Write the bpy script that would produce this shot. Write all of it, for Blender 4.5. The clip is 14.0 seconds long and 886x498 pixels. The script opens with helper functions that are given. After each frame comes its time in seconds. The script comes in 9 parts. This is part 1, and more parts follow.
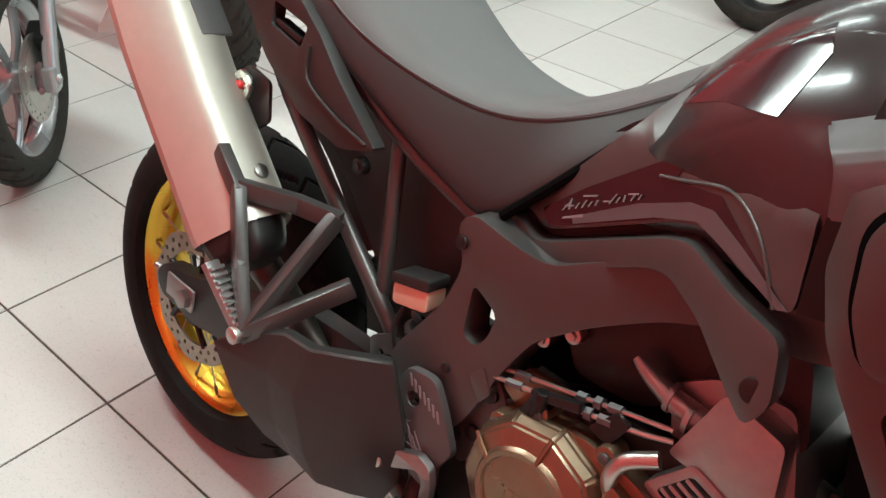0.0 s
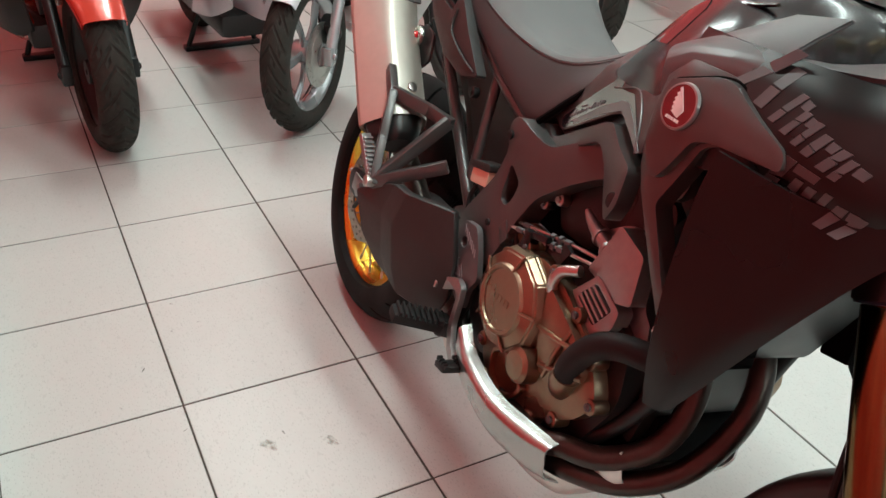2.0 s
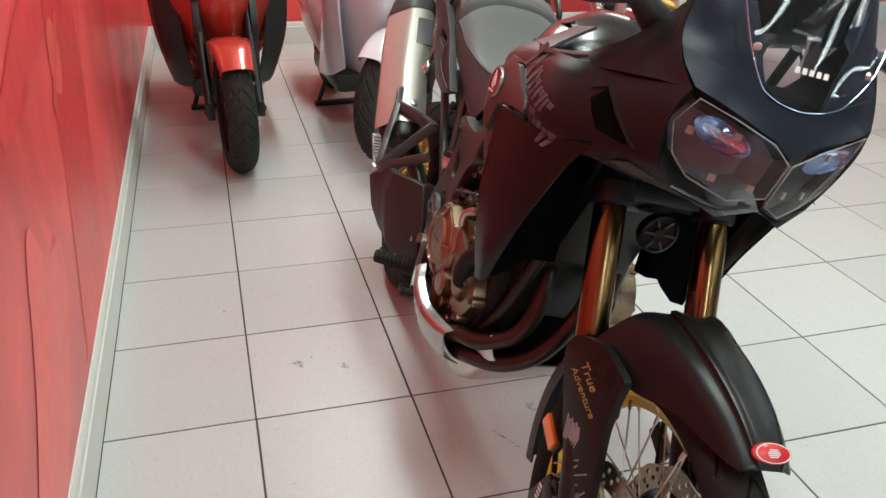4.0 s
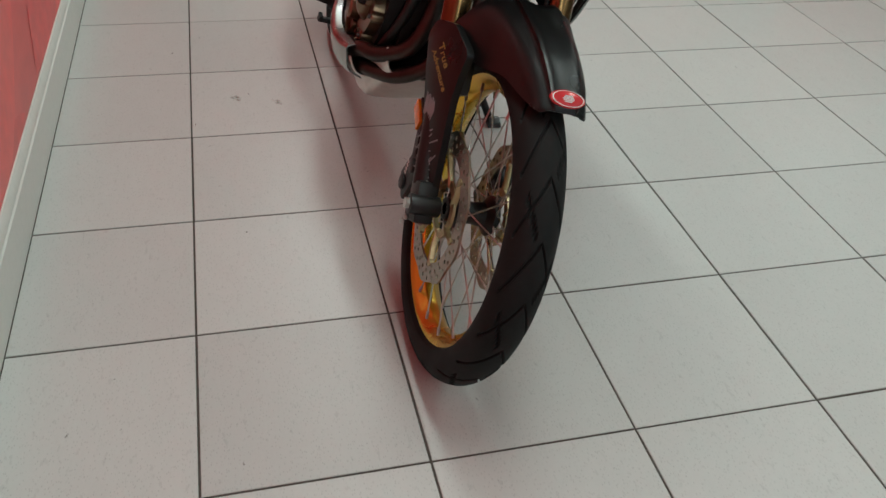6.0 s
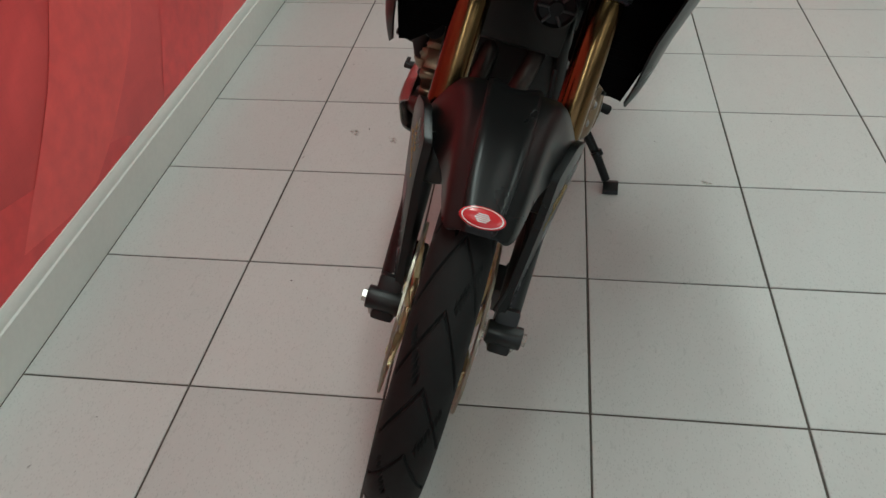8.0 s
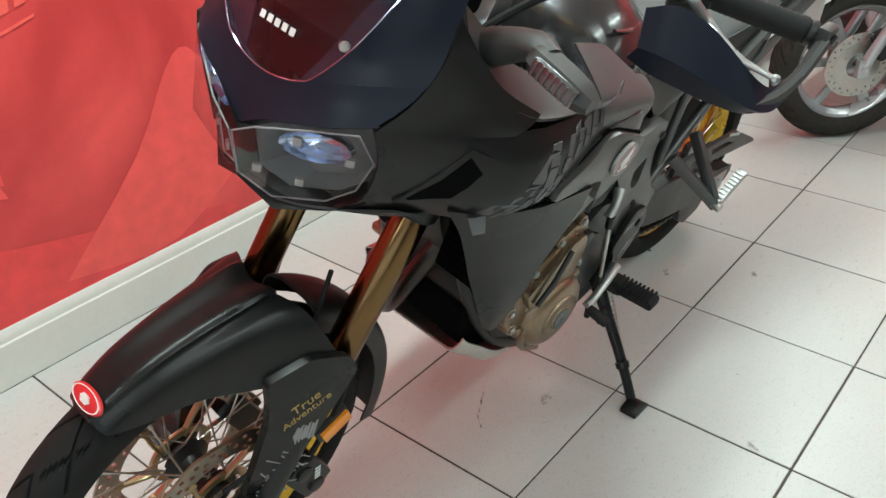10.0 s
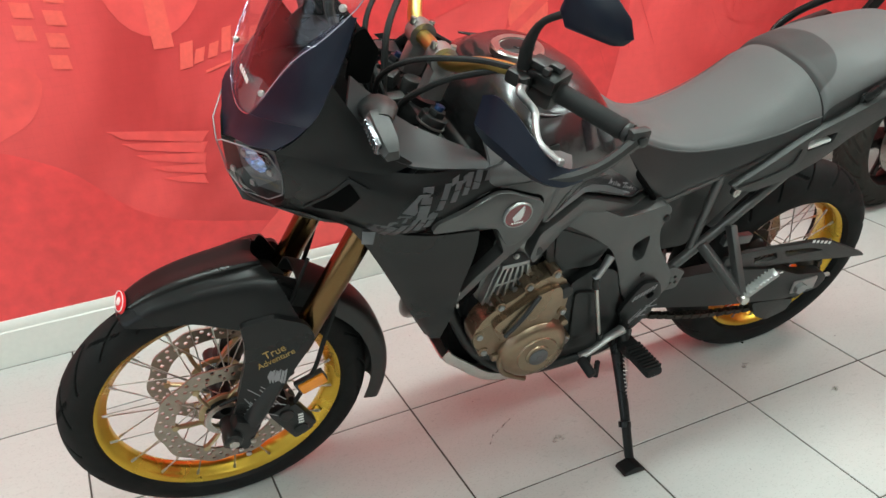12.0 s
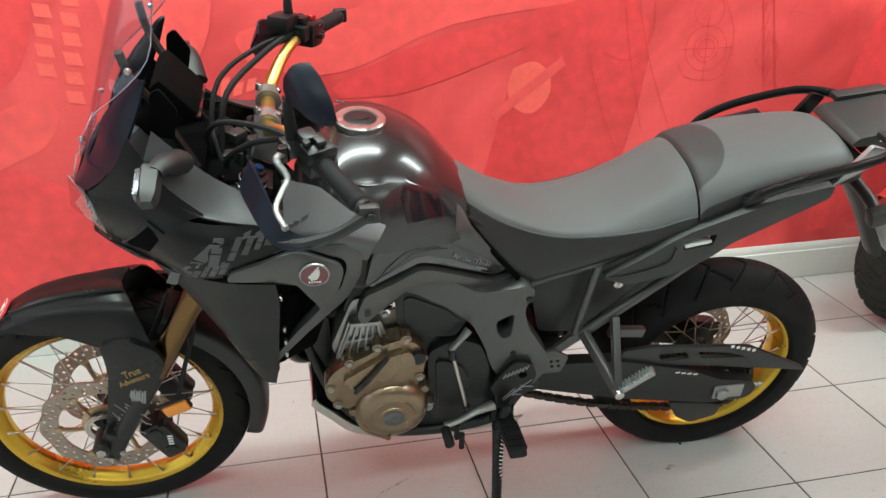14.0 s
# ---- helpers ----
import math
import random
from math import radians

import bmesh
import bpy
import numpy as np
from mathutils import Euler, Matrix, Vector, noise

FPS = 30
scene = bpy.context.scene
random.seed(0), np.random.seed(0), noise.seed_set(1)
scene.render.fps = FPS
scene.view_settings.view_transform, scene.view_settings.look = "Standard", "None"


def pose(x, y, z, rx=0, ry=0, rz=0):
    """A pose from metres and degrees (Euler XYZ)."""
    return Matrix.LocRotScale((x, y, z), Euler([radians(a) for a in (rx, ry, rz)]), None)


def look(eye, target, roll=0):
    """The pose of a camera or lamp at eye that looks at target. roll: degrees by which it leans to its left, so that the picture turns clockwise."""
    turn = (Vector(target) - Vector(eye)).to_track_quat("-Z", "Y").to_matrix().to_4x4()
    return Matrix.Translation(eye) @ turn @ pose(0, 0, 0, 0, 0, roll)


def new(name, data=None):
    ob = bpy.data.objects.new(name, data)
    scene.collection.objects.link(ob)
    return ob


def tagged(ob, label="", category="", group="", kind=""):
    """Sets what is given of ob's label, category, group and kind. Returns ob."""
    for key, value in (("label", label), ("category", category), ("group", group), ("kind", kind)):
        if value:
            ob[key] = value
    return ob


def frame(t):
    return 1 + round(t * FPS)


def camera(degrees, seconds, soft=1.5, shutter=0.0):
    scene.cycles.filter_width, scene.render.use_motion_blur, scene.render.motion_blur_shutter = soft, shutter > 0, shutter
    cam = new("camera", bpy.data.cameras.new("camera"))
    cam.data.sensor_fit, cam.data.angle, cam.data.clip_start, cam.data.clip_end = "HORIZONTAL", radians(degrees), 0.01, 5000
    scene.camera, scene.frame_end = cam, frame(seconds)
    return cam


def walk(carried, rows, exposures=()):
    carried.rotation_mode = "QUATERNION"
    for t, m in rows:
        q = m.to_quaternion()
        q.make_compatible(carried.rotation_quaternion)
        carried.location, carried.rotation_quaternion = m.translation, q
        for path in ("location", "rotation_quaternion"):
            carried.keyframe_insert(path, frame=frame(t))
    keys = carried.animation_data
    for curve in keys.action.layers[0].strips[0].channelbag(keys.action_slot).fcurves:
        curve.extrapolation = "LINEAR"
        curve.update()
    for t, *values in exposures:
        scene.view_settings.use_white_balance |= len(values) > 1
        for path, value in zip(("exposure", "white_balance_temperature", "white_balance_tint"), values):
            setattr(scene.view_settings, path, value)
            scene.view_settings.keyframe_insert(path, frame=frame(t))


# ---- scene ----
cam = camera(56.3, 14.0, soft=1.5)

PATH = [
    (0, (-0.877, -0.063, 1.326), (-1.886, 1.192, 0.14), 3.6),
    (0.5, (-0.736, -0.099, 1.344), (-1.929, 1.012, 0.186), 3.3),
    (1, (-0.561, -0.111, 1.351), (-1.904, 0.842, 0.215), 3.7),
    (1.5, (-0.402, -0.165, 1.355), (-1.818, 0.708, 0.245), 4.0),
    (2, (-0.221, -0.205, 1.365), (-1.688, 0.638, 0.299), 4.6),
    (2.2, (-0.153, -0.194, 1.365), (-1.658, 0.612, 0.324), 4.7),
    (4.3, (0.626, 0.068, 1.432), (-1.106, 0.491, 0.526), 1.9),
    (4.5, (0.661, 0.149, 1.435), (-1.065, 0.495, 0.487), 1.7),
    (5, (0.789, 0.164, 1.356), (-0.9, 0.5, 0.338), 2.3),
    (5.5, (0.917, 0.14, 1.315), (-0.683, 0.542, 0.186), 3.4),
    (6, (0.963, 0.125, 1.3), (-0.55, 0.585, 0.076), 4.8),
    (6.5, (0.952, 0.188, 1.314), (-0.521, 0.668, 0.05), 5.1),
    (7, (0.906, 0.378, 1.323), (-0.621, 0.728, 0.08), 2.7),
    (7.5, (0.869, 0.557, 1.334), (-0.702, 0.644, 0.099), 0.5),
    (8, (0.719, 0.744, 1.324), (-0.836, 0.509, 0.089), -2.6),
    (8.5, (0.549, 0.933, 1.334), (-0.983, 0.465, 0.137), -4.2),
    (9, (0.433, 1.231, 1.327), (-1.061, 0.541, 0.192), -4.6),
    (9.2, (0.391, 1.322, 1.341), (-1.077, 0.547, 0.226), -4.5),
    (11.3, (-0.167, 1.949, 1.411), (-1.031, 0.427, 0.444), -1.6),
    (11.5, (-0.145, 2.037, 1.424), (-0.963, 0.479, 0.474), -2.0),
    (12, (-0.168, 2.233, 1.463), (-0.908, 0.601, 0.575), -2.6),
    (12.5, (-0.283, 2.435, 1.492), (-0.94, 0.745, 0.647), -2.4),
    (13, (-0.404, 2.492, 1.486), (-0.982, 0.757, 0.677), -2.2),
    (13.5, (-0.594, 2.457, 1.471), (-1.116, 0.699, 0.671), -1.4),
    (14, (-0.786, 2.51, 1.49), (-1.176, 0.7, 0.734), -0.4),
]
EXPOSURES = [(0, 0.1), (2.2, -0.1), (5.0, -0.43), (6.3, -1.0), (7.7, -1.08), (9.0, -0.42), (11.5, -0.03), (14, 0.0)]
walk(cam, [(t, look(eye, target, roll)) for t, eye, target, roll in PATH], EXPOSURES)

TUBE_POWER, FRONT_POWER, WINDOW_GLOW = 68.0, 4.0, 1.4

# ---- world and lamps ----
ROOM_X0, ROOM_X1, ROOM_Y0, ROOM_Y1, ROOM_H = -5.66, 5.2, -0.405, 7.2, 3.1

world = bpy.data.worlds.new("world")
scene.world = world
world.use_nodes = True
sky = world.node_tree.nodes.new("ShaderNodeTexSky")
sky.sky_type, sky.sun_disc, sky.sun_elevation, sky.sun_rotation = "NISHITA", False, radians(40), radians(120)
world.node_tree.links.new(sky.outputs[0], world.node_tree.nodes["Background"].inputs[0])
world.node_tree.nodes["Background"].inputs[1].default_value = 0.1


def lamp(name, place, aim, sx, sy, power, colour):
    data = bpy.data.lights.new(name, "AREA")
    data.shape, data.size, data.size_y, data.energy, data.color = "RECTANGLE", sx, sy, power, colour
    ob = new(name, data)
    ob.matrix_world = look(place, aim)
    return ob


# ceiling tubes in rows, and daylight through the shop windows
TUBES = [(x, y) for x in (-4.2, -0.6, 3.0) for y in (0.72, 3.0, 5.6)]
for tx, ty in TUBES:
    lamp("tube_light", (tx, ty, ROOM_H - 0.075), (tx, ty + 0.001, 0), 2.4, 0.24, TUBE_POWER * (1.15 if ty < 1 else 0.7 if ty < 4 else 0.5) * (0.65 if tx > 2 else 1.0), (0.835, 1.0, 0.95))
lamp("window_light_front", (ROOM_X1 - 0.05, 3.4, 1.55), (0, 3.0, 0.6), 5.2, 2.1, FRONT_POWER, (0.86, 0.93, 1.0))

# ---- materials ----
def material(name, colour, rough=0.5, metal=0.0, vary=0.08, grain=60.0, bump=0.0, bump_scale=400.0, coat=0.0, blotch=6.0, spec=0.5):
    """Principled surface: colour varied at a broad and a fine scale, with roughness wear and fine relief."""
    m = bpy.data.materials.new(name)
    m.use_nodes = True
    nt = m.node_tree
    p = nt.nodes["Principled BSDF"]
    p.inputs["Metallic"].default_value = metal
    p.inputs["Coat Weight"].default_value = coat
    p.inputs["Coat Roughness"].default_value = 0.06
    p.inputs["Specular IOR Level"].default_value = spec
    tc = nt.nodes.new("ShaderNodeTexCoord")

    def noise_node(scale, detail=4.0):
        n = nt.nodes.new("ShaderNodeTexNoise")
        n.inputs["Scale"].default_value, n.inputs["Detail"].default_value = scale, detail
        nt.links.new(tc.outputs["Object"], n.inputs["Vector"])
        return n

    broad, fine = noise_node(blotch), noise_node(grain)
    add = nt.nodes.new("ShaderNodeMath")
    add.operation = "ADD"
    nt.links.new(broad.outputs["Fac"], add.inputs[0])
    nt.links.new(fine.outputs["Fac"], add.inputs[1])
    ramp = nt.nodes.new("ShaderNodeMapRange")
    ramp.inputs["From Min"].default_value, ramp.inputs["From Max"].default_value = 0.6, 1.4
    ramp.inputs["To Min"].default_value, ramp.inputs["To Max"].default_value = 1 - vary, 1 + vary
    nt.links.new(add.outputs[0], ramp.inputs["Value"])
    mul = nt.nodes.new("ShaderNodeMix")
    mul.data_type, mul.blend_type = "RGBA", "MULTIPLY"
    mul.inputs["Factor"].default_value = 1.0
    mul.inputs["A"].default_value = (*colour, 1)
    nt.links.new(ramp.outputs[0], mul.inputs["B"])
    nt.links.new(mul.outputs["Result"], p.inputs["Base Color"])
    rr = nt.nodes.new("ShaderNodeMapRange")
    rr.inputs["From Min"].default_value, rr.inputs["From Max"].default_value = 0.3, 0.7
    rr.inputs["To Min"].default_value, rr.inputs["To Max"].default_value = rough * 0.85, min(1.0, rough * 1.15)
    nt.links.new(broad.outputs["Fac"], rr.inputs["Value"])
    nt.links.new(rr.outputs[0], p.inputs["Roughness"])
    if bump:
        n = noise_node(bump_scale, 2.0)
        b = nt.nodes.new("ShaderNodeBump")
        b.inputs["Strength"].default_value, b.inputs["Distance"].default_value = bump, 0.002
        nt.links.new(n.outputs["Fac"], b.inputs["Height"])
        nt.links.new(b.outputs[0], p.inputs["Normal"])
    return m


def clear(name, tint=(1, 1, 1), rough=0.02):
    """Thin clear plastic: mostly see-through with a glossy sheen."""
    m = bpy.data.materials.new(name)
    m.use_nodes = True
    nt = m.node_tree
    out = nt.nodes["Material Output"]
    see = nt.nodes.new("ShaderNodeBsdfTransparent")
    see.inputs[0].default_value = (*tint, 1)
    gloss = nt.nodes.new("ShaderNodeBsdfGlossy")
    gloss.inputs["Roughness"].default_value = rough
    lw = nt.nodes.new("ShaderNodeLayerWeight")
    lw.inputs[0].default_value = 0.5
    power, fres = nt.nodes.new("ShaderNodeMath"), nt.nodes.new("ShaderNodeMath")
    power.operation, fres.operation = "POWER", "MULTIPLY_ADD"
    power.inputs[1].default_value = 3.0
    fres.inputs[1].default_value, fres.inputs[2].default_value = 0.4, 0.03
    nt.links.new(lw.outputs["Facing"], power.inputs[0])
    nt.links.new(power.outputs[0], fres.inputs[0])
    mix = nt.nodes.new("ShaderNodeMixShader")
    nt.links.new(fres.outputs[0], mix.inputs[0])
    nt.links.new(see.outputs[0], mix.inputs[1])
    nt.links.new(gloss.outputs[0], mix.inputs[2])
    nt.links.new(mix.outputs[0], out.inputs[0])
    return m


M_SATIN = material("satin_black_paint", (0.0075, 0.0074, 0.0074), 0.29, vary=0.08, bump=0.03, bump_scale=900, spec=0.28)
M_FRAME = material("coarse_satin_black_paint", (0.041, 0.04, 0.039), 0.34, vary=0.1, bump=0.06, bump_scale=900, spec=0.8)
M_NAVY = material("satin_blue_black_paint", (0.0075, 0.0098, 0.018), 0.4, vary=0.06, spec=0.16)
M_GLOSS = material("gloss_black_paint", (0.016, 0.012, 0.016), 0.16, metal=0.2, vary=0.05, coat=0.8)
M_TANK = material("metallic_black_paint", (0.062, 0.06, 0.062), 0.23, metal=0.75, vary=0.06, coat=0.3)
M_PLASTIC = material("grained_black_plastic", (0.02, 0.02, 0.0195), 0.45, vary=0.12, bump=0.14, bump_scale=1400, spec=0.5)
# near-black so that hollows, gaps and the radiators read as deep shade
M_VOID = material("shaded_void_black", (0.002, 0.002, 0.002), 0.85, vary=0.1, spec=0.05)
M_DARK = material("dull_black_metal", (0.006, 0.006, 0.006), 0.42, spec=0.45, vary=0.15, bump=0.05)
M_STRIPE = material("grey_stripe_print", (0.11, 0.11, 0.118), 0.3, metal=0.3, vary=0.05, coat=0.3)
M_POLISH = material("polished_aluminium", (0.42, 0.415, 0.40), 0.28, metal=1.0, vary=0.06)
M_FROST = material("pale_ribbed_lens", (0.15, 0.155, 0.165), 0.22, metal=0.8, vary=0.08)
M_LAMP = material("grey_lamp_bowl", (0.13, 0.132, 0.138), 0.5, metal=0.15, vary=0.08)
M_GREY = material("grey_metal_plastic", (0.11, 0.11, 0.112), 0.42, metal=0.5, vary=0.06)
M_PANEL = material("dark_grey_plastic", (0.037, 0.037, 0.039), 0.42, metal=0.2, vary=0.08)
M_VINYL = material("grey_seat_vinyl", (0.098, 0.099, 0.099), 0.55, vary=0.06, bump=0.12, bump_scale=1800, grain=300, spec=0.35)
M_VINYL_SIDE = material("black_seat_vinyl", (0.019, 0.019, 0.019), 0.45, vary=0.06, bump=0.12, bump_scale=1800, spec=0.5)
M_DUSTY = material("dusty_tyre_rubber", (0.026, 0.023, 0.0195), 0.8, vary=0.35, spec=0.25, blotch=9, bump=0.1, bump_scale=700)
M_RUBBER = material("tyre_rubber", (0.0085, 0.0083, 0.008), 0.75, vary=0.25, spec=0.22, blotch=9, bump=0.1, bump_scale=700)
M_GRIP = material("soft_rubber", (0.009, 0.009, 0.009), 0.7, vary=0.1, spec=0.3)
M_GOLD = material("gold_anodised_rim", (0.68, 0.43, 0.06), 0.28, metal=1.0, vary=0.06)
M_BAR = material("gold_anodised_bar", (0.58, 0.40, 0.12), 0.36, metal=1.0, vary=0.05)
M_FORK = material("gold_fork_tube", (0.165, 0.098, 0.042), 0.2, metal=1.0, vary=0.06)
M_BRONZE = material("bronze_painted_casting", (0.25, 0.18, 0.12), 0.3, metal=0.85, vary=0.12, bump=0.1, bump_scale=500)
M_ALU = material("cast_aluminium", (0.34, 0.34, 0.335), 0.42, metal=0.9, vary=0.12, bump=0.1, bump_scale=300)
M_SKID = material("brushed_aluminium_sheet", (0.62, 0.61, 0.57), 0.36, metal=0.85, vary=0.1)
M_DISC = material("brake_disc_steel", (0.34, 0.30, 0.25), 0.38, metal=1.0, vary=0.14)
M_STEEL = material("brushed_steel", (0.5, 0.48, 0.45), 0.3, metal=1.0, vary=0.1)
M_MUFFLER = material("satin_silver_muffler", (0.50, 0.485, 0.43), 0.42, metal=0.75, vary=0.05)
M_CHROME = material("chrome", (0.7, 0.7, 0.7), 0.1, metal=1.0, vary=0.04)
M_PIPE = material("dark_exhaust_pipe", (0.05, 0.04, 0.035), 0.34, metal=0.7, vary=0.25, blotch=12)
M_CHAIN = material("oily_chain_steel", (0.07, 0.065, 0.055), 0.45, metal=0.9, vary=0.2)
M_RED = material("red_enamel", (0.55, 0.02, 0.025), 0.25, vary=0.04, coat=0.5)
M_MAROON = material("dark_red_enamel", (0.13, 0.012, 0.016), 0.25, vary=0.04, coat=0.5)
M_WHITE = material("white_print", (0.72, 0.72, 0.7), 0.4, vary=0.04)
M_DECAL = material("grey_decal", (0.062, 0.062, 0.066), 0.45, vary=0.12, grain=40)
M_SILVERDECAL = material("silver_decal", (0.22, 0.215, 0.225), 0.4, vary=0.1)
M_GOLDPRINT = material("gold_print", (0.33, 0.22, 0.06), 0.45, vary=0.05)
M_AMBER = material("amber_reflector", (0.75, 0.25, 0.02), 0.25, vary=0.1, coat=0.4)
M_RESERVOIR = material("milky_fluid_plastic", (0.72, 0.56, 0.42), 0.35, vary=0.06)
M_BLUE = material("dark_blue_anodised", (0.02, 0.05, 0.13), 0.35, metal=0.6)
M_CLEAR = clear("clear_polycarbonate", (0.93, 0.96, 1.0))
M_LENS = clear("clear_lamp_lens", (0.96, 0.97, 0.98))
M_CARRIER = material("pale_gold_carrier", (0.46, 0.37, 0.22), 0.4, metal=1.0, vary=0.08)
M_MIRROR = material("mirror_glass", (0.75, 0.75, 0.77), 0.02, metal=1.0, vary=0.0)
# the blue in this colour stands for reflected window daylight
M_REFLECTOR = material("blue_daylight_reflector", (0.5, 0.57, 0.72), 0.14, metal=1.0, vary=0.02)
M_WALLWHITE = material("white_wall_paint", (0.3, 0.31, 0.31), 0.7, vary=0.03, bump=0.05, bump_scale=120)
M_CEILING = material("ceiling_paint", (0.62, 0.63, 0.61), 0.8, vary=0.02)
M_BASE = material("cream_baseboard_paint", (0.66, 0.645, 0.60), 0.38, vary=0.05, bump=0.03, bump_scale=90)
M_FRAMEGREY = material("window_frame_grey", (0.3, 0.31, 0.32), 0.45, vary=0.05)


def pillion_material():
    """Grey vinyl with a dark crescent of coarser vinyl at the front of the seat."""
    m = material("two_tone_seat_vinyl", (0.098, 0.099, 0.099), 0.55, vary=0.05, bump=0.1, bump_scale=1800, grain=300, spec=0.35)
    nt = m.node_tree
    p = nt.nodes["Principled BSDF"]
    src = p.inputs["Base Color"].links[0].from_socket
    tc, sc, ln = nt.nodes.new("ShaderNodeTexCoord"), nt.nodes.new("ShaderNodeMapping"), nt.nodes.new("ShaderNodeVectorMath")
    sc.vector_type = "POINT"
    sc.inputs["Scale"].default_value = (1 / 0.09, 1 / 0.145, 0.0)
    sc.inputs["Location"].default_value = (-0.215 / 0.09, 0, 0)
    ln.operation = "LENGTH"
    step = nt.nodes.new("ShaderNodeMapRange")
    step.inputs["From Min"].default_value, step.inputs["From Max"].default_value = 0.97, 1.0
    step.inputs["To Min"].default_value, step.inputs["To Max"].default_value = 0.42, 1.0
    mx = nt.nodes.new("ShaderNodeMix")
    mx.data_type, mx.blend_type = "RGBA", "MULTIPLY"
    mx.inputs["Factor"].default_value = 1.0
    nt.links.new(tc.outputs["Object"], sc.inputs["Vector"])
    nt.links.new(sc.outputs[0], ln.inputs[0])
    nt.links.new(ln.outputs["Value"], step.inputs["Value"])
    nt.links.new(src, mx.inputs["A"])
    nt.links.new(step.outputs[0], mx.inputs["B"])
    nt.links.new(mx.outputs["Result"], p.inputs["Base Color"])
    return m


M_PILLION = pillion_material()


def tile_material():
    """Pale grey glazed stoneware with fine dark specks; each tile a little different."""
    m = material("speckled_grey_tile", (0.50, 0.497, 0.478), 0.35, spec=0.3, vary=0.025, grain=180, bump=0.02, bump_scale=160, blotch=24)
    nt = m.node_tree
    p = nt.nodes["Principled BSDF"]
    src = p.inputs["Base Color"].links[0].from_socket
    tc = nt.nodes.new("ShaderNodeTexCoord")
    v = nt.nodes.new("ShaderNodeTexVoronoi")
    v.inputs["Scale"].default_value = 210
    n2 = nt.nodes.new("ShaderNodeTexNoise")
    n2.inputs["Scale"].default_value, n2.inputs["Detail"].default_value = 95.0, 2.0
    info = nt.nodes.new("ShaderNodeObjectInfo")
    shift = nt.nodes.new("ShaderNodeVectorMath")
    shift.operation = "MULTIPLY_ADD"
    shift.inputs[1].default_value = (0.45, 1, 1)
    comb = nt.nodes.new("ShaderNodeCombineXYZ")
    big = nt.nodes.new("ShaderNodeMath")
    big.operation = "MULTIPLY"
    big.inputs[1].default_value = 37.0
    nt.links.new(info.outputs["Random"], big.inputs[0])
    nt.links.new(big.outputs[0], comb.inputs[0])
    nt.links.new(big.outputs[0], comb.inputs[1])
    nt.links.new(info.outputs["Random"], comb.inputs[2])
    nt.links.new(tc.outputs["Object"], shift.inputs[0])
    nt.links.new(comb.outputs[0], shift.inputs[2])
    nt.links.new(shift.outputs[0], v.inputs["Vector"])
    nt.links.new(shift.outputs[0], n2.inputs["Vector"])
    speck = nt.nodes.new("ShaderNodeMapRange")
    speck.inputs["From Min"].default_value, speck.inputs["From Max"].default_value = 0.12, 0.30
    speck.inputs["To Min"].default_value, speck.inputs["To Max"].default_value = 0.82, 1.0
    nt.links.new(v.outputs["Distance"], speck.inputs["Value"])
    stain = nt.nodes.new("ShaderNodeMapRange")
    stain.inputs["From Min"].default_value, stain.inputs["From Max"].default_value = 0.64, 0.72
    stain.inputs["To Min"].default_value, stain.inputs["To Max"].default_value = 1.0, 0.9
    nt.links.new(n2.outputs["Fac"], stain.inputs["Value"])
    tone = nt.nodes.new("ShaderNodeMapRange")
    tone.inputs["To Min"].default_value, tone.inputs["To Max"].default_value = 0.95, 1.04
    nt.links.new(info.outputs["Random"], tone.inputs["Value"])
    for s in (speck.outputs[0], stain.outputs[0], tone.outputs[0]):
        mx = nt.nodes.new("ShaderNodeMix")
        mx.data_type, mx.blend_type = "RGBA", "MULTIPLY"
        mx.inputs["Factor"].default_value = 1.0
        nt.links.new(src, mx.inputs["A"])
        nt.links.new(s, mx.inputs["B"])
        src = mx.outputs["Result"]
    nt.links.new(src, p.inputs["Base Color"])
    for l in list(p.inputs["Roughness"].links):
        nt.links.remove(l)
    p.inputs["Roughness"].default_value = 0.34
    for nd in nt.nodes:   # every tile its own piece of the pattern
        if nd.type == "TEX_NOISE":
            nt.links.new(shift.outputs[0], nd.inputs["Vector"])
    return m


M_TILE = tile_material()
M_GROUT = material("dark_brown_grout", (0.068, 0.057, 0.048), 0.85, vary=0.3, blotch=2, grain=40)


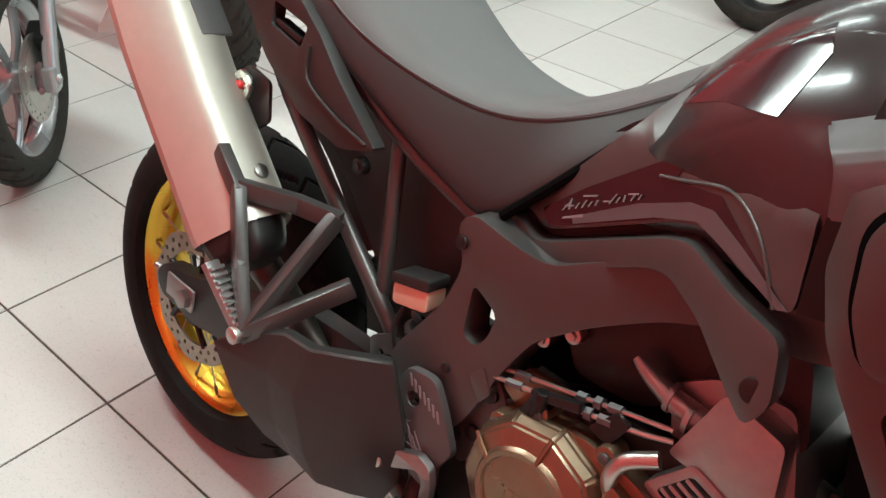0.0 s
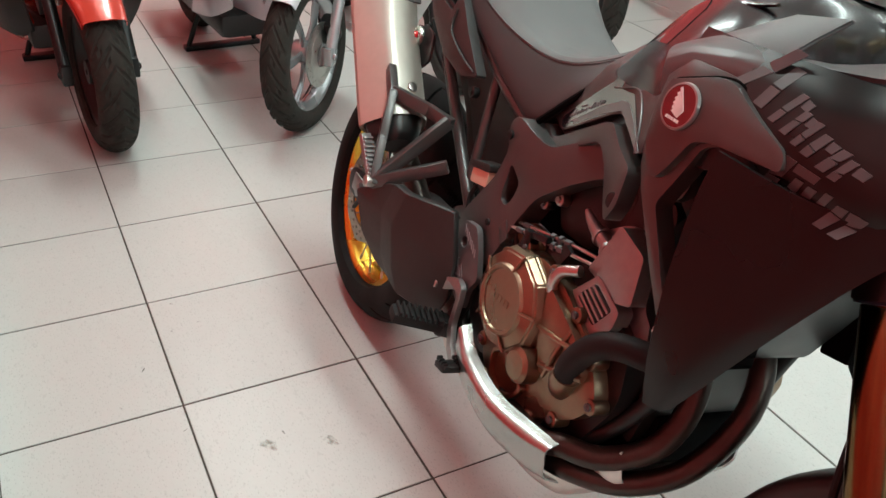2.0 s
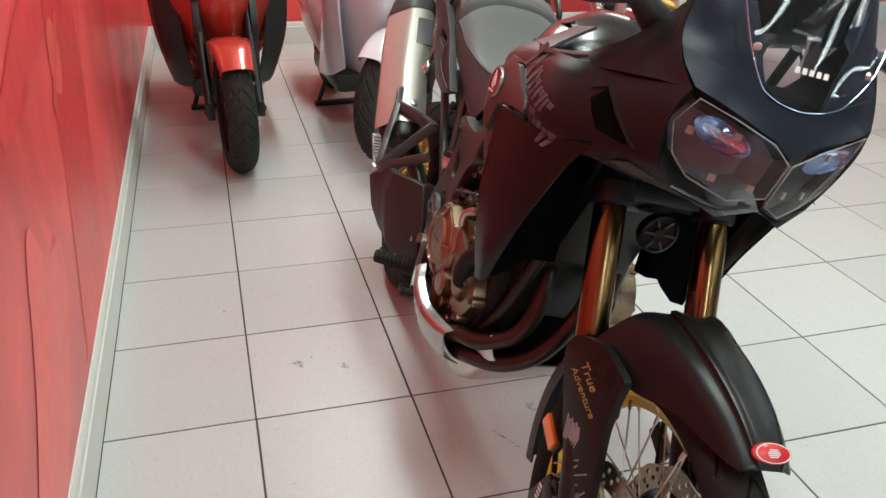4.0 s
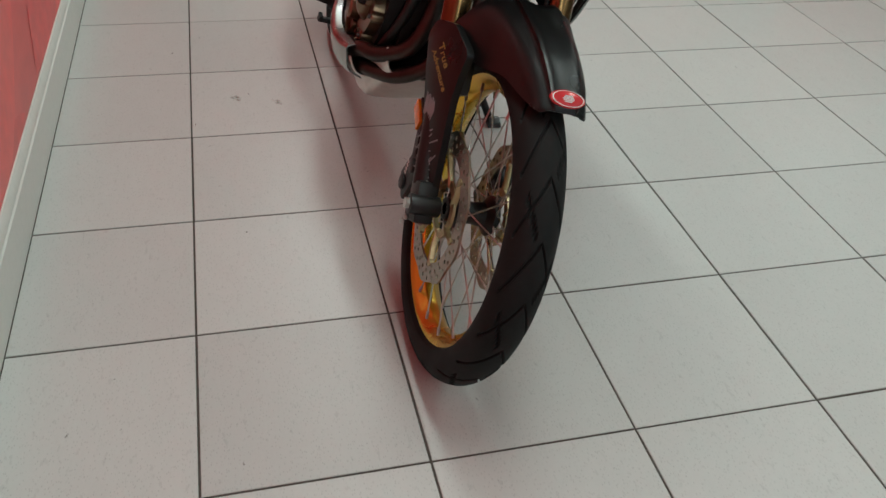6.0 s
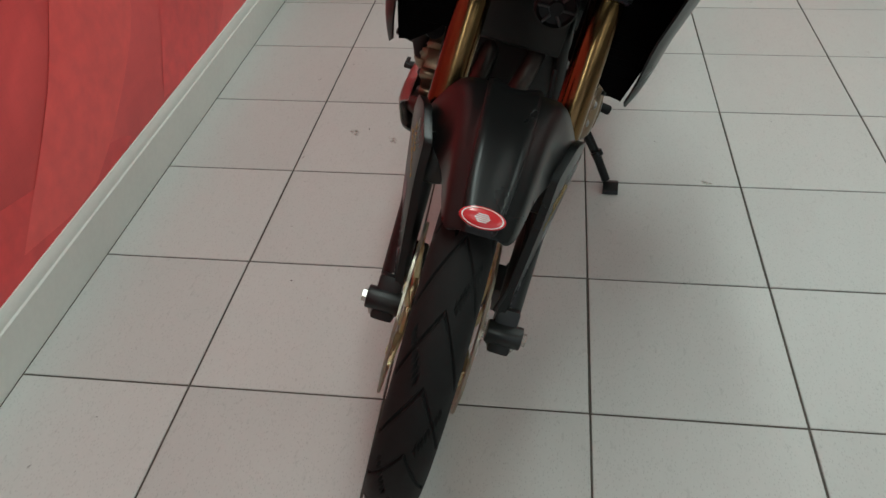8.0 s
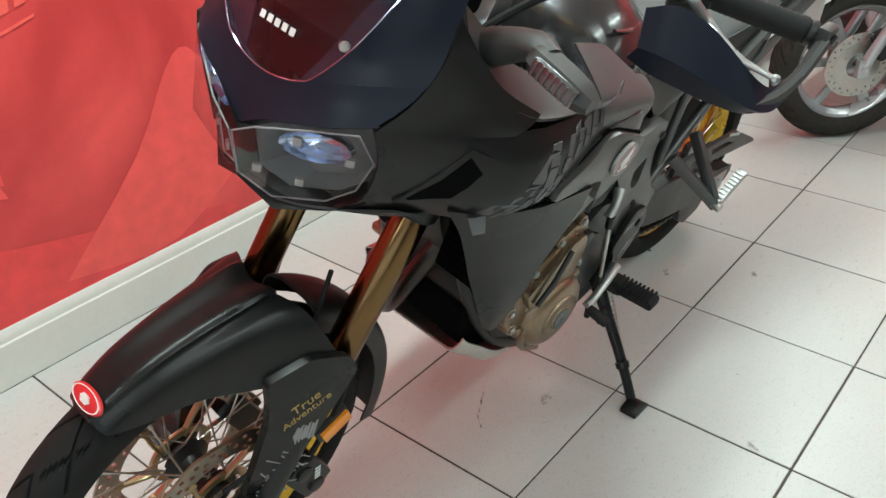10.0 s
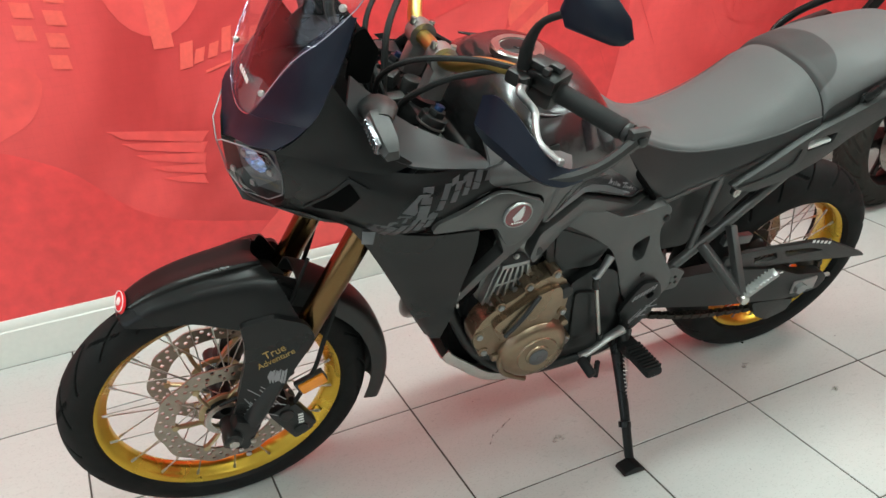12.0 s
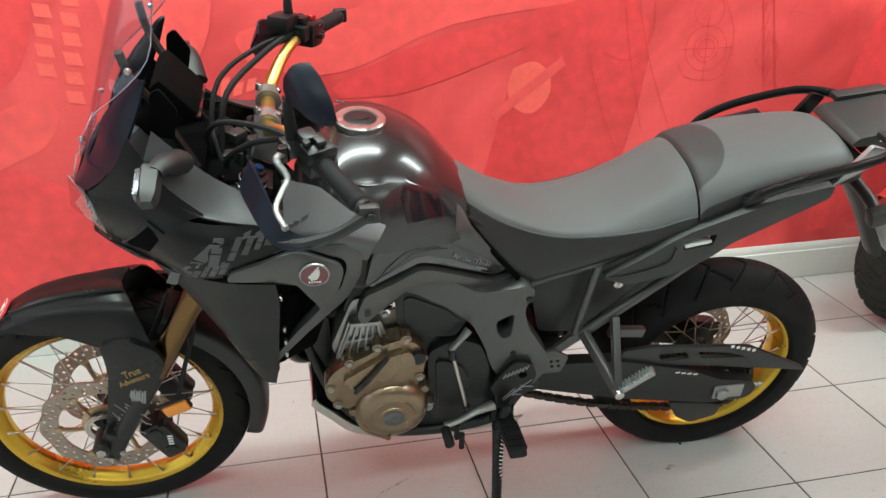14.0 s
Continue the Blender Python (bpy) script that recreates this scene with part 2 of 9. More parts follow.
def mural_material():
    """Printed red vinyl with broad soft patches of deeper and paler red and a faint woven grid."""
    m = material("red_printed_mural", (0.78, 0.07, 0.072), 0.33, vary=0.05, grain=30, blotch=1.2)
    nt = m.node_tree
    p = nt.nodes["Principled BSDF"]
    src = p.inputs["Base Color"].links[0].from_socket
    tc = nt.nodes.new("ShaderNodeTexCoord")
    n = nt.nodes.new("ShaderNodeTexNoise")
    n.inputs["Scale"].default_value, n.inputs["Detail"].default_value, n.inputs["Distortion"].default_value = 1.3, 3.0, 1.5
    nt.links.new(tc.outputs["Object"], n.inputs["Vector"])
    r = nt.nodes.new("ShaderNodeValToRGB")
    r.color_ramp.elements[0].position, r.color_ramp.elements[0].color = 0.35, (0.72, 0.7, 0.7, 1)
    r.color_ramp.elements[1].position, r.color_ramp.elements[1].color = 0.62, (1.08, 1.35, 1.3, 1)
    nt.links.new(n.outputs["Fac"], r.inputs[0])
    br = nt.nodes.new("ShaderNodeTexBrick")
    br.offset = 0.0
    br.inputs["Scale"].default_value = 18.0
    br.inputs["Color1"].default_value = br.inputs["Color2"].default_value = (1, 1, 1, 1)
    br.inputs["Mortar"].default_value = (0.93, 0.9, 0.9, 1)
    br.inputs["Mortar Size"].default_value, br.inputs["Row Height"].default_value = 0.008, 0.5
    sep, comb = nt.nodes.new("ShaderNodeSeparateXYZ"), nt.nodes.new("ShaderNodeCombineXYZ")
    nt.links.new(tc.outputs["Object"], sep.inputs[0])
    nt.links.new(sep.outputs[0], comb.inputs[0])
    nt.links.new(sep.outputs[2], comb.inputs[1])
    nt.links.new(comb.outputs[0], br.inputs["Vector"])
    for s in (r.outputs[0], br.outputs[0]):
        mx = nt.nodes.new("ShaderNodeMix")
        mx.data_type, mx.blend_type = "RGBA", "MULTIPLY"
        mx.inputs["Factor"].default_value = 1.0
        nt.links.new(src, mx.inputs["A"])
        nt.links.new(s, mx.inputs["B"])
        src = mx.outputs["Result"]
    nt.links.new(src, p.inputs["Base Color"])
    return m


M_MURAL = mural_material()
M_MURAL_DEEP = material("mural_deep_red_print", (0.72, 0.06, 0.062), 0.33, vary=0.2, grain=20, blotch=3)
M_MURAL_PALE = material("mural_pale_red_print", (0.83, 0.094, 0.088), 0.33, vary=0.15, grain=20, blotch=3)
M_MURAL_LINE = material("mural_dark_line_print", (0.6, 0.048, 0.052), 0.4, vary=0.25, grain=40)
M_MURAL_PINK = material("mural_pink_print", (0.87, 0.125, 0.10), 0.33, vary=0.1)

# ---- mesh tools ----
def V(*a):
    return Vector(a)


SPLIT = ("rib_slat", "wiring_block", "clamp_bolt", "small_bolt", "pad_rib", "peg_rib", "lens_rib", "cover_bolt", "frame_bolt", "guard_bolt", "skid_bolt", "screen_bolt", "cap_screw", "cover_boss", "duct_clip", "lens_tab", "intake_bolt", "axle_bolt", "radiator_fin", "horn_spoke",
         "cylinder_stud", "cylinder_fin", "rod_end", "drain_hose", "rack_ear", "cable_adjuster", "water_fitting", "triple_clamp", "header_clip", "tube")


def clusters(bm):
    """Groups of connected faces whose boxes touch."""
    seen, groups = set(), []
    for v in bm.verts:
        if v in seen:
            continue
        stack, isl = [v], []
        seen.add(v)
        while stack:
            u = stack.pop()
            isl.append(u)
            for e in u.link_edges:
                w = e.other_vert(u)
                if w not in seen:
                    seen.add(w)
                    stack.append(w)
        lo = [min(u.co[k] for u in isl) - 0.0005 for k in range(3)]
        hi = [max(u.co[k] for u in isl) + 0.0005 for k in range(3)]
        hit = [g for g in groups if all(g[1][k] <= hi[k] and lo[k] <= g[2][k] for k in range(3))]
        for g in hit:
            groups.remove(g)
            isl += g[0]
            lo = [min(lo[k], g[1][k]) for k in range(3)]
            hi = [max(hi[k], g[2][k]) for k in range(3)]
        groups.append((isl, lo, hi))
    return [g[0] for g in groups]


def part(name, bm, mat, parent=None, label="", sharp=38):
    """Links a bmesh as one mesh object, under a thing or a part; small fittings become one object each."""
    if name in SPLIT:
        groups = clusters(bm)
        if len(groups) > 1:
            obs = []
            for g in groups:
                keep, sub_bm = set(g), bmesh.new()
                new_v = {v: sub_bm.verts.new(v.co) for v in g}
                for fc in bm.faces:
                    if fc.verts[0] in keep:
                        sub_bm.faces.new([new_v[v] for v in fc.verts])
                obs.append(part(name, sub_bm, mat, parent, label, sharp))
            bm.free()
            return obs[0]
    bmesh.ops.recalc_face_normals(bm, faces=bm.faces)
    me = bpy.data.meshes.new(name)
    bm.to_mesh(me)
    bm.free()
    me.materials.append(mat)
    me.polygons.foreach_set("use_smooth", [True] * len(me.polygons))
    me.set_sharp_from_angle(angle=radians(sharp))
    ob = new(name, me)
    ob.parent = parent
    if label:
        tagged(ob, label=label)
    return ob


def share(name, me, parent, m):
    """Another object on the same mesh, placed by m under its parent."""
    ob = new(name, me)
    ob.parent = parent
    ob.matrix_basis = m
    return ob


def spline(pts, k):
    """Catmull-Rom through the points, k steps a span."""
    pts = [Vector(p) for p in pts]
    if k <= 1 or len(pts) < 3:
        return pts
    out = []
    for i in range(len(pts) - 1):
        p1, p2 = pts[i], pts[i + 1]
        p0 = pts[i - 1] if i else p1 * 2 - p2
        p3 = pts[i + 2] if i + 2 < len(pts) else p2 * 2 - p1
        for j in range(k):
            t = j / k
            out.append(0.5 * (2 * p1 + (p2 - p0) * t + (2 * p0 - 5 * p1 + 4 * p2 - p3) * t * t + (3 * p1 - p0 - 3 * p2 + p3) * t ** 3))
    return out + [pts[-1]]


def box(bm, c, size, rot=None, bevel=0.0):
    r = bmesh.ops.create_cube(bm, size=1)
    m = Matrix.Translation(c) @ (rot or Matrix()) @ Matrix.Diagonal((*size, 1))
    bmesh.ops.transform(bm, matrix=m, verts=r["verts"])
    if bevel:
        es = {e for v in r["verts"] for e in v.link_edges}
        bmesh.ops.bevel(bm, geom=list(es), offset=bevel, segments=2, affect="EDGES", profile=0.6)


def cyl(bm, a, b, r, n=14, r2=None, bevel=0.0):
    a, b = Vector(a), Vector(b)
    m = Matrix.Translation((a + b) / 2) @ (b - a).to_track_quat("Z", "Y").to_matrix().to_4x4()
    q = bmesh.ops.create_cone(bm, cap_ends=True, segments=n, radius1=r, radius2=r if r2 is None else r2, depth=(b - a).length, matrix=m)
    if bevel:
        es = [e for e in {e for v in q["verts"] for e in v.link_edges} if len(e.link_faces) == 2 and any(len(f.verts) > 4 for f in e.link_faces)]
        bmesh.ops.bevel(bm, geom=es, offset=bevel, segments=2, affect="EDGES", profile=0.5)


def tube(bm, pts, r, n=10, k=4, flat=1.0):
    """A round (or flattened) bar swept along a smooth line, with closed ends. r: one radius or one for each point."""
    path = spline(pts, k)
    rs = [r] * len(path) if isinstance(r, (int, float)) else [p.x for p in spline([V(q, 0, 0) for q in r], k)]
    up, rings = None, []
    for i, p in enumerate(path):
        d = (path[min(i + 1, len(path) - 1)] - path[max(i - 1, 0)]).normalized()
        if up is None:
            up = d.orthogonal().normalized() if abs(d.z) > 0.95 else V(0, 0, 1)
        side = d.cross(up).normalized()
        up = side.cross(d).normalized()
        rings.append([bm.verts.new(p + rs[i] * (math.cos(2 * math.pi * j / n) * side + flat * math.sin(2 * math.pi * j / n) * up)) for j in range(n)])
    for a, b in zip(rings, rings[1:]):
        for j in range(n):
            bm.faces.new((a[j], a[(j + 1) % n], b[(j + 1) % n], b[j]))
    bm.faces.new(rings[0])
    bm.faces.new(rings[-1])


def lathe(bm, prof, c, n=48, closed=False, axis="Y"):
    """Turns a profile of (radius, offset) round an axis through c."""
    rings = []
    for i in range(n):
        a = 2 * math.pi * i / n
        ca, sa = math.cos(a), math.sin(a)
        if axis == "Y":
            rings.append([bm.verts.new((c[0] + r * ca, c[1] + h, c[2] + r * sa)) for r, h in prof])
        elif axis == "X":
            rings.append([bm.verts.new((c[0] + h, c[1] + r * ca, c[2] + r * sa)) for r, h in prof])
        else:
            rings.append([bm.verts.new((c[0] + r * ca, c[1] + r * sa, c[2] + h)) for r, h in prof])
    m = len(prof)
    for i in range(n):
        a, b = rings[i], rings[(i + 1) % n]
        for j in range(m if closed else m - 1):
            bm.faces.new((a[j], a[(j + 1) % m], b[(j + 1) % m], b[j]))
    bmesh.ops.remove_doubles(bm, verts=bm.verts, dist=1e-5)


def loft(bm, rows, ku=3, kv=3, thick=0.0, cap=False):
    """A smooth skin over a grid of points; thick gives it a body, cap closes the two end rows."""
    rows = [spline(r, kv) for r in rows]
    cols = [spline([r[j] for r in rows], ku) for j in range(len(rows[0]))]
    grid = [[bm.verts.new(p) for p in c] for c in cols]
    fs = []
    for a, b in zip(grid, grid[1:]):
        for i in range(len(a) - 1):
            fs.append(bm.faces.new((a[i], a[i + 1], b[i + 1], b[i])))
    if cap:
        fs.append(bm.faces.new([c[0] for c in grid]))
        fs.append(bm.faces.new([c[-1] for c in grid]))
    if thick:
        bmesh.ops.recalc_face_normals(bm, faces=fs)
        bmesh.ops.solidify(bm, geom=fs, thickness=thick)


def mirrored(secs):
    """Full sections from halves that run from the middle outwards: (x, [(y, z), ...])."""
    return [[V(x, -y, z) for y, z in reversed(h[1:])] + [V(x, y, z) for y, z in h] for x, h in secs]


def plate(bm, outline, y, t, s=1, holes=(), bevel=0.0, cuts=0):
    """A sheet in the xz plane: its outer face at y (a number or a rule of x and z) on side s, t thick towards the middle."""
    rule = y if callable(y) else (lambda a, b: y)
    edges, before = [], set(bm.faces)
    for loop in (outline, *holes):
        vs = [bm.verts.new((p[0], s * rule(p[0], p[1]), p[1])) for p in loop]
        edges += [bm.edges.new((vs[i], vs[(i + 1) % len(vs)])) for i in range(len(vs))]
    fs = [g for g in bmesh.ops.triangle_fill(bm, use_beauty=True, use_dissolve=False, edges=edges)["geom"] if isinstance(g, bmesh.types.BMFace)]
    if cuts:   # inner points follow the rule too
        rim = set(edges)
        for _ in range(cuts):
            inner = [e for e in {e for f in fs for e in f.edges} if e not in rim and e.calc_length() > 0.025]
            bmesh.ops.subdivide_edges(bm, edges=inner, cuts=1)
            bmesh.ops.triangulate(bm, faces=[f for f in bm.faces if f not in before], ngon_method="BEAUTY")
            fs = [f for f in bm.faces if f not in before]
        for v in {v for f in fs for v in f.verts}:
            v.co.y = s * rule(v.co.x, v.co.z)
    ex = bmesh.ops.extrude_face_region(bm, geom=fs)
    vs = [g for g in ex["geom"] if isinstance(g, bmesh.types.BMVert)]
    bmesh.ops.translate(bm, vec=(0, -s * t, 0), verts=vs)
    if bevel:
        bmesh.ops.recalc_face_normals(bm, faces=bm.faces)
        rim = [e for e in edges if e.is_valid]
        bmesh.ops.bevel(bm, geom=rim, offset=bevel, segments=2, affect="EDGES", profile=0.6, clamp_overlap=True)


def strap(bm, a, b, w, t, bevel=0.003):
    """A flat bar from a to b, w wide and t thick."""
    a, b = Vector(a), Vector(b)
    rot = (b - a).to_track_quat("X", "Z").to_matrix().to_4x4()
    box(bm, (a + b) / 2, ((b - a).length, t, w), rot, bevel)


def rounded(pts, r=0.012, k=3):
    """The outline with its corners rounded."""
    out = []
    n = len(pts)
    for i in range(n):
        p, a, b = Vector(pts[i]), Vector(pts[i - 1]), Vector(pts[(i + 1) % n])
        da, db = min(r, (a - p).length * 0.45), min(r, (b - p).length * 0.45)
        s, e = p + (a - p).normalized() * da, p + (b - p).normalized() * db
        for j in range(k + 1):
            t = j / k
            out.append(tuple(s * (1 - t) ** 2 + p * 2 * t * (1 - t) + e * t * t))
    return out


def ring(c, r, n=20, wave=0.0, petals=0):
    return [(c[0] + (r + wave * math.cos(petals * 2 * math.pi * i / n)) * math.cos(2 * math.pi * i / n), c[1] + (r + wave * math.cos(petals * 2 * math.pi * i / n)) * math.sin(2 * math.pi * i / n)) for i in range(n)]


def bolt(bm, c, s, r=0.006, h=0.004):
    """A hexagon-socket screw head that points sideways."""
    cyl(bm, (c[0], c[1], c[2]), (c[0], c[1] + s * h, c[2]), r, n=12, bevel=r * 0.2)
    cyl(bm, (c[0], c[1] + s * h * 0.9, c[2]), (c[0], c[1] + s * h * 1.25, c[2]), r * 0.55, n=6)


def drape(name, polys, target, s, mat, parent, label="", lift=0.0012, cuts=1):
    """Thin print that follows the side of a panel: polygons in x and z, laid on it from outside."""
    from mathutils.bvhtree import BVHTree
    src = bmesh.new()
    src.from_mesh(target.data)
    tree = BVHTree.FromBMesh(src)
    bm = bmesh.new()
    for poly in polys:
        vs = [bm.verts.new((p[0], 0, p[1])) for p in poly]
        es = [bm.edges.new((vs[i], vs[(i + 1) % len(vs)])) for i in range(len(vs))]
        bmesh.ops.triangle_fill(bm, use_beauty=True, edges=es)
    if cuts:
        bmesh.ops.subdivide_edges(bm, edges=bm.edges[:], cuts=cuts, use_grid_fill=True)
    for v in bm.verts:
        hit = tree.ray_cast(Vector((v.co.x, s * 1.0, v.co.z)), Vector((0, -s, 0)))[0]
        if hit is None:
            near = tree.find_nearest(Vector((v.co.x, s * 0.3, v.co.z)))[0]
            hit = near
        v.co.y = hit.y + s * lift
    src.free()
    ex = bmesh.ops.extrude_face_region(bm, geom=bm.faces[:])
    bmesh.ops.translate(bm, vec=(0, -s * lift * 0.8, 0), verts=[g for g in ex["geom"] if isinstance(g, bmesh.types.BMVert)])
    return part(name, bm, mat, parent, label)

# ---- the room ----
def slab(name, lo, hi, mat, kind="structure", label="", category=""):
    bm = bmesh.new()
    box(bm, [(a + b) / 2 for a, b in zip(lo, hi)], [b - a for a, b in zip(lo, hi)])
    return tagged(part(name, bm, mat), label, category, "", kind)


X0, X1, Y0, Y1, H = ROOM_X0, ROOM_X1, ROOM_Y0, ROOM_Y1, ROOM_H
wall_mural = slab("wall_north", (X0 - 0.15, Y0 - 0.15, 0), (X1 + 0.15, Y0, H), M_MURAL, label="showroom wall covered in a red printed mural", category="wall")
slab("wall_west", (X0 - 0.15, Y0, 0), (X0, Y1, H), M_MURAL, label="red end wall of the showroom", category="wall")
slab("ceiling", (X0 - 0.15, Y0 - 0.15, H), (X1 + 0.15, Y1 + 0.15, H + 0.1), M_CEILING, label="plain white painted ceiling", category="ceiling")


def window_wall(name, along, fixed, a0, a1, sill, head, w0, w1, sign):
    """A wall with one wide window opening, its frame and panes."""
    def blk(u0, u1, z0, z1):
        bm = bmesh.new()
        lo, hi = ((u0, fixed, z0), (u1, fixed + sign * 0.15, z1)) if along == "x" else ((fixed, u0, z0), (fixed + sign * 0.15, u1, z1))
        box(bm, [(p + q) / 2 for p, q in zip(lo, hi)], [abs(q - p) for p, q in zip(lo, hi)])
        return bm
    tagged(part(name, blk(a0, a1, 0, sill), M_WALLWHITE), "white wall below the shop window", "wall", "", "structure")
    tagged(part(name + "_lintel", blk(a0, a1, head, H), M_WALLWHITE), "white wall above the shop window", "wall", "", "structure")
    tagged(part(name + "_pier", blk(a0, w0, sill, head), M_WALLWHITE), "white wall beside the shop window", "wall", "", "structure")
    tagged(part(name + "_pier", blk(w1, a1, sill, head), M_WALLWHITE), "white wall beside the shop window", "wall", "", "structure")


window_wall("wall_east", "y", X1, Y0, Y1, 0.45, 2.65, 0.7, 6.1, 1)
slab("wall_south", (X0 - 0.15, Y1, 0), (X1 + 0.15, Y1 + 0.15, H), M_WALLWHITE, label="plain painted wall opposite the mural", category="wall")

# glowing daylight panes close the opening
for wname, centre, size in (("window_1", (X1 + 0.06, 3.4, 1.55), (0.02, 5.4, 2.2)),):
    bm = bmesh.new()
    box(bm, centre, size)
    pane = tagged(part(wname, bm, M_FRAMEGREY), "wide shop window with bright daylight behind", "window", "", "structure")
    glow = bpy.data.materials.new("daylight_pane")
    glow.use_nodes = True
    gp = glow.node_tree.nodes["Principled BSDF"]
    gp.inputs["Base Color"].default_value = (0.3, 0.3, 0.3, 1)
    gp.inputs["Emission Color"].default_value, gp.inputs["Emission Strength"].default_value = (0.75, 0.87, 1.0, 1), WINDOW_GLOW
    pane.data.materials[0] = glow
    for i in range(6):
        bm = bmesh.new()
        box(bm, (centre[0] - 0.05, centre[1] + (i / 5 - 0.5) * size[1], 1.55), (0.08, 0.07, 2.2), bevel=0.006)
        part("mullion", bm, M_FRAMEGREY, pane)

# tube fittings on the ceiling
lit = bpy.data.materials.new("lit_diffuser")
lit.use_nodes = True
lp = lit.node_tree.nodes["Principled BSDF"]
lp.inputs["Emission Color"].default_value, lp.inputs["Emission Strength"].default_value = (0.835, 1.0, 0.95, 1), 3.0


def ceiling_light(x, y):
    bm = bmesh.new()
    box(bm, (x, y, H - 0.03), (2.5, 0.3, 0.055), bevel=0.006)
    top = tagged(part("ceiling_light", bm, M_WALLWHITE), "long white ceiling tube fitting, switched on", "lamp", "ceiling tube fittings")
    bm = bmesh.new()
    for dy in (-0.07, 0.07):
        cyl(bm, (x - 1.18, y + dy, H - 0.066), (x + 1.18, y + dy, H - 0.066), 0.008, n=10)
    part("tube", bm, lit, top, "lit fluorescent tube")


for tx, ty in TUBES:
    ceiling_light(tx, ty)

# baseboard: a tall painted skirting with a thin cap
bm = bmesh.new()
prof = [(0, 0.0), (0.016, 0.0), (0.016, 0.122), (0.012, 0.126), (0.012, 0.136), (0.009, 0.15), (0.004, 0.158), (0, 0.158)]
loft(bm, [[V(x, Y0 + 0.001 + a, b) for a, b in prof] for x in (X0 + 0.017, X1)], 1, 1, cap=True)
tagged(part("baseboard_north", bm, M_BASE), "tall cream painted baseboard along the red wall", "baseboard", "", "structure")
bm = bmesh.new()
loft(bm, [[V(X0 + 0.001 + a, y, b) for a, b in prof] for y in (Y0 + 0.001, Y1)], 1, 1, cap=True)
tagged(part("baseboard_west", bm, M_BASE), "tall cream painted baseboard along the end wall", "baseboard", "", "structure")


# ---- mural print: flat shapes and line drawings on the wall ----
def print_shape(name, pts, mat, lift=0.0015, k=0):
    bm = bmesh.new()
    if k:
        pts = [(p.x, p.y) for p in spline([V(a, b, 0) for a, b in pts + pts[:1]], k)][:-1]
    vs = [bm.verts.new((x, Y0 + lift, z)) for x, z in pts]
    es = [bm.edges.new((vs[i], vs[(i + 1) % len(vs)])) for i in range(len(vs))]
    bmesh.ops.triangle_fill(bm, use_beauty=True, edges=es)
    return part(name, bm, mat, wall_mural)


def print_line(name, pts, w, mat, k=5, lift=0.003):
    bm = bmesh.new()
    ps = spline([V(a, 0, b) for a, b in pts], k)
    prev = None
    for i, p in enumerate(ps):
        d = (ps[min(i + 1, len(ps) - 1)] - ps[max(i - 1, 0)]).normalized()
        nrm = V(-d.z, 0, d.x) * w / 2
        a, b = bm.verts.new((p.x + nrm.x, Y0 + lift, p.z + nrm.z)), bm.verts.new((p.x - nrm.x, Y0 + lift, p.z - nrm.z))
        if prev:
            bm.faces.new((prev[0], a, b, prev[1]))
        prev = (a, b)
    return part(name, bm, mat, wall_mural)


# broad figures
print_shape("mural_figure", [(0.55, 0.16), (0.55, 0.55), (0.2, 0.72), (-0.1, 0.62), (-0.35, 0.4), (-0.8, 0.28), (-1.1, 0.16)], M_MURAL_DEEP, 0.0012, 5)
print_shape("mural_figure", [(0.14, 0.86), (-0.05, 0.93), (-0.115, 0.88), (-0.07, 0.78), (0.02, 0.73), (0.14, 0.70)], M_MURAL_PALE, 0.002, 5)
print_shape("mural_figure", [(0.4, 1.6), (-0.02, 1.62), (-0.1, 1.3), (-0.02, 1.02), (0.15, 0.95), (0.4, 1.05)], M_MURAL_DEEP, 0.0012, 5)
print_shape("mural_figure", [(-0.3, 1.75), (-0.6, 1.7), (-0.64, 1.2), (-0.52, 0.98), (-0.36, 1.02), (-0.28, 1.3)], M_MURAL_PALE, 0.0016, 5)
print_shape("mural_figure", [(-0.42, 1.5), (-0.47, 1.5), (-0.5, 0.93), (-0.44, 0.93)], M_MURAL_PINK, 0.0022)
print_shape("mural_figure", [(-0.75, 1.0), (-1.05, 0.97), (-1.45, 1.12), (-1.95, 1.20), (-1.95, 1.32), (-1.45, 1.27), (-1.0, 1.16), (-0.72, 1.12)], M_MURAL_PALE, 0.0016, 4)
print_shape("mural_figure", [(-1.05, 0.88), (-1.33, 0.90), (-1.9, 1.10), (-1.95, 1.16), (-1.45, 1.09), (-1.05, 0.94)], M_MURAL_DEEP, 0.002, 4)
print_shape("mural_figure", [(-1.0, 1.75), (-1.35, 1.45), (-1.9, 1.35), (-2.3, 1.45), (-2.3, 1.9), (-1.0, 1.95)], M_MURAL_DEEP, 0.0014, 5)
print_shape("mural_figure", [(-1.68, 0.96), (-1.76, 0.98), (-1.82, 0.93), (-1.82, 0.85), (-1.76, 0.79), (-1.69, 0.81), (-1.66, 0.88)], M_MURAL_PINK, 0.0018, 4)
print_shape("mural_figure", [(-1.60, 0.80), (-1.62, 0.77), (-1.88, 0.96), (-1.865, 0.995)], M_MURAL_PALE, 0.0024)
print_shape("mural_figure", [(-0.6, 0.2), (-0.88, 0.46), (-1.02, 0.66), (-1.1, 0.70), (-1.2, 0.58), (-1.36, 0.56), (-1.3, 0.4), (-0.95, 0.17)], M_MURAL_PALE, 0.0016, 3)
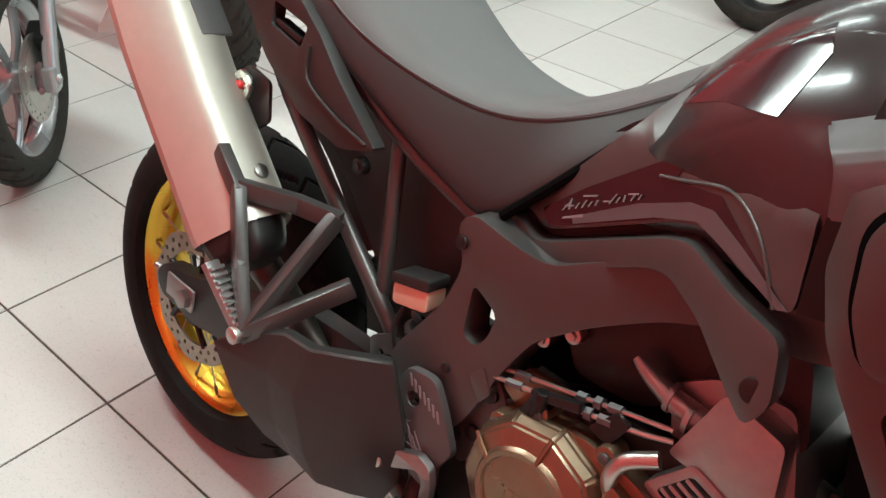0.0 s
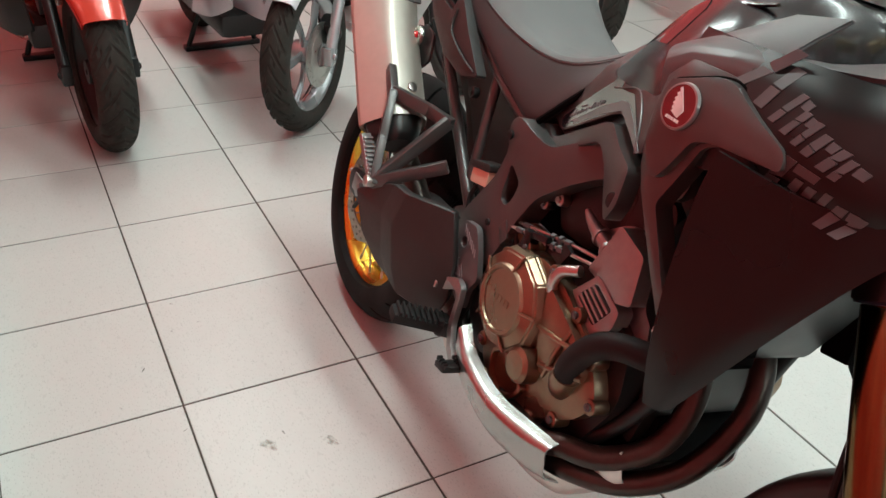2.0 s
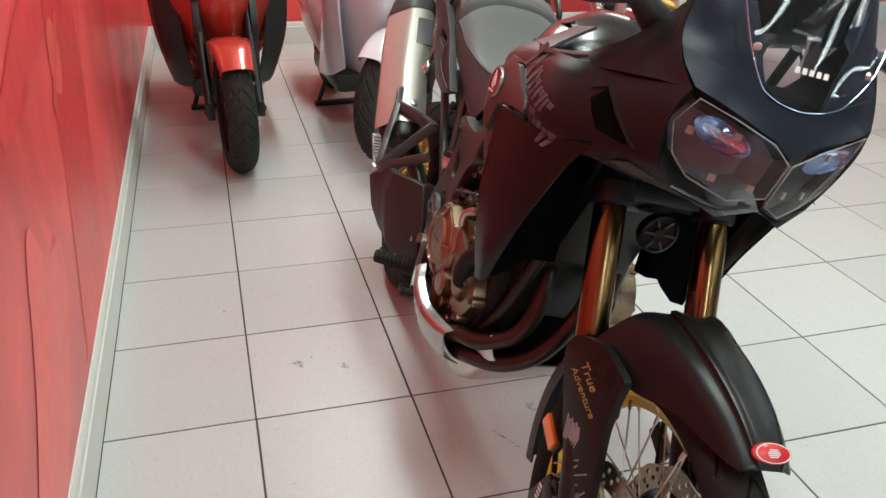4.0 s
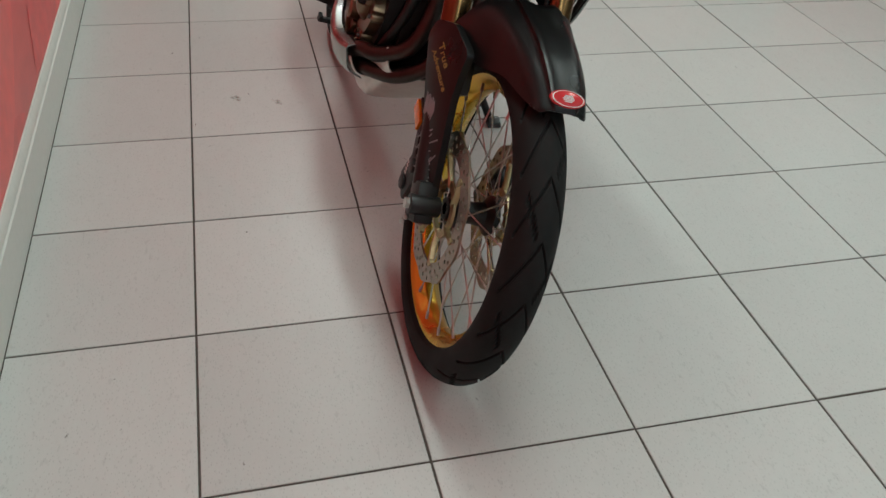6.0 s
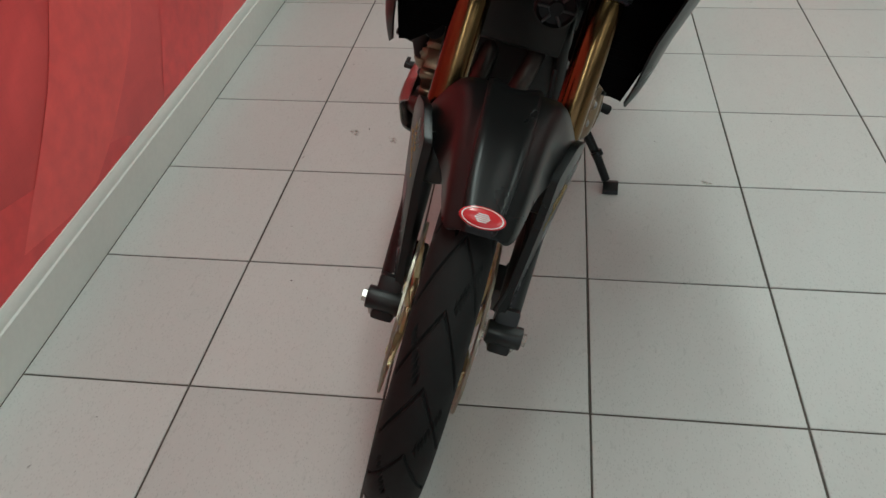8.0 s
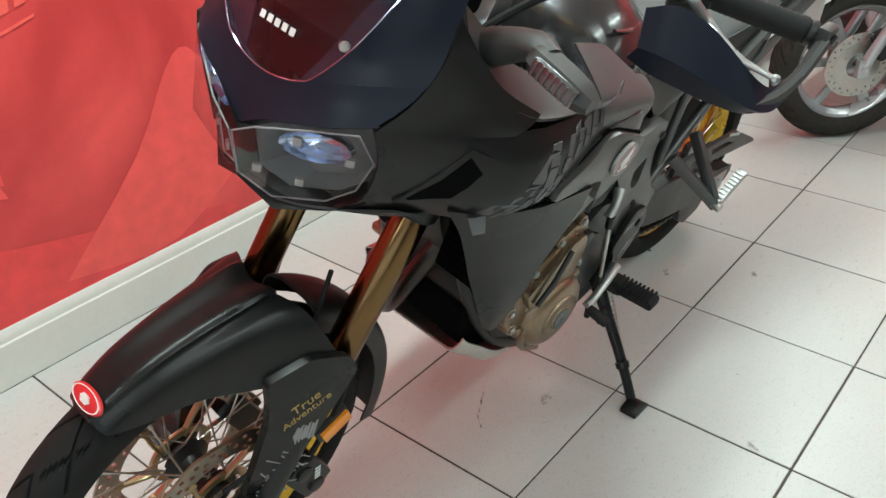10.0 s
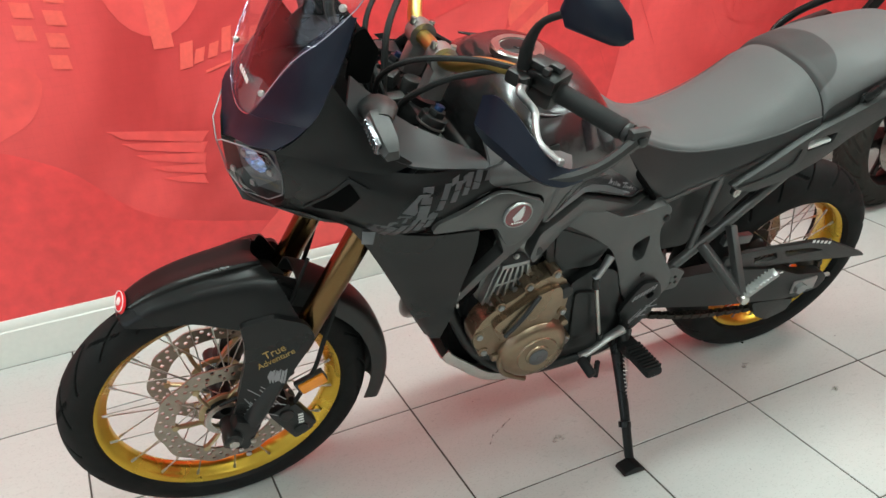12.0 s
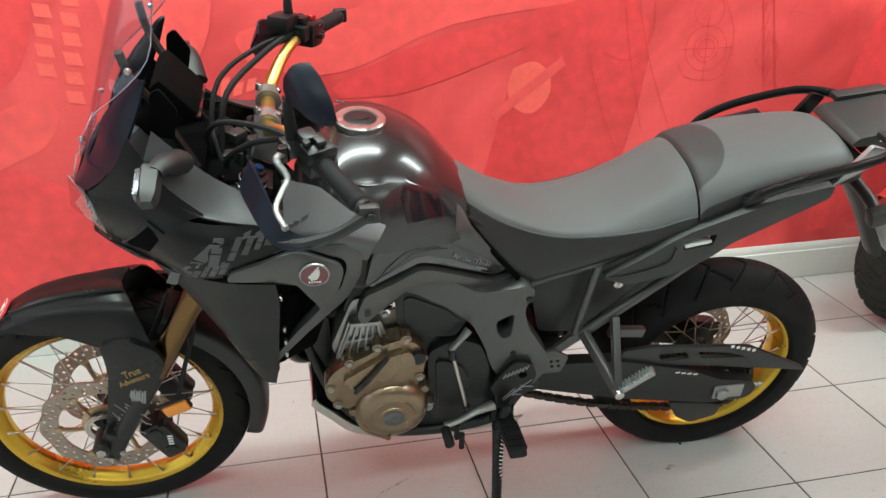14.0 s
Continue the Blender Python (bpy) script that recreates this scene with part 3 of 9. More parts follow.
print_shape("mural_figure", [(-1.4, 0.17), (-1.55, 0.5), (-1.7, 1.0), (-1.85, 1.3), (-2.2, 1.1), (-2.1, 0.5), (-1.9, 0.17)], M_MURAL_DEEP, 0.001, 4)
print_shape("mural_figure", [(-3.0, 0.2), (-3.1, 0.9), (-3.4, 1.4), (-4.0, 1.2), (-3.9, 0.4)], M_MURAL_DEEP, 0.001, 4)
print_shape("mural_figure", [(1.2, 0.2), (0.9, 0.9), (0.75, 1.6), (1.4, 1.9), (2.0, 1.0), (1.8, 0.3)], M_MURAL_DEEP, 0.001, 4)
# feather bars of a wing emblem
for i in range(5):
    a = i / 4
    print_shape("mural_feather", [(-0.255 - 0.035 * i, 0.705 - 0.045 * i), (-0.30 - 0.035 * i, 0.672 - 0.042 * i), (-0.53, 0.62 - 0.035 * i), (-0.56 + 0.01 * i, 0.655 - 0.035 * i)], M_MURAL_PALE, 0.0021)
# sponsor lettering stands as rows of plain slanted blocks
for row, (xa, h) in enumerate(((-0.125, 0.066), (-0.205, 0.06))):
    for i in range(6 if row else 5):
        z = 1.27 - 0.062 * i - 0.03 * row
        xs = xa + 0.006 * i
        print_shape("mural_block", [(xs + 0.024, z + 0.024), (xs - 0.026, z + 0.016), (xs - 0.032, z - 0.026), (xs + 0.02, z - 0.018)], M_MURAL_PINK, 0.0026)
# a signature stands as plain slanted bars with a bar below
for i, (w, h) in enumerate(((0.04, 0.085), (0.03, 0.05), (0.03, 0.05), (0.03, 0.08), (0.03, 0.05), (0.03, 0.05))):
    xs, zs = -0.505 - 0.044 * i, 0.858 + 0.012 * i
    print_shape("mural_bar", [(xs, zs), (xs - w, zs + 0.006), (xs - w - 0.012, zs + h), (xs - 0.012, zs + h - 0.006)], M_MURAL_PINK, 0.0026)
print_shape("mural_bar", [(-0.58, 0.838), (-0.72, 0.876), (-0.722, 0.884), (-0.582, 0.847)], M_MURAL_PINK, 0.0026)
# pencil drawing of machine parts
rng = random.Random(7)
for cx, cz, cr in ((-2.44, 1.0, 0.085), (-2.44, 1.0, 0.05), (-2.44, 1.14, 0.06), (-2.7, 0.97, 0.05), (-2.44, 1.0, 0.035)):
    print_line("mural_sketch", [(cx + cr * math.cos(a), cz + cr * math.sin(a)) for a in [2 * math.pi * i / 16 for i in range(17)]], 0.002, M_MURAL_LINE, 3)
for pts in ([(-1.97, 1.0), (-2.01, 0.85), (-2.10, 0.62)], [(-2.08, 1.3), (-2.13, 1.0), (-2.2, 0.7)], [(-2.12, 1.35), (-2.2, 1.0), (-2.32, 0.7)], [(-2.02, 1.0), (-2.12, 0.97), (-2.19, 1.0)], [(-2.2, 1.3), (-2.22, 1.1), (-2.19, 1.0)],
            [(-2.34, 1.0), (-2.55, 1.0)], [(-2.44, 1.12), (-2.44, 0.88)], [(-2.33, 0.95), (-2.36, 0.9), (-2.44, 0.88), (-2.52, 0.9), (-2.55, 1.05), (-2.5, 1.18)]):
    print_line("mural_sketch", pts, 0.0022, M_MURAL_LINE, 5)
for i in range(34):
    x, z = -2.6 - 0.75 * rng.random(), 0.72 + 0.6 * rng.random()
    a, l = rng.uniform(-1.2, 1.2), rng.uniform(0.1, 0.28)
    print_line("mural_sketch", [(x, z), (x - l * 0.5 * math.cos(a), z + l * 0.5 * math.sin(a) + rng.uniform(-0.03, 0.03)), (x - l * math.cos(a), z + l * math.sin(a))], 0.0016, M_MURAL_LINE, 4)
for i in range(2):
    print_line("mural_sketch", [(-2.62 - 0.04 * i, 1.4), (-2.72 - 0.05 * i, 0.78)], 0.004, M_MURAL_LINE, 1)
for i in range(9):
    z = 0.8 + 0.065 * i
    print_line("mural_sketch", [(-2.72 + 0.0105 * i, z), (-2.745 + 0.011 * (i + 1), z + 0.065)], 0.0025, M_MURAL_LINE, 1)

# ---- wheels ----
def tyre_mesh(bm, R, Rm, w, edge, repeats, n=900, m=56, depth=0.005, tread=1.15, slant=0.9, width=0.045):
    """A tyre round the y axis with real tread grooves."""
    v0 = math.acos(max(-1, min(1, (edge - Rm) / (R - Rm))))
    rings = []
    for i in range(n):
        a = 2 * math.pi * i / n
        row = []
        for j in range(m + 1):
            v = -v0 + 2 * v0 * j / m
            r, y = Rm + (R - Rm) * math.cos(v), w / 2 * math.sin(v)
            vv = v / tread
            a = 2 * math.pi * (i / n - slant * min(1.0, abs(vv)) / repeats)   # rows run along the grooves
            if abs(vv) < 1:
                t = i * repeats / n
                g1 = abs(t % 1 - 0.5) if abs(vv) > 0.06 else 1
                g2 = abs((t * 0.5 - slant * 1.2 * abs(vv) + (0.37 if vv > 0 else 0.87)) % 1 - 0.5) * 1.4
                g = min(g1, g2 if 0.2 < abs(vv) < 0.7 else 1)
                k = max(0.0, min(1.0, (width * 1.3 - g) / (width * 0.6)))
                r -= depth * k * math.cos(v)
                y -= depth * k * math.sin(v)
            row.append(bm.verts.new((r * math.cos(a), y, r * math.sin(a))))
        a = 2 * math.pi * (i / n - slant / repeats)
        for sgn in (1,):
            row.append(bm.verts.new(((edge - 0.006) * math.cos(a), w * 0.36, (edge - 0.006) * math.sin(a))))
            row.insert(0, bm.verts.new(((edge - 0.006) * math.cos(a), -w * 0.36, (edge - 0.006) * math.sin(a))))
        rings.append(row)
    for i in range(n):
        a, b = rings[i], rings[(i + 1) % n]
        for j in range(len(a) - 1):
            bm.faces.new((a[j], b[j], b[j + 1], a[j + 1]))


def rim_profile(Rf, W):
    half = [(Rf, W), (Rf - 0.004, W + 0.003), (Rf - 0.012, W + 0.001), (Rf - 0.020, W * 0.80), (Rf - 0.024, W * 0.62), (Rf - 0.034, W * 0.42), (Rf - 0.037, W * 0.2)]
    out = [(Rf - 0.032, W * 0.15), (Rf - 0.028, W * 0.4), (Rf - 0.014, W * 0.7), (Rf - 0.008, W * 0.9)]
    return half + [(r, -y) for r, y in reversed(half)] + [(r, -y) for r, y in reversed(out)] + out


def disc_mesh(bm, R, r, wave, petals, rows, t=0.0045):
    holes = []
    for k, (rad, cnt, hr, off) in enumerate(rows):
        for i in range(cnt):
            a = 2 * math.pi * (i + off) / cnt
            holes.append(ring((rad * math.cos(a), rad * math.sin(a)), hr, 7))
    plate(bm, ring((0, 0), R, 120, wave, petals), t / 2, t, 1, [ring((0, 0), r, 60)] + holes)


def spoked_wheel(thing, name, c, R, Rm, w, Rf, W, hub_r, hub_w, n_spokes, repeats, label, tread_label, slant=0.95):
    """A wire-spoked wheel: hub, tyre, gold rim and every spoke."""
    bm = bmesh.new()
    lathe(bm, [(0.012, -hub_w - 0.012), (hub_r * 0.55, -hub_w - 0.012), (hub_r * 0.6, -hub_w), (hub_r, -hub_w + 0.002), (hub_r, -hub_w + 0.008), (hub_r * 0.62, -hub_w + 0.02),
               (hub_r * 0.55, 0), (hub_r * 0.62, hub_w - 0.02), (hub_r, hub_w - 0.008), (hub_r, hub_w - 0.002), (hub_r * 0.6, hub_w), (hub_r * 0.55, hub_w + 0.012), (0.012, hub_w + 0.012)], (0, 0, 0), 40)
    hub = part(name, bm, M_DARK, thing, label)
    hub.location = c
    bm = bmesh.new()
    tyre_mesh(bm, R, Rm, w, Rf - 0.002, repeats, slant=slant)
    part("tyre", bm, M_RUBBER, hub, tread_label, sharp=30)
    bm = bmesh.new()
    lathe(bm, rim_profile(Rf, W), (0, 0, 0), 96, closed=True)
    part("rim", bm, M_GOLD, hub, "gold anodised rim", sharp=50)
    k = n_spokes // 4
    for side in (1, -1):
        for lean in (1, -1):
            bm = bmesh.new()
            off = lean * radians(38)
            p = V(hub_r * 0.9 * math.cos(off), side * (hub_w - 0.005), hub_r * 0.9 * math.sin(off))
            q = V((Rf - 0.026), side * W * 0.72, 0)
            cyl(bm, p, q, 0.0017, n=6)
            cyl(bm, q - (q - p).normalized() * 0.016, q, 0.0033, n=6)
            me = None
            for i in range(k):
                ang = 2 * math.pi * (i + (0.25 if lean > 0 else 0.75) + (0.5 if side < 0 else 0) * 0.5) / k
                turn = Matrix.Rotation(-ang, 4, "Y")
                if me is None:
                    ob = part("spoke", bm, M_STEEL, hub, sharp=60)
                    me = ob.data
                    ob.matrix_basis = turn
                else:
                    share("spoke", me, hub, turn)
    return hub


def cast_wheel(thing, name, c, R, w, Rf, W, spokes, mat_rim, repeats=26, disc=True, side=1, label=""):
    """A cast wheel for the parked machines: tyre, rim with spokes, brake disc."""
    bm = bmesh.new()
    lathe(bm, rim_profile(Rf, W), (0, 0, 0), 64, closed=True)
    lathe(bm, [(0.01, -0.045), (0.04, -0.045), (0.045, -0.03), (0.045, 0.03), (0.04, 0.045), (0.01, 0.045)], (0, 0, 0), 24)
    wheel = part(name, bm, mat_rim, thing, label)
    for i in range(spokes):
        for d in (-0.09, 0.09):
            a = 2 * math.pi * i / spokes
            b2 = a + d * 0.6
            bm = bmesh.new()
            tube(bm, [(0.038 * math.cos(a + d), 0, 0.038 * math.sin(a + d)), ((Rf - 0.12) * math.cos(a + d * 0.5), 0.008, (Rf - 0.12) * math.sin(a + d * 0.5)), ((Rf - 0.03) * math.cos(b2), 0, (Rf - 0.03) * math.sin(b2))], 0.009, 8, 3, 1.5)
            part("spoke", bm, mat_rim, wheel)
    wheel.location = c
    bm = bmesh.new()
    tyre_mesh(bm, R, R - w * 0.52, w, Rf - 0.002, repeats, n=420, m=26, depth=0.006, slant=1.3, width=0.11)
    part("tyre", bm, M_DUSTY, wheel, "dusty black road tyre", sharp=30)
    if disc:
        bm = bmesh.new()
        disc_mesh(bm, 0.12, 0.085, 0.0, 1, [(0.098, 18, 0.004, 0), (0.11, 18, 0.004, 0.5)])
        lathe(bm, [(0.086, -0.002), (0.045, 0.004), (0.045, 0.008), (0.086, 0.003)], (0, 0, 0), 30, closed=True)
        ob = part("brake_disc", bm, M_STEEL, wheel, "drilled steel brake disc")
        ob.location = (0, side * 0.06, 0)
    return wheel

# ---- the adventure motorcycle: x forwards from the rear axle, y to its left, z up ----
LEAN = 14.5
bike = tagged(new("motorcycle"), "satin black adventure motorcycle with gold spoked wheels on its side stand", "motorcycle")
bike.matrix_world = Matrix.Translation((-1.93, 0.579, 0.002)) @ Matrix.Rotation(radians(-3.3), 4, "Z") @ Matrix.Rotation(radians(-LEAN), 4, "X")
bike.empty_display_size = 0.1
FY = 0.008   # the front end sits a little to the left

# wheels
rear = spoked_wheel(bike, "rear_wheel", (-0.014, -0.024, 0.312), 0.33, 0.263, 0.15, 0.241, 0.05, 0.06, 0.055, 36, 20, "black rear hub in a wire-spoked wheel", "wide black block-tread rear tyre", 0.7)
front = spoked_wheel(bike, "front_wheel", (1.588, 0.0, 0.342), 0.348, 0.302, 0.092, 0.2845, 0.031, 0.042, 0.045, 36, 20, "black front hub in a wire-spoked wheel", "narrow black block-tread front tyre")

FRONT_DISC_ROWS = [(0.144, 30, 0.0052, 0), (0.131, 30, 0.0052, 0.5), (0.12, 20, 0.0045, 0.2)]
for s in (1, -1):
    bm = bmesh.new()
    disc_mesh(bm, 0.154, 0.112, 0.0035, 10, FRONT_DISC_ROWS)
    d = part("brake_disc", bm, M_DISC, front, "drilled wavy steel brake disc")
    d.location = (0, s * 0.066, 0)
    bm = bmesh.new()
    arms = []
    for i in range(6):
        a = 2 * math.pi * i / 6
        tube(bm, [(0.045 * math.cos(a - 0.35), s * 0.056, 0.045 * math.sin(a - 0.35)), (0.08 * math.cos(a - 0.12), s * 0.062, 0.08 * math.sin(a - 0.12)), (0.112 * math.cos(a), s * 0.066, 0.112 * math.sin(a))], 0.007, 8, 3, 0.6)
        cyl(bm, (0.112 * math.cos(a), s * 0.061, 0.112 * math.sin(a)), (0.112 * math.cos(a), s * 0.071, 0.112 * math.sin(a)), 0.008, n=12)
    lathe(bm, [(0.048, s * 0.052), (0.06, s * 0.054), (0.06, s * 0.06), (0.048, s * 0.062)], (0, 0, 0), 36, closed=True)
    part("disc_carrier", bm, M_CARRIER, front, "pale gold brake disc carrier")
bm = bmesh.new()
plate(bm, ring((0, 0), 0.05, 100, 0.0018, 50), 0.079, 0.003, 1, [ring((0, 0), 0.037, 40)] + [ring((0.0435 * math.cos(2 * math.pi * i / 40), 0.0435 * math.sin(2 * math.pi * i / 40)), 0.0018, 5) for i in range(40)])
part("sensor_ring", bm, M_STEEL, front, "toothed wheel speed sensor ring")
# rear: disc on the right, sprocket on the left
bm = bmesh.new()
disc_mesh(bm, 0.126, 0.09, 0.003, 8, [(0.116, 24, 0.0048, 0), (0.102, 24, 0.0048, 0.5)])
d = part("brake_disc", bm, M_DISC, rear, "drilled wavy steel brake disc")
d.location = (0, -0.085, 0)
bm = bmesh.new()
for i in range(5):
    a = 2 * math.pi * i / 5
    cyl(bm, (0.05 * math.cos(a), -0.085, 0.05 * math.sin(a)), (0.094 * math.cos(a + 0.2), -0.085, 0.094 * math.sin(a + 0.2)), 0.006, n=8)
lathe(bm, [(0.03, -0.088), (0.055, -0.088), (0.055, -0.08), (0.03, -0.08)], (0, 0, 0), 30, closed=True)
part("disc_carrier", bm, M_DARK, rear)
bm = bmesh.new()
plate(bm, ring((0, 0), 0.103, 176, 0.0035, 44), 0.098, 0.007, 1, [ring((0, 0), 0.045, 30)] + [ring((0.074 * math.cos(2 * math.pi * i / 6), 0.074 * math.sin(2 * math.pi * i / 6)), 0.016, 12) for i in range(6)])
part("sprocket", bm, M_CHAIN, rear, "oily steel rear sprocket")

# ---- front fork ----
def fork_x(z):
    return 1.395 - 0.52 * (z - 0.62)


FD = V(-0.4613, 0, 0.8872)   # along the fork legs, upwards
for s in (1, -1):
    y = FY + s * 0.107
    bm = bmesh.new()
    cyl(bm, (fork_x(0.56), y, 0.56), (fork_x(0.86), y, 0.86), 0.0285, n=28, bevel=0.002)
    leg = part("fork_leg", bm, M_FORK, bike, "gold anodised upside-down fork tube")
    bm = bmesh.new()
    cyl(bm, (fork_x(0.845), y, 0.845), (fork_x(0.885), y, 0.885), 0.036, n=28, bevel=0.004)
    cyl(bm, (fork_x(0.88), y, 0.88), (fork_x(1.06), y, 1.06), 0.0275, n=24)
    part("clamp_sleeve", bm, M_NAVY, leg, "dark blue-black fork clamp")
    bm = bmesh.new()
    cyl(bm, (fork_x(1.055), y, 1.055), (fork_x(1.09), y, 1.09), 0.0265, n=24, bevel=0.003)
    cyl(bm, (fork_x(1.085), y, 1.085), (fork_x(1.1), y, 1.1), 0.017, n=6, bevel=0.001)
    part("fork_cap", bm, M_DARK, leg, "black fork cap")
    bm = bmesh.new()
    for zz, rr in ((1.06, 0.031), (1.072, 0.0285)):
        cyl(bm, (fork_x(zz), y, zz), (fork_x(zz + 0.004), y, zz + 0.004), rr, n=28, bevel=0.001)
    part("cap_ring", bm, M_STEEL, leg, "thin bright ring round the fork cap")
    bm = bmesh.new()
    cyl(bm, (fork_x(1.095), y, 1.095), (fork_x(1.108), y, 1.108), 0.009, n=14, bevel=0.001)
    part("preload_adjuster", bm, M_BLUE, leg, "blue preload adjuster")
    bm = bmesh.new()
    cyl(bm, (fork_x(0.36) + 0.01, y, 0.36), (fork_x(0.58), y, 0.58), 0.023, n=20)
    box(bm, (1.566, y, 0.335), (0.06, 0.042, 0.085), Matrix.Rotation(radians(-27.5), 4, "Y"), 0.008)
    cyl(bm, (1.588, y - s * 0.03, 0.341), (1.588, y + s * 0.034, 0.341), 0.021, n=20, bevel=0.003)
    part("fork_bottom", bm, M_DARK, leg, "dark fork bottom with axle clamp")
    bm = bmesh.new()
    for dx, dz in ((0.014, 0.052), (0.03, 0.03), (0.0, 0.012)):
        bolt(bm, (1.545 + dx, y + s * 0.022, 0.33 - dz), s, 0.0065, 0.006)
    cyl(bm, (1.588, y + s * 0.034, 0.341), (1.588, y + s * 0.042, 0.341), 0.012, n=6)
    part("axle_bolt", bm, M_STEEL, leg, "bright axle and pinch bolts")
# triple clamps
bm = bmesh.new()
for z, t in ((0.865, 0.035), (1.045, 0.03)):
    c = V(fork_x(z), FY, z)
    rot = Matrix.Rotation(radians(-27.5), 4, "Y")
    box(bm, c + V(-0.022, 0, 0.0), (0.055, 0.2, t), rot, 0.006)
    cyl(bm, c + V(-0.03, 0, 0) - FD * t * 0.8, c + V(-0.03, 0, 0) + FD * t * 0.8, 0.03, n=20)
    for s in (1, -1):
        cyl(bm, c + V(0, s * 0.107, 0) - FD * t / 2, c + V(0, s * 0.107, 0) + FD * t / 2, 0.038, n=24)
part("triple_clamp", bm, M_DARK, bike, "black fork triple clamps")
bm = bmesh.new()
cyl(bm, V(1.175, FY, 1.052), V(1.165, FY, 1.07), 0.02, n=6, bevel=0.002)
part("steering_nut", bm, M_STEEL, bike, "bright steering stem nut")

# fork guards, left and right
GUARD = [(1.538, 0.65), (1.534, 0.60), (1.536, 0.553), (1.556, 0.461), (1.592, 0.315), (1.568, 0.285), (1.542, 0.306), (1.484, 0.439), (1.422, 0.556), (1.394, 0.618), (1.41, 0.655), (1.47, 0.675)]


def guard_y(x, z=0.5):
    """The guards stand oblique, turned a little to the front."""
    return 0.131 - 0.28 * (x - 1.465)


guards = {}
for s in (1, -1):
    bm = bmesh.new()
    plate(bm, rounded(GUARD, 0.012), guard_y, 0.014, s, bevel=0.004)
    bmesh.ops.translate(bm, vec=(0, FY, 0), verts=bm.verts)
    guards[s] = part("fork_guard", bm, M_SATIN, bike, "dark satin fork guard printed with gold words and scratches")
    bm = bmesh.new()
    box(bm, (1.455, FY + s * 0.09, 0.58), (0.07, 0.05, 0.1), Matrix.Rotation(radians(-27), 4, "Y"), 0.015)
    part("guard_bracket", bm, M_PLASTIC, guards[s])
    bm = bmesh.new()
    for bx, bz in ((1.575, 0.325), (1.55, 0.322), (1.556, 0.372)):
        bolt(bm, (bx, FY + s * guard_y(bx), bz), s, 0.0075, 0.004)
    part("guard_bolt", bm, M_STEEL, guards[s], "bright guard screws")


def words(text, size, mat, parent, m, label):
    """Printed words as a thin mesh from the built-in font."""
    cu = bpy.data.curves.new("words", "FONT")
    cu.body, cu.size, cu.extrude, cu.shear = text, size, 0.0004, 0.25
    tmp = new("words", cu)
    bpy.context.view_layer.update()
    me = bpy.data.meshes.new_from_object(tmp.evaluated_get(bpy.context.evaluated_depsgraph_get()))
    bpy.data.objects.remove(tmp)
    me.materials.clear()
    me.materials.append(mat)
    ob = new("printed_words", me)
    ob.parent = parent
    ob.matrix_basis = m
    tagged(ob, label)
    return ob


def on_side(x, y, z, s, tilt=0):
    """Writing on the left (s = 1) reads towards the rear, on the right towards the front."""
    rot = Matrix(((-s, 0, 0), (0, 0, s), (0, 1, 0))).to_4x4()
    return Matrix.Translation((x, y, z)) @ Matrix.Rotation(radians(tilt), 4, "Y") @ rot


for s in (1, -1):
    for text, size, xl, zl, xr, zr in (("True", 0.027, 1.497, 0.556, 1.44, 0.615), ("Adventure", 0.0215, 1.512, 0.526, 1.425, 0.595)):
        x, z = (xl, zl) if s > 0 else (xr, zr)
        m = on_side(x, FY + s * (guard_y(x) + 0.0008), z, s, 0)
        turn = Matrix.Translation(m.translation) @ Matrix.Rotation(radians(-15.6 * s), 4, "Z") @ Matrix.Rotation(radians(31), 4, "Y") @ Matrix.Translation(-m.translation)
        words(text, size, M_GOLDPRINT, guards[s], turn @ m, "gold printed words")
    rg = random.Random(3)
    polys = []
    for i in range(13):
        x, z = 1.475 + 0.06 * rg.random(), 0.37 + 0.08 * rg.random()
        a, l, w = rg.choice((-1.0, -0.5, 0.35, 0.7, 1.1)) + rg.uniform(-0.15, 0.15), rg.uniform(0.04, 0.075), 0.0009
        dx, dz = math.cos(a) * l / 2, math.sin(a) * l / 2
        polys.append([(x - dx - w, z - dz + w), (x - dx + w, z - dz - w), (x + dx + w, z + dz - w), (x + dx - w, z + dz + w)])
    for i in range(6):   # small striped emblem
        polys.append([(1.455 + 0.006 * i, 0.525 - 0.008 * (i % 2)), (1.459 + 0.006 * i, 0.522), (1.467 + 0.006 * i, 0.482 + 0.004 * i), (1.463 + 0.006 * i, 0.479)])
    drape("scratch_print", polys, guards[s], s, M_SILVERDECAL, guards[s], "pale scratch-like print", 0.0008, 0)

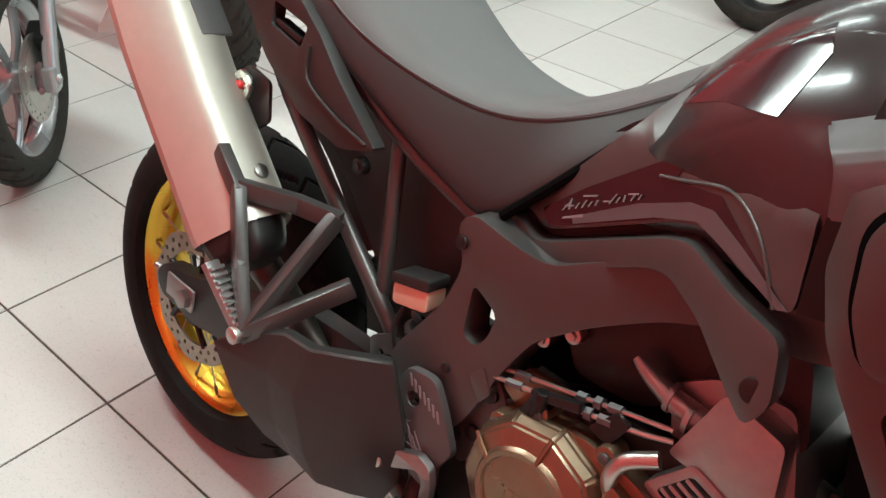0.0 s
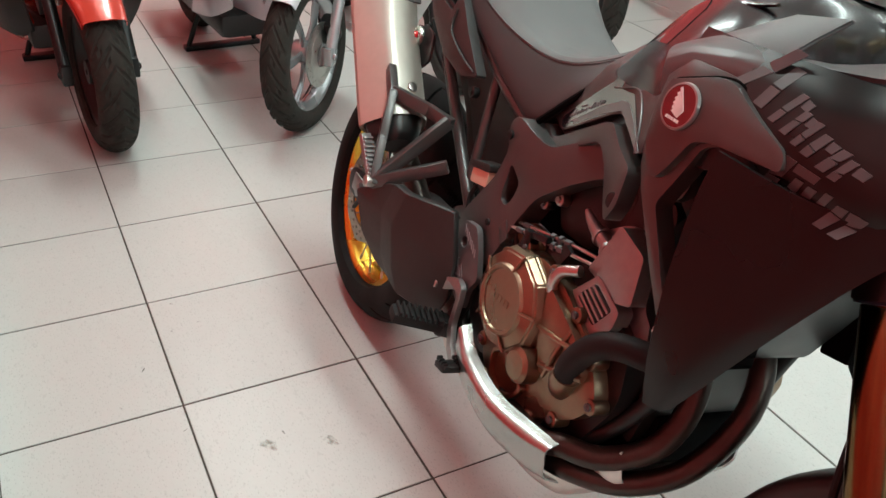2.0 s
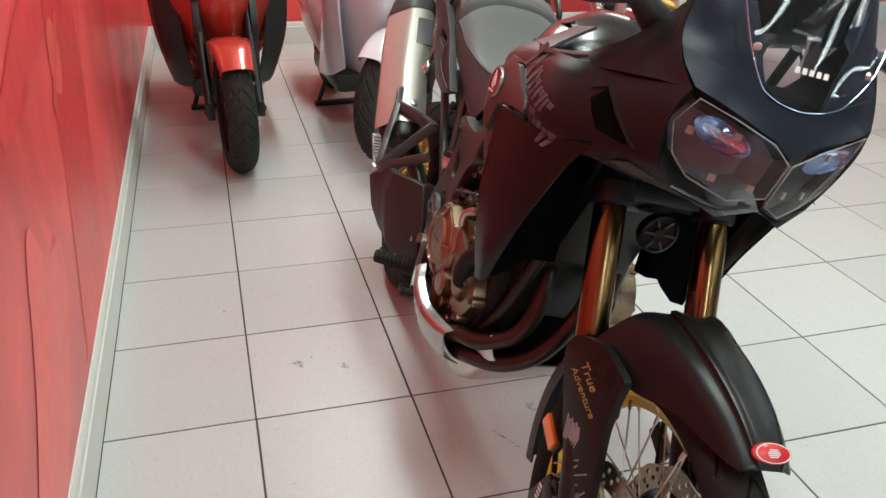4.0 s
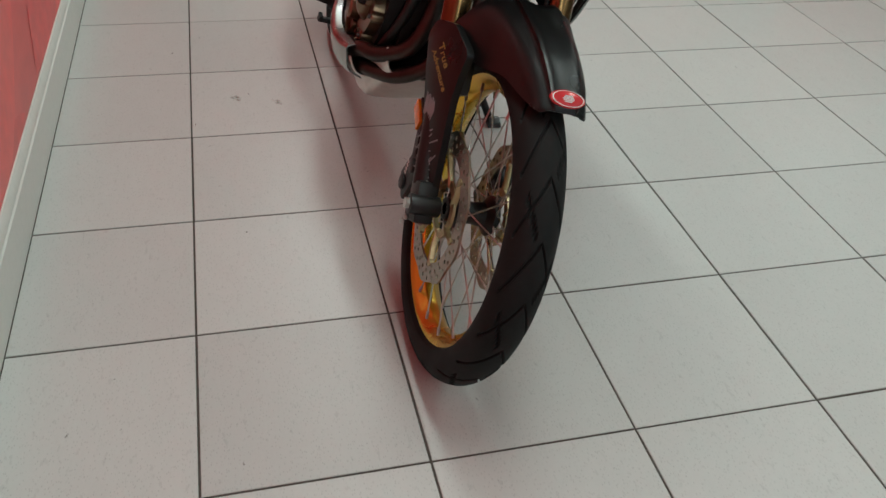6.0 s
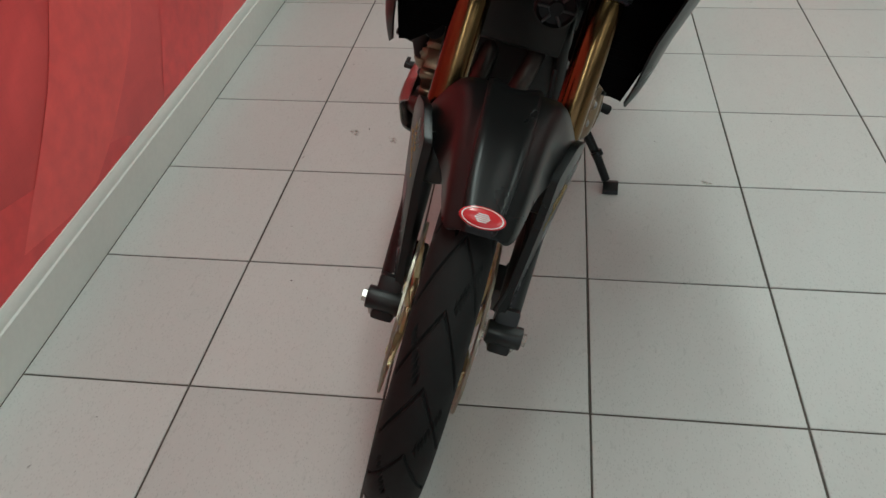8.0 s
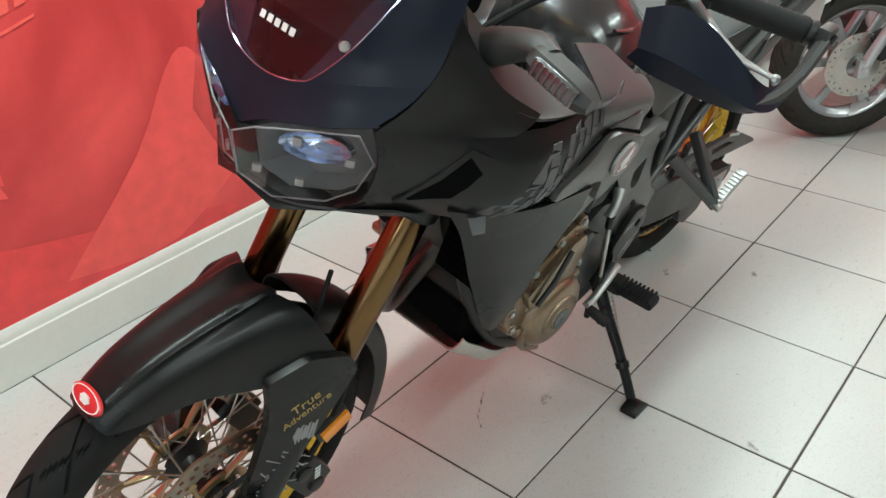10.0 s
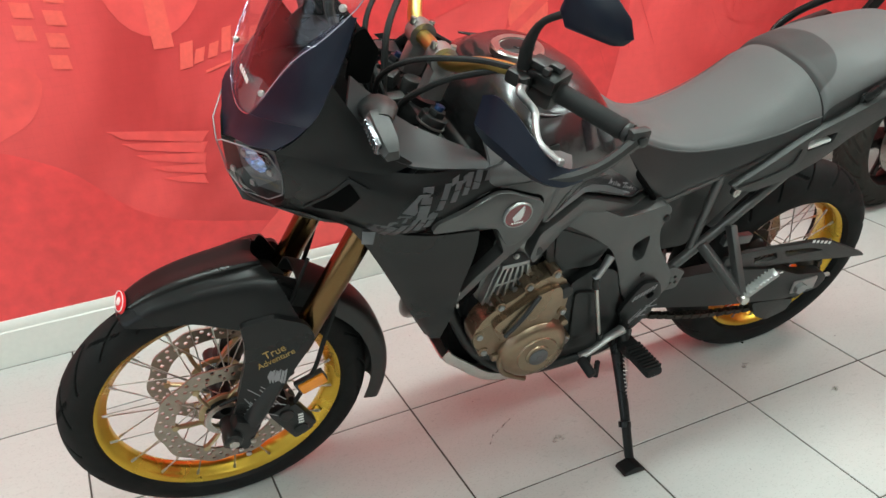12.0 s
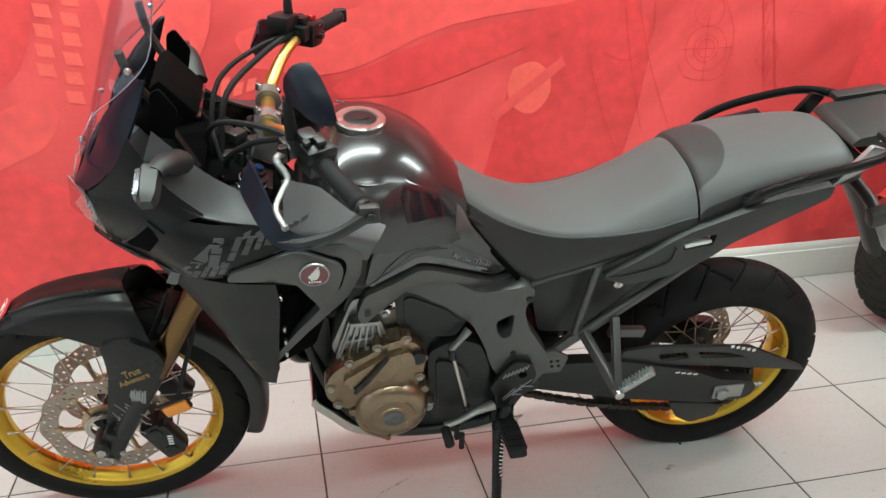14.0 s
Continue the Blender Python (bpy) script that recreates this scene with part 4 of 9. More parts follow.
# front fender with beak, side skirts and rear flap
FEND = [[(1.757, 0, 0.671), (1.757, 0.014, 0.671), (1.757, 0.017, 0.67), (1.754, 0.028, 0.668), (1.752, 0.034, 0.664)],
        [(1.746, 0, 0.686), (1.746, 0.020, 0.685), (1.746, 0.024, 0.679), (1.744, 0.040, 0.669), (1.74, 0.047, 0.661)],
        [(1.69, 0, 0.718), (1.69, 0.027, 0.718), (1.69, 0.031, 0.709), (1.69, 0.051, 0.692), (1.69, 0.057, 0.659)],
        [(1.62, 0, 0.738), (1.62, 0.031, 0.739), (1.62, 0.035, 0.728), (1.62, 0.06, 0.708), (1.62, 0.069, 0.656)],
        [(1.55, 0, 0.748), (1.545, 0.034, 0.750), (1.545, 0.039, 0.738), (1.545, 0.07, 0.716), (1.54, 0.088, 0.632)],
        [(1.51, 0, 0.752), (1.50, 0.036, 0.755), (1.498, 0.041, 0.743), (1.48, 0.08, 0.724), (1.475, 0.118, 0.634)],
        [(1.485, 0, 0.748), (1.475, 0.036, 0.752), (1.47, 0.041, 0.742), (1.447, 0.086, 0.72), (1.408, 0.134, 0.622)]]
bm = bmesh.new()
loft(bm, [[V(x, FY + 0.005 - y, z) for x, y, z in reversed(r[1:])] + [V(x, FY + 0.005 + y, z) for x, y, z in r] for r in FEND], 5, 4, thick=-0.004)
fender = part("front_fender", bm, M_SATIN, bike, "satin black front fender with a raised centre rib", sharp=30)
bm = bmesh.new()
rows = []
for i in range(12):
    a = radians(118 + 78 * i / 11)
    r, hw = 0.372 + 0.010 * math.sin(i / 11 * 3), 0.062 - 0.016 * (i / 11)
    rows.append([V(1.575 + (r - d) * math.cos(a), FY + hw * e, 0.347 + (r - d) * math.sin(a)) for e, d in ((-1.05, 0.045), (-1, 0.012), (-0.6, 0), (0, -0.002), (0.6, 0), (1, 0.012), (1.05, 0.045))])
loft(bm, rows, 2, 3, thick=0.004)
part("rear_flap", bm, M_PLASTIC, fender, "black mud flap behind the front tyre")
bm = bmesh.new()
lathe(bm, [(0.0005, 0.004), (0.020, 0.0035), (0.024, 0.0015), (0.0245, -0.002), (0.0005, -0.002)], (0, 0, 0), 36, axis="Z")
badge_m = Matrix.Translation((1.747, FY + 0.005, 0.693)) @ Matrix.Rotation(radians(48), 4, "Y") @ Matrix.Diagonal((0.62, 1.35, 1, 1))
b = part("badge", bm, M_RED, fender, "glossy red oval badge with a white emblem")
b.matrix_basis = badge_m
bm = bmesh.new()
for i in range(5):
    box(bm, (0.0085 - 0.004 * i, 0.0, 0.0045), (0.0022, 0.016 - 0.003 * abs(i - 2), 0.0012))
lathe(bm, [(0.0205, 0.0042), (0.0218, 0.0042), (0.0218, 0.003), (0.0205, 0.003)], (0, 0, 0), 36, closed=True, axis="Z")
e = part("emblem", bm, M_WHITE, fender, "white emblem")
e.matrix_basis = badge_m

# brake calipers, hoses and amber reflectors
for s in (1, -1):
    y = FY + s * 0.075
    bm = bmesh.new()
    rot = Matrix.Rotation(radians(28), 4, "Y")
    box(bm, (1.452, y + s * 0.012, 0.322), (0.055, 0.055, 0.12), rot, 0.01)
    box(bm, (1.437, y + s * 0.026, 0.33), (0.045, 0.03, 0.1), rot, 0.008)
    for dz in (-0.03, 0.03):
        cyl(bm, (1.448 + dz * 0.5, y + s * 0.03, 0.325 + dz), (1.448 + dz * 0.5, y + s * 0.046, 0.325 + dz), 0.017, n=18, bevel=0.003)
    cal = part("brake_caliper", bm, M_DARK, bike, "black radial brake caliper")
    bm = bmesh.new()
    for i in range(4):
        box(bm, (1.432, y + s * 0.0416, 0.318 + 0.009 * i), (0.012, 0.001, 0.005))
    part("caliper_print", bm, M_WHITE, cal, "small white print")
    bm = bmesh.new()
    box(bm, (1.40, y + s * 0.045, 0.442), (0.062, 0.008, 0.03), Matrix.Rotation(radians(22), 4, "Y"), 0.003)
    part("reflector", bm, M_AMBER, cal, "amber side reflector")
    bm = bmesh.new()
    box(bm, (1.403, y + s * 0.036, 0.443), (0.07, 0.012, 0.036), Matrix.Rotation(radians(22), 4, "Y"), 0.003)
    part("reflector_bracket", bm, M_PLASTIC, cal)
    bm = bmesh.new()
    tube(bm, [(1.44, y + s * 0.03, 0.38), (1.395, y + s * 0.035, 0.47), (1.37, y + s * 0.035, 0.55), (1.335, y + s * 0.03, 0.66), (1.31, y + s * 0.02, 0.76), (1.26, y, 0.9)], 0.0055, 8, 5)
    part("brake_hose", bm, M_GRIP, cal, "black brake hose")
bm = bmesh.new()
tube(bm, [(1.60, FY + 0.078, 0.40), (1.55, FY + 0.095, 0.44), (1.5, FY + 0.095, 0.5), (1.44, FY + 0.075, 0.62), (1.38, FY + 0.06, 0.75)], 0.004, 8, 4)
part("sensor_cable", bm, M_GRIP, bike, "thin black sensor cable")

# ---- frame, subframe and swingarm ----
FRAME = [(1.0, 0.815), (0.95, 0.80), (0.92, 0.806), (0.88, 0.79), (0.83, 0.768), (0.764, 0.722), (0.70, 0.665), (0.67, 0.60), (0.645, 0.52), (0.60, 0.445), (0.545, 0.43), (0.50, 0.50), (0.505, 0.54),
         (0.565, 0.64), (0.58, 0.70), (0.555, 0.745), (0.575, 0.768), (0.64, 0.757), (0.69, 0.756), (0.755, 0.797), (0.83, 0.832), (0.90, 0.825), (1.0, 0.87)]
HOLE = rounded([(0.606, 0.695), (0.649, 0.674), (0.644, 0.64), (0.631, 0.62), (0.61, 0.624)], 0.012)
for s in (1, -1):
    bm = bmesh.new()
    plate(bm, rounded([(fx + 0.005, fz + 0.008) for fx, fz in FRAME], 0.02), lambda x, z: 0.168 + 0.03 * max(0, x - 0.75) - 0.06 * max(0, 0.52 - z), 0.05, s, [HOLE], bevel=0.009)
    fr = part("side_frame", bm, M_FRAME, bike, "satin black cast side frame with a triangular hole")
    bm = bmesh.new()
    tube(bm, [(0.98, s * 0.13, 0.82), (1.06, s * 0.09, 0.90), (1.13, s * 0.045, 0.97)], 0.035, 12, 3)
    part("frame_spar", bm, M_DARK, fr)
    bm = bmesh.new()
    for bx, bz, br in ((0.575, 0.735, 0.009), (0.575, 0.49, 0.014), (0.6, 0.57, 0.007)):
        bolt(bm, (bx, s * 0.167, bz), s, br, 0.005)
    part("frame_bolt", bm, M_DARK, fr)
bm = bmesh.new()
cyl(bm, (1.13, 0, 0.86), (1.165, 0, 1.02), 0.045, n=24)
box(bm, (0.99, 0, 0.87), (0.3, 0.14, 0.1), Matrix.Rotation(radians(-25), 4, "Y"), 0.02)
part("steering_head", bm, M_DARK, bike)
# steel tail frame
for s in (1, -1):
    bm = bmesh.new()
    tube(bm, [(0.575, s * 0.118, 0.742), (0.40, s * 0.125, 0.80), (0.18, s * 0.13, 0.895), (-0.05, s * 0.12, 0.965), (-0.18, s * 0.09, 1.0)], 0.012, 12, 4)
    tf = part("tail_frame", bm, M_FRAME, bike, "black steel tail frame tube")
    bm = bmesh.new()
    tube(bm, [(0.50, s * 0.135, 0.525), (0.455, s * 0.135, 0.56), (0.24, s * 0.13, 0.73), (0.10, s * 0.125, 0.85)], 0.0125, 12, 3)
    part("tail_frame_strut", bm, M_FRAME, tf)
    bm = bmesh.new()
    tube(bm, [(0.405, s * 0.122, 0.79), (0.425, s * 0.125, 0.66), (0.44, s * 0.13, 0.565)], 0.0105, 12, 2)
    part("tail_frame_brace", bm, M_FRAME, tf)
    bm = bmesh.new()
    cyl(bm, (0.355, s * 0.125, 0.735), (0.355, s * 0.14, 0.735), 0.012, n=16, bevel=0.002)
    cyl(bm, (0.355, s * 0.139, 0.735), (0.355, s * 0.142, 0.735), 0.005, n=12)
    part("tail_frame_lug", bm, M_STEEL if s > 0 else M_DARK, tf)
    # drilled gusset at the pivot
    bm = bmesh.new()
    dots = [ring((0.475 + 0.017 * i + 0.004 * j, 0.497 + 0.017 * j), 0.0045, 7) for i in range(3) for j in range(2)]
    plate(bm, rounded([(0.452, 0.525), (0.49, 0.55), (0.545, 0.545), (0.535, 0.49), (0.515, 0.475), (0.468, 0.475)], 0.008), 0.152, 0.008, s, dots, bevel=0.0015)
    part("gusset", bm, M_FRAME, tf)
# inner rear fender and battery box fill the frame
bm = bmesh.new()
plate(bm, rounded([(0.56, 0.74), (0.42, 0.79), (0.26, 0.84), (0.14, 0.87), (0.17, 0.79), (0.27, 0.70), (0.33, 0.64), (0.42, 0.55), (0.52, 0.56)], 0.02), 0.088, 0.176, 1, bevel=0.01)
part("inner_fender", bm, M_PLASTIC, bike, "black plastic inner fender")
bm = bmesh.new()
rows = []
for i in range(9):
    a = radians(28 + 50 * i / 8)
    rows.append([V((0.375 - d) * math.cos(a), e * 0.085, 0.33 + (0.375 - d) * math.sin(a)) for e, d in ((-1, 0.03), (-0.9, 0.004), (0, 0), (0.9, 0.004), (1, 0.03))])
loft(bm, [[V(p.x + 0.03, p.y, p.z + 0.09) for p in r] for r in rows], 2, 2, thick=0.004)
part("tail_undertray", bm, M_PLASTIC, bike, "black plastic tray over the rear tyre")
# shock absorber
bm = bmesh.new()
cyl(bm, (0.50, 0.0, 0.73), (0.43, 0.0, 0.36), 0.022, n=16)
for i in range(9):
    t = i / 9
    lathe(bm, [(0.036, -0.005), (0.044, 0), (0.036, 0.005), (0.03, 0)], (0.49 - 0.06 * t, 0, 0.68 - 0.26 * t), 20, closed=True, axis="Z")
part("shock_absorber", bm, M_DARK, bike, "dark coil-over shock absorber")

# swingarm, both beams, with chain guard and adjusters
for s in (1, -1):
    bm = bmesh.new()
    plate(bm, rounded([(0.56, 0.48), (0.30, 0.475), (0.10, 0.42), (0.02, 0.378), (-0.085, 0.358), (-0.105, 0.33), (-0.085, 0.295), (0.03, 0.288), (0.27, 0.335), (0.55, 0.40), (0.585, 0.44)], 0.02),
          lambda x, z: 0.135 if x < 0.3 else 0.135 - 0.05 * (x - 0.3), 0.034, s, bevel=0.008)
    sa = part("swingarm", bm, M_DARK, bike, "black cast aluminium swingarm")
    bm = bmesh.new()
    box(bm, (-0.02, s * 0.136, 0.33), (0.085, 0.008, 0.045), None, 0.004)
    cyl(bm, (0, s * 0.12, 0.33), (0, s * 0.152, 0.33), 0.019, n=6, bevel=0.002)
    cyl(bm, (-0.1, s * 0.122, 0.33), (-0.125, s * 0.122, 0.33), 0.006, n=8)
    part("chain_adjuster", bm, M_ALU, sa, "bright chain adjuster and axle nut")
bm = bmesh.new()
box(bm, (0.5, 0, 0.44), (0.1, 0.2, 0.09), None, 0.02)
cyl(bm, (0.545, -0.16, 0.445), (0.545, 0.16, 0.445), 0.022, n=20)
part("swingarm_bridge", bm, M_DARK, bike)
bm = bmesh.new()
plate(bm, rounded([(0.30, 0.50), (0.22, 0.505), (-0.05, 0.478), (-0.225, 0.385), (-0.235, 0.372), (-0.12, 0.392), (0.04, 0.42), (0.16, 0.435), (0.30, 0.435)], 0.01), 0.125, 0.012, 1,
      [rounded([(0.20, 0.478), (0.125, 0.478), (0.112, 0.455), (0.19, 0.45)], 0.006), rounded([(0.095, 0.476), (0.0, 0.462), (-0.055, 0.44), (0.08, 0.452)], 0.006)], bevel=0.003)
cg = part("chain_guard", bm, M_PLASTIC, bike, "black plastic chain guard with two slots")
bm = bmesh.new()
for i in range(5):
    box(bm, (0.0 - 0.016 * i, 0.1265, 0.486 - 0.005 * i), (0.009, 0.001, 0.009))
part("warning_label", bm, M_WHITE, cg, "small white warning label")
bm = bmesh.new()
for i in range(4):
    box(bm, (0.14 - 0.017 * i, 0.1362, 0.418 - 0.004 * i), (0.012, 0.001, 0.005))
part("label", bm, M_WHITE, cg, "small white label")
bm = bmesh.new()
plate(bm, rounded([(0.13, 0.285), (0.03, 0.27), (-0.03, 0.255), (-0.02, 0.215), (0.05, 0.195), (0.10, 0.225)], 0.012), 0.118, 0.02, 1, bevel=0.004)
part("chain_slider", bm, M_PLASTIC, cg, "black lower chain guide")

# the drive chain, link by link
def chain_path():
    pts = []
    c1, r1, c2, r2 = V(0, 0, 0.33), 0.101, V(0.635, 0, 0.43), 0.035
    d = c2 - c1
    base = math.atan2(d.z, d.x)
    off = math.acos((r1 - r2) / d.length)
    for i in range(25):
        a = base + off + (2 * math.pi - 2 * off) * i / 24
        pts.append(c1 + r1 * V(math.cos(a), 0, math.sin(a)))
    for i in range(1, 30):
        a = base - off
        p, q = c1 + r1 * V(math.cos(a), 0, math.sin(a)), c2 + r2 * V(math.cos(a), 0, math.sin(a))
        pts.append(p.lerp(q, i / 29) + V(0, 0, -0.03 * math.sin(math.pi * i / 29)))
    for i in range(1, 10):
        a = base - off + 2 * off * i / 9
        pts.append(c2 + r2 * V(math.cos(a), 0, math.sin(a)))
    a = base + off
    for i in range(1, 29):
        pts.append((c2 + r2 * V(math.cos(a), 0, math.sin(a))).lerp(c1 + r1 * V(math.cos(a), 0, math.sin(a)), i / 29))
    return pts


pts = chain_path()
total = sum((pts[i] - pts[i - 1]).length for i in range(len(pts)))
step, links, acc = total / round(total / 0.01588), [], 0.0
want = 0.0
loop = pts + pts[:1]
for a, b in zip(loop, loop[1:]):
    l = (b - a).length
    while want <= acc + l and len(links) < round(total / 0.01588):
        links.append(a.lerp(b, (want - acc) / l))
        want += step
    acc += l
bm = bmesh.new()
for i, p in enumerate(links):
    q = links[(i + 1) % len(links)]
    mid, d = (p + q) / 2, (q - p)
    rot = Matrix.Rotation(-math.atan2(d.z, d.x), 4, "Y")
    wy = 0.0085 if i % 2 else 0.0055
    for e in (-1, 1):
        box(bm, mid + V(0, 0.0945 + e * wy, 0), (0.0225, 0.002, 0.0135), rot)
    cyl(bm, p + V(0, 0.085, 0), p + V(0, 0.104, 0), 0.0042, n=7)
tagged(part("drive_chain", bm, M_CHAIN, bike, "oily steel drive chain", sharp=30), kind="stuff")

# ---- bodywork ----
TANK = [(0.715, [(0, 0.985), (0.045, 0.98), (0.085, 0.955), (0.128, 0.905), (0.11, 0.84)]),
        (0.75, [(0, 1.032), (0.06, 1.022), (0.11, 0.99), (0.16, 0.925), (0.13, 0.84)]),
        (0.80, [(0, 1.088), (0.078, 1.076), (0.136, 1.035), (0.185, 0.95), (0.15, 0.85)]),
        (0.86, [(0, 1.122), (0.092, 1.112), (0.16, 1.07), (0.208, 0.97), (0.175, 0.86)]),
        (0.93, [(0, 1.136), (0.104, 1.128), (0.176, 1.085), (0.232, 0.992), (0.2, 0.87)]),
        (1.0, [(0, 1.125), (0.1, 1.116), (0.172, 1.075), (0.24, 0.998), (0.2, 0.88)]),
        (1.04, [(0, 1.075), (0.085, 1.065), (0.14, 1.035), (0.205, 0.98), (0.18, 0.9)]),
        (1.065, [(0, 1.01), (0.07, 1.005), (0.12, 0.985), (0.16, 0.95), (0.16, 0.9)])]
bm = bmesh.new()
loft(bm, mirrored(TANK), 4, 1, cap=True)
bmesh.ops.bevel(bm, geom=[e for e in bm.edges if len(e.link_faces) == 2 and e.calc_face_angle(0) > 0.3], offset=0.006, segments=2, affect="EDGES", clamp_overlap=True)
tank = part("fuel_tank", bm, M_TANK, bike, "metallic black fuel tank with soft creases", sharp=55)
for s in (1, -1):   # raised shoulder ribs and the glossy decal at the rear of the tank
    bm = bmesh.new()
    rows = [[(1.10, 0.175, 1.115), (1.03, 0.185, 1.098), (0.972, 0.21, 1.052), (0.905, 0.212, 1.014)], [(1.10, 0.235, 1.068), (1.04, 0.245, 1.052), (0.974, 0.248, 1.032), (0.92, 0.243, 1.006)],
            [(1.105, 0.262, 1.035), (1.04, 0.266, 1.026), (0.978, 0.264, 1.012), (0.935, 0.256, 0.988)], [(1.105, 0.262, 0.99), (1.04, 0.262, 0.98), (0.985, 0.258, 0.965), (0.945, 0.248, 0.95)]]
    loft(bm, [[V(x, s * y, z) for x, y, z in r] for r in rows], 3, 1, thick=0.006)
    bmesh.ops.bevel(bm, geom=[e for e in bm.edges if len(e.link_faces) == 2 and e.calc_face_angle(0) > 0.3], offset=0.004, segments=2, affect="EDGES", clamp_overlap=True)
    part("tank_shoulder", bm, M_GREY, tank, "gunmetal shoulder panel in front of the tank", sharp=25)
    bm = bmesh.new()
    tube(bm, [(0.985, s * 0.172, 1.097), (0.94, s * 0.172, 1.085), (0.89, s * 0.16, 1.08), (0.845, s * 0.145, 1.062)], [0.004, 0.006, 0.006, 0.003], 10, 5, 0.6)
    part("shoulder_rib", bm, M_TANK, tank)
    drape("tank_decal", [[(0.745, 0.965), (0.79, 1.03), (0.86, 1.082), (0.875, 1.06), (0.862, 1.0), (0.80, 0.99)]], tank, s, M_GLOSS, tank, "glossy dark decal", 0.0012, 3)
# dark filler added so that no bright floor shows below the tank
bm = bmesh.new()
plate(bm, rounded([(0.58, 0.80), (0.70, 0.93), (0.80, 0.99), (1.08, 0.99), (1.10, 0.86), (0.98, 0.79), (0.70, 0.745), (0.60, 0.75)], 0.02), 0.105, 0.21, 1, bevel=0.01)
part("tank_base", bm, M_DARK, bike, "added dark filler under the tank")
# filler cap
tilt = Matrix.Translation((0.94, 0, 1.136)) @ Matrix.Rotation(radians(-3), 4, "Y")
bm = bmesh.new()
lathe(bm, [(0.0005, 0.006), (0.036, 0.006), (0.037, 0.009), (0.05, 0.009), (0.053, 0.006), (0.053, -0.006), (0.0005, -0.006)], (0, 0, 0), 48, axis="Z")
cap = part("filler_cap", bm, M_STEEL, tank, "brushed round filler cap")
cap.matrix_basis = tilt
bm = bmesh.new()
lathe(bm, [(0.0005, 0.0085), (0.030, 0.0085), (0.034, 0.0068), (0.0005, 0.0065)], (0, 0, 0), 40, axis="Z")
box(bm, (-0.004, 0.004, 0.009), (0.026, 0.012, 0.003), Matrix.Rotation(0.4, 4, "Z"), 0.001)
f = part("cap_flap", bm, M_DARK, tank, "dark centre flap of the filler cap")
f.matrix_basis = tilt
bm = bmesh.new()
for i in range(6):
    a = 2 * math.pi * (i + 0.3) / 6
    cyl(bm, (0.0435 * math.cos(a), 0.0435 * math.sin(a), 0.008), (0.0435 * math.cos(a), 0.0435 * math.sin(a), 0.0105), 0.004, n=10)
f = part("cap_screw", bm, M_CHROME, tank, "bright cap screws")
f.matrix_basis = tilt

# near-black cord laid in as the shaded gap between seat and tank
for s in (1, -1):
    bm = bmesh.new()
    tube(bm, [(0.60, s * 0.139, 0.776), (0.655, s * 0.131, 0.845), (0.70, s * 0.118, 0.905), (0.738, s * 0.098, 0.955), (0.757, s * 0.07, 1.0), (0.764, s * 0.03, 1.022)], 0.0065, 8, 5)
    part("tank_joint", bm, M_VOID, tank, "near-black cord for the shaded gap behind the tank")

# side panels under the tank: knee panel, trim band, shroud and wing, on both sides
def knee_y(x, z):
    u = x - 0.65
    return 0.128 + 0.27 * u + 0.25 * u * u - 0.85 * max(0, z - 0.945 + 0.25 * max(0, 0.8 - x))


KNEE = [(0.612, 0.792), (0.666, 0.863), (0.716, 0.93), (0.731, 0.963), (0.751, 0.99), (0.783, 1.0), (0.838, 1.008), (0.886, 1.014), (0.909, 1.01), (0.923, 0.987), (0.939, 0.926), (0.953, 0.862), (0.895, 0.869), (0.84, 0.885), (0.808, 0.873), (0.674, 0.794), (0.653, 0.784), (0.626, 0.792)]
BAND = [(0.955, 0.845), (0.893, 0.852), (0.836, 0.869), (0.808, 0.858), (0.674, 0.78), (0.648, 0.768), (0.611, 0.782), (0.581, 0.758), (0.61, 0.74), (0.656, 0.738), (0.685, 0.753), (0.805, 0.824), (0.829, 0.83), (0.875, 0.814), (0.935, 0.775), (0.957, 0.762), (0.972, 0.793)]
GLOSS_EDGE = [(0.64, 0.803), (0.69, 0.852), (0.765, 0.915), (0.803, 0.938), (0.79, 0.908), (0.845, 0.918), (0.885, 0.895), (0.94, 0.868), (0.886, 0.874), (0.84, 0.889), (0.808, 0.877), (0.674, 0.798), (0.655, 0.79)]
STRIPE = [(0.945, 0.866), (0.886, 0.889), (0.843, 0.903), (0.817, 0.898), (0.76, 0.868), (0.685, 0.815), (0.69, 0.809), (0.785, 0.866), (0.832, 0.886), (0.88, 0.876), (0.938, 0.862)]


def shroud_y(x, z):
    return 0.291 - 0.16 * max(0, 0.94 - z) - 0.5 * max(0, 1.0 - x) - 0.35 * max(0, z - 0.985)


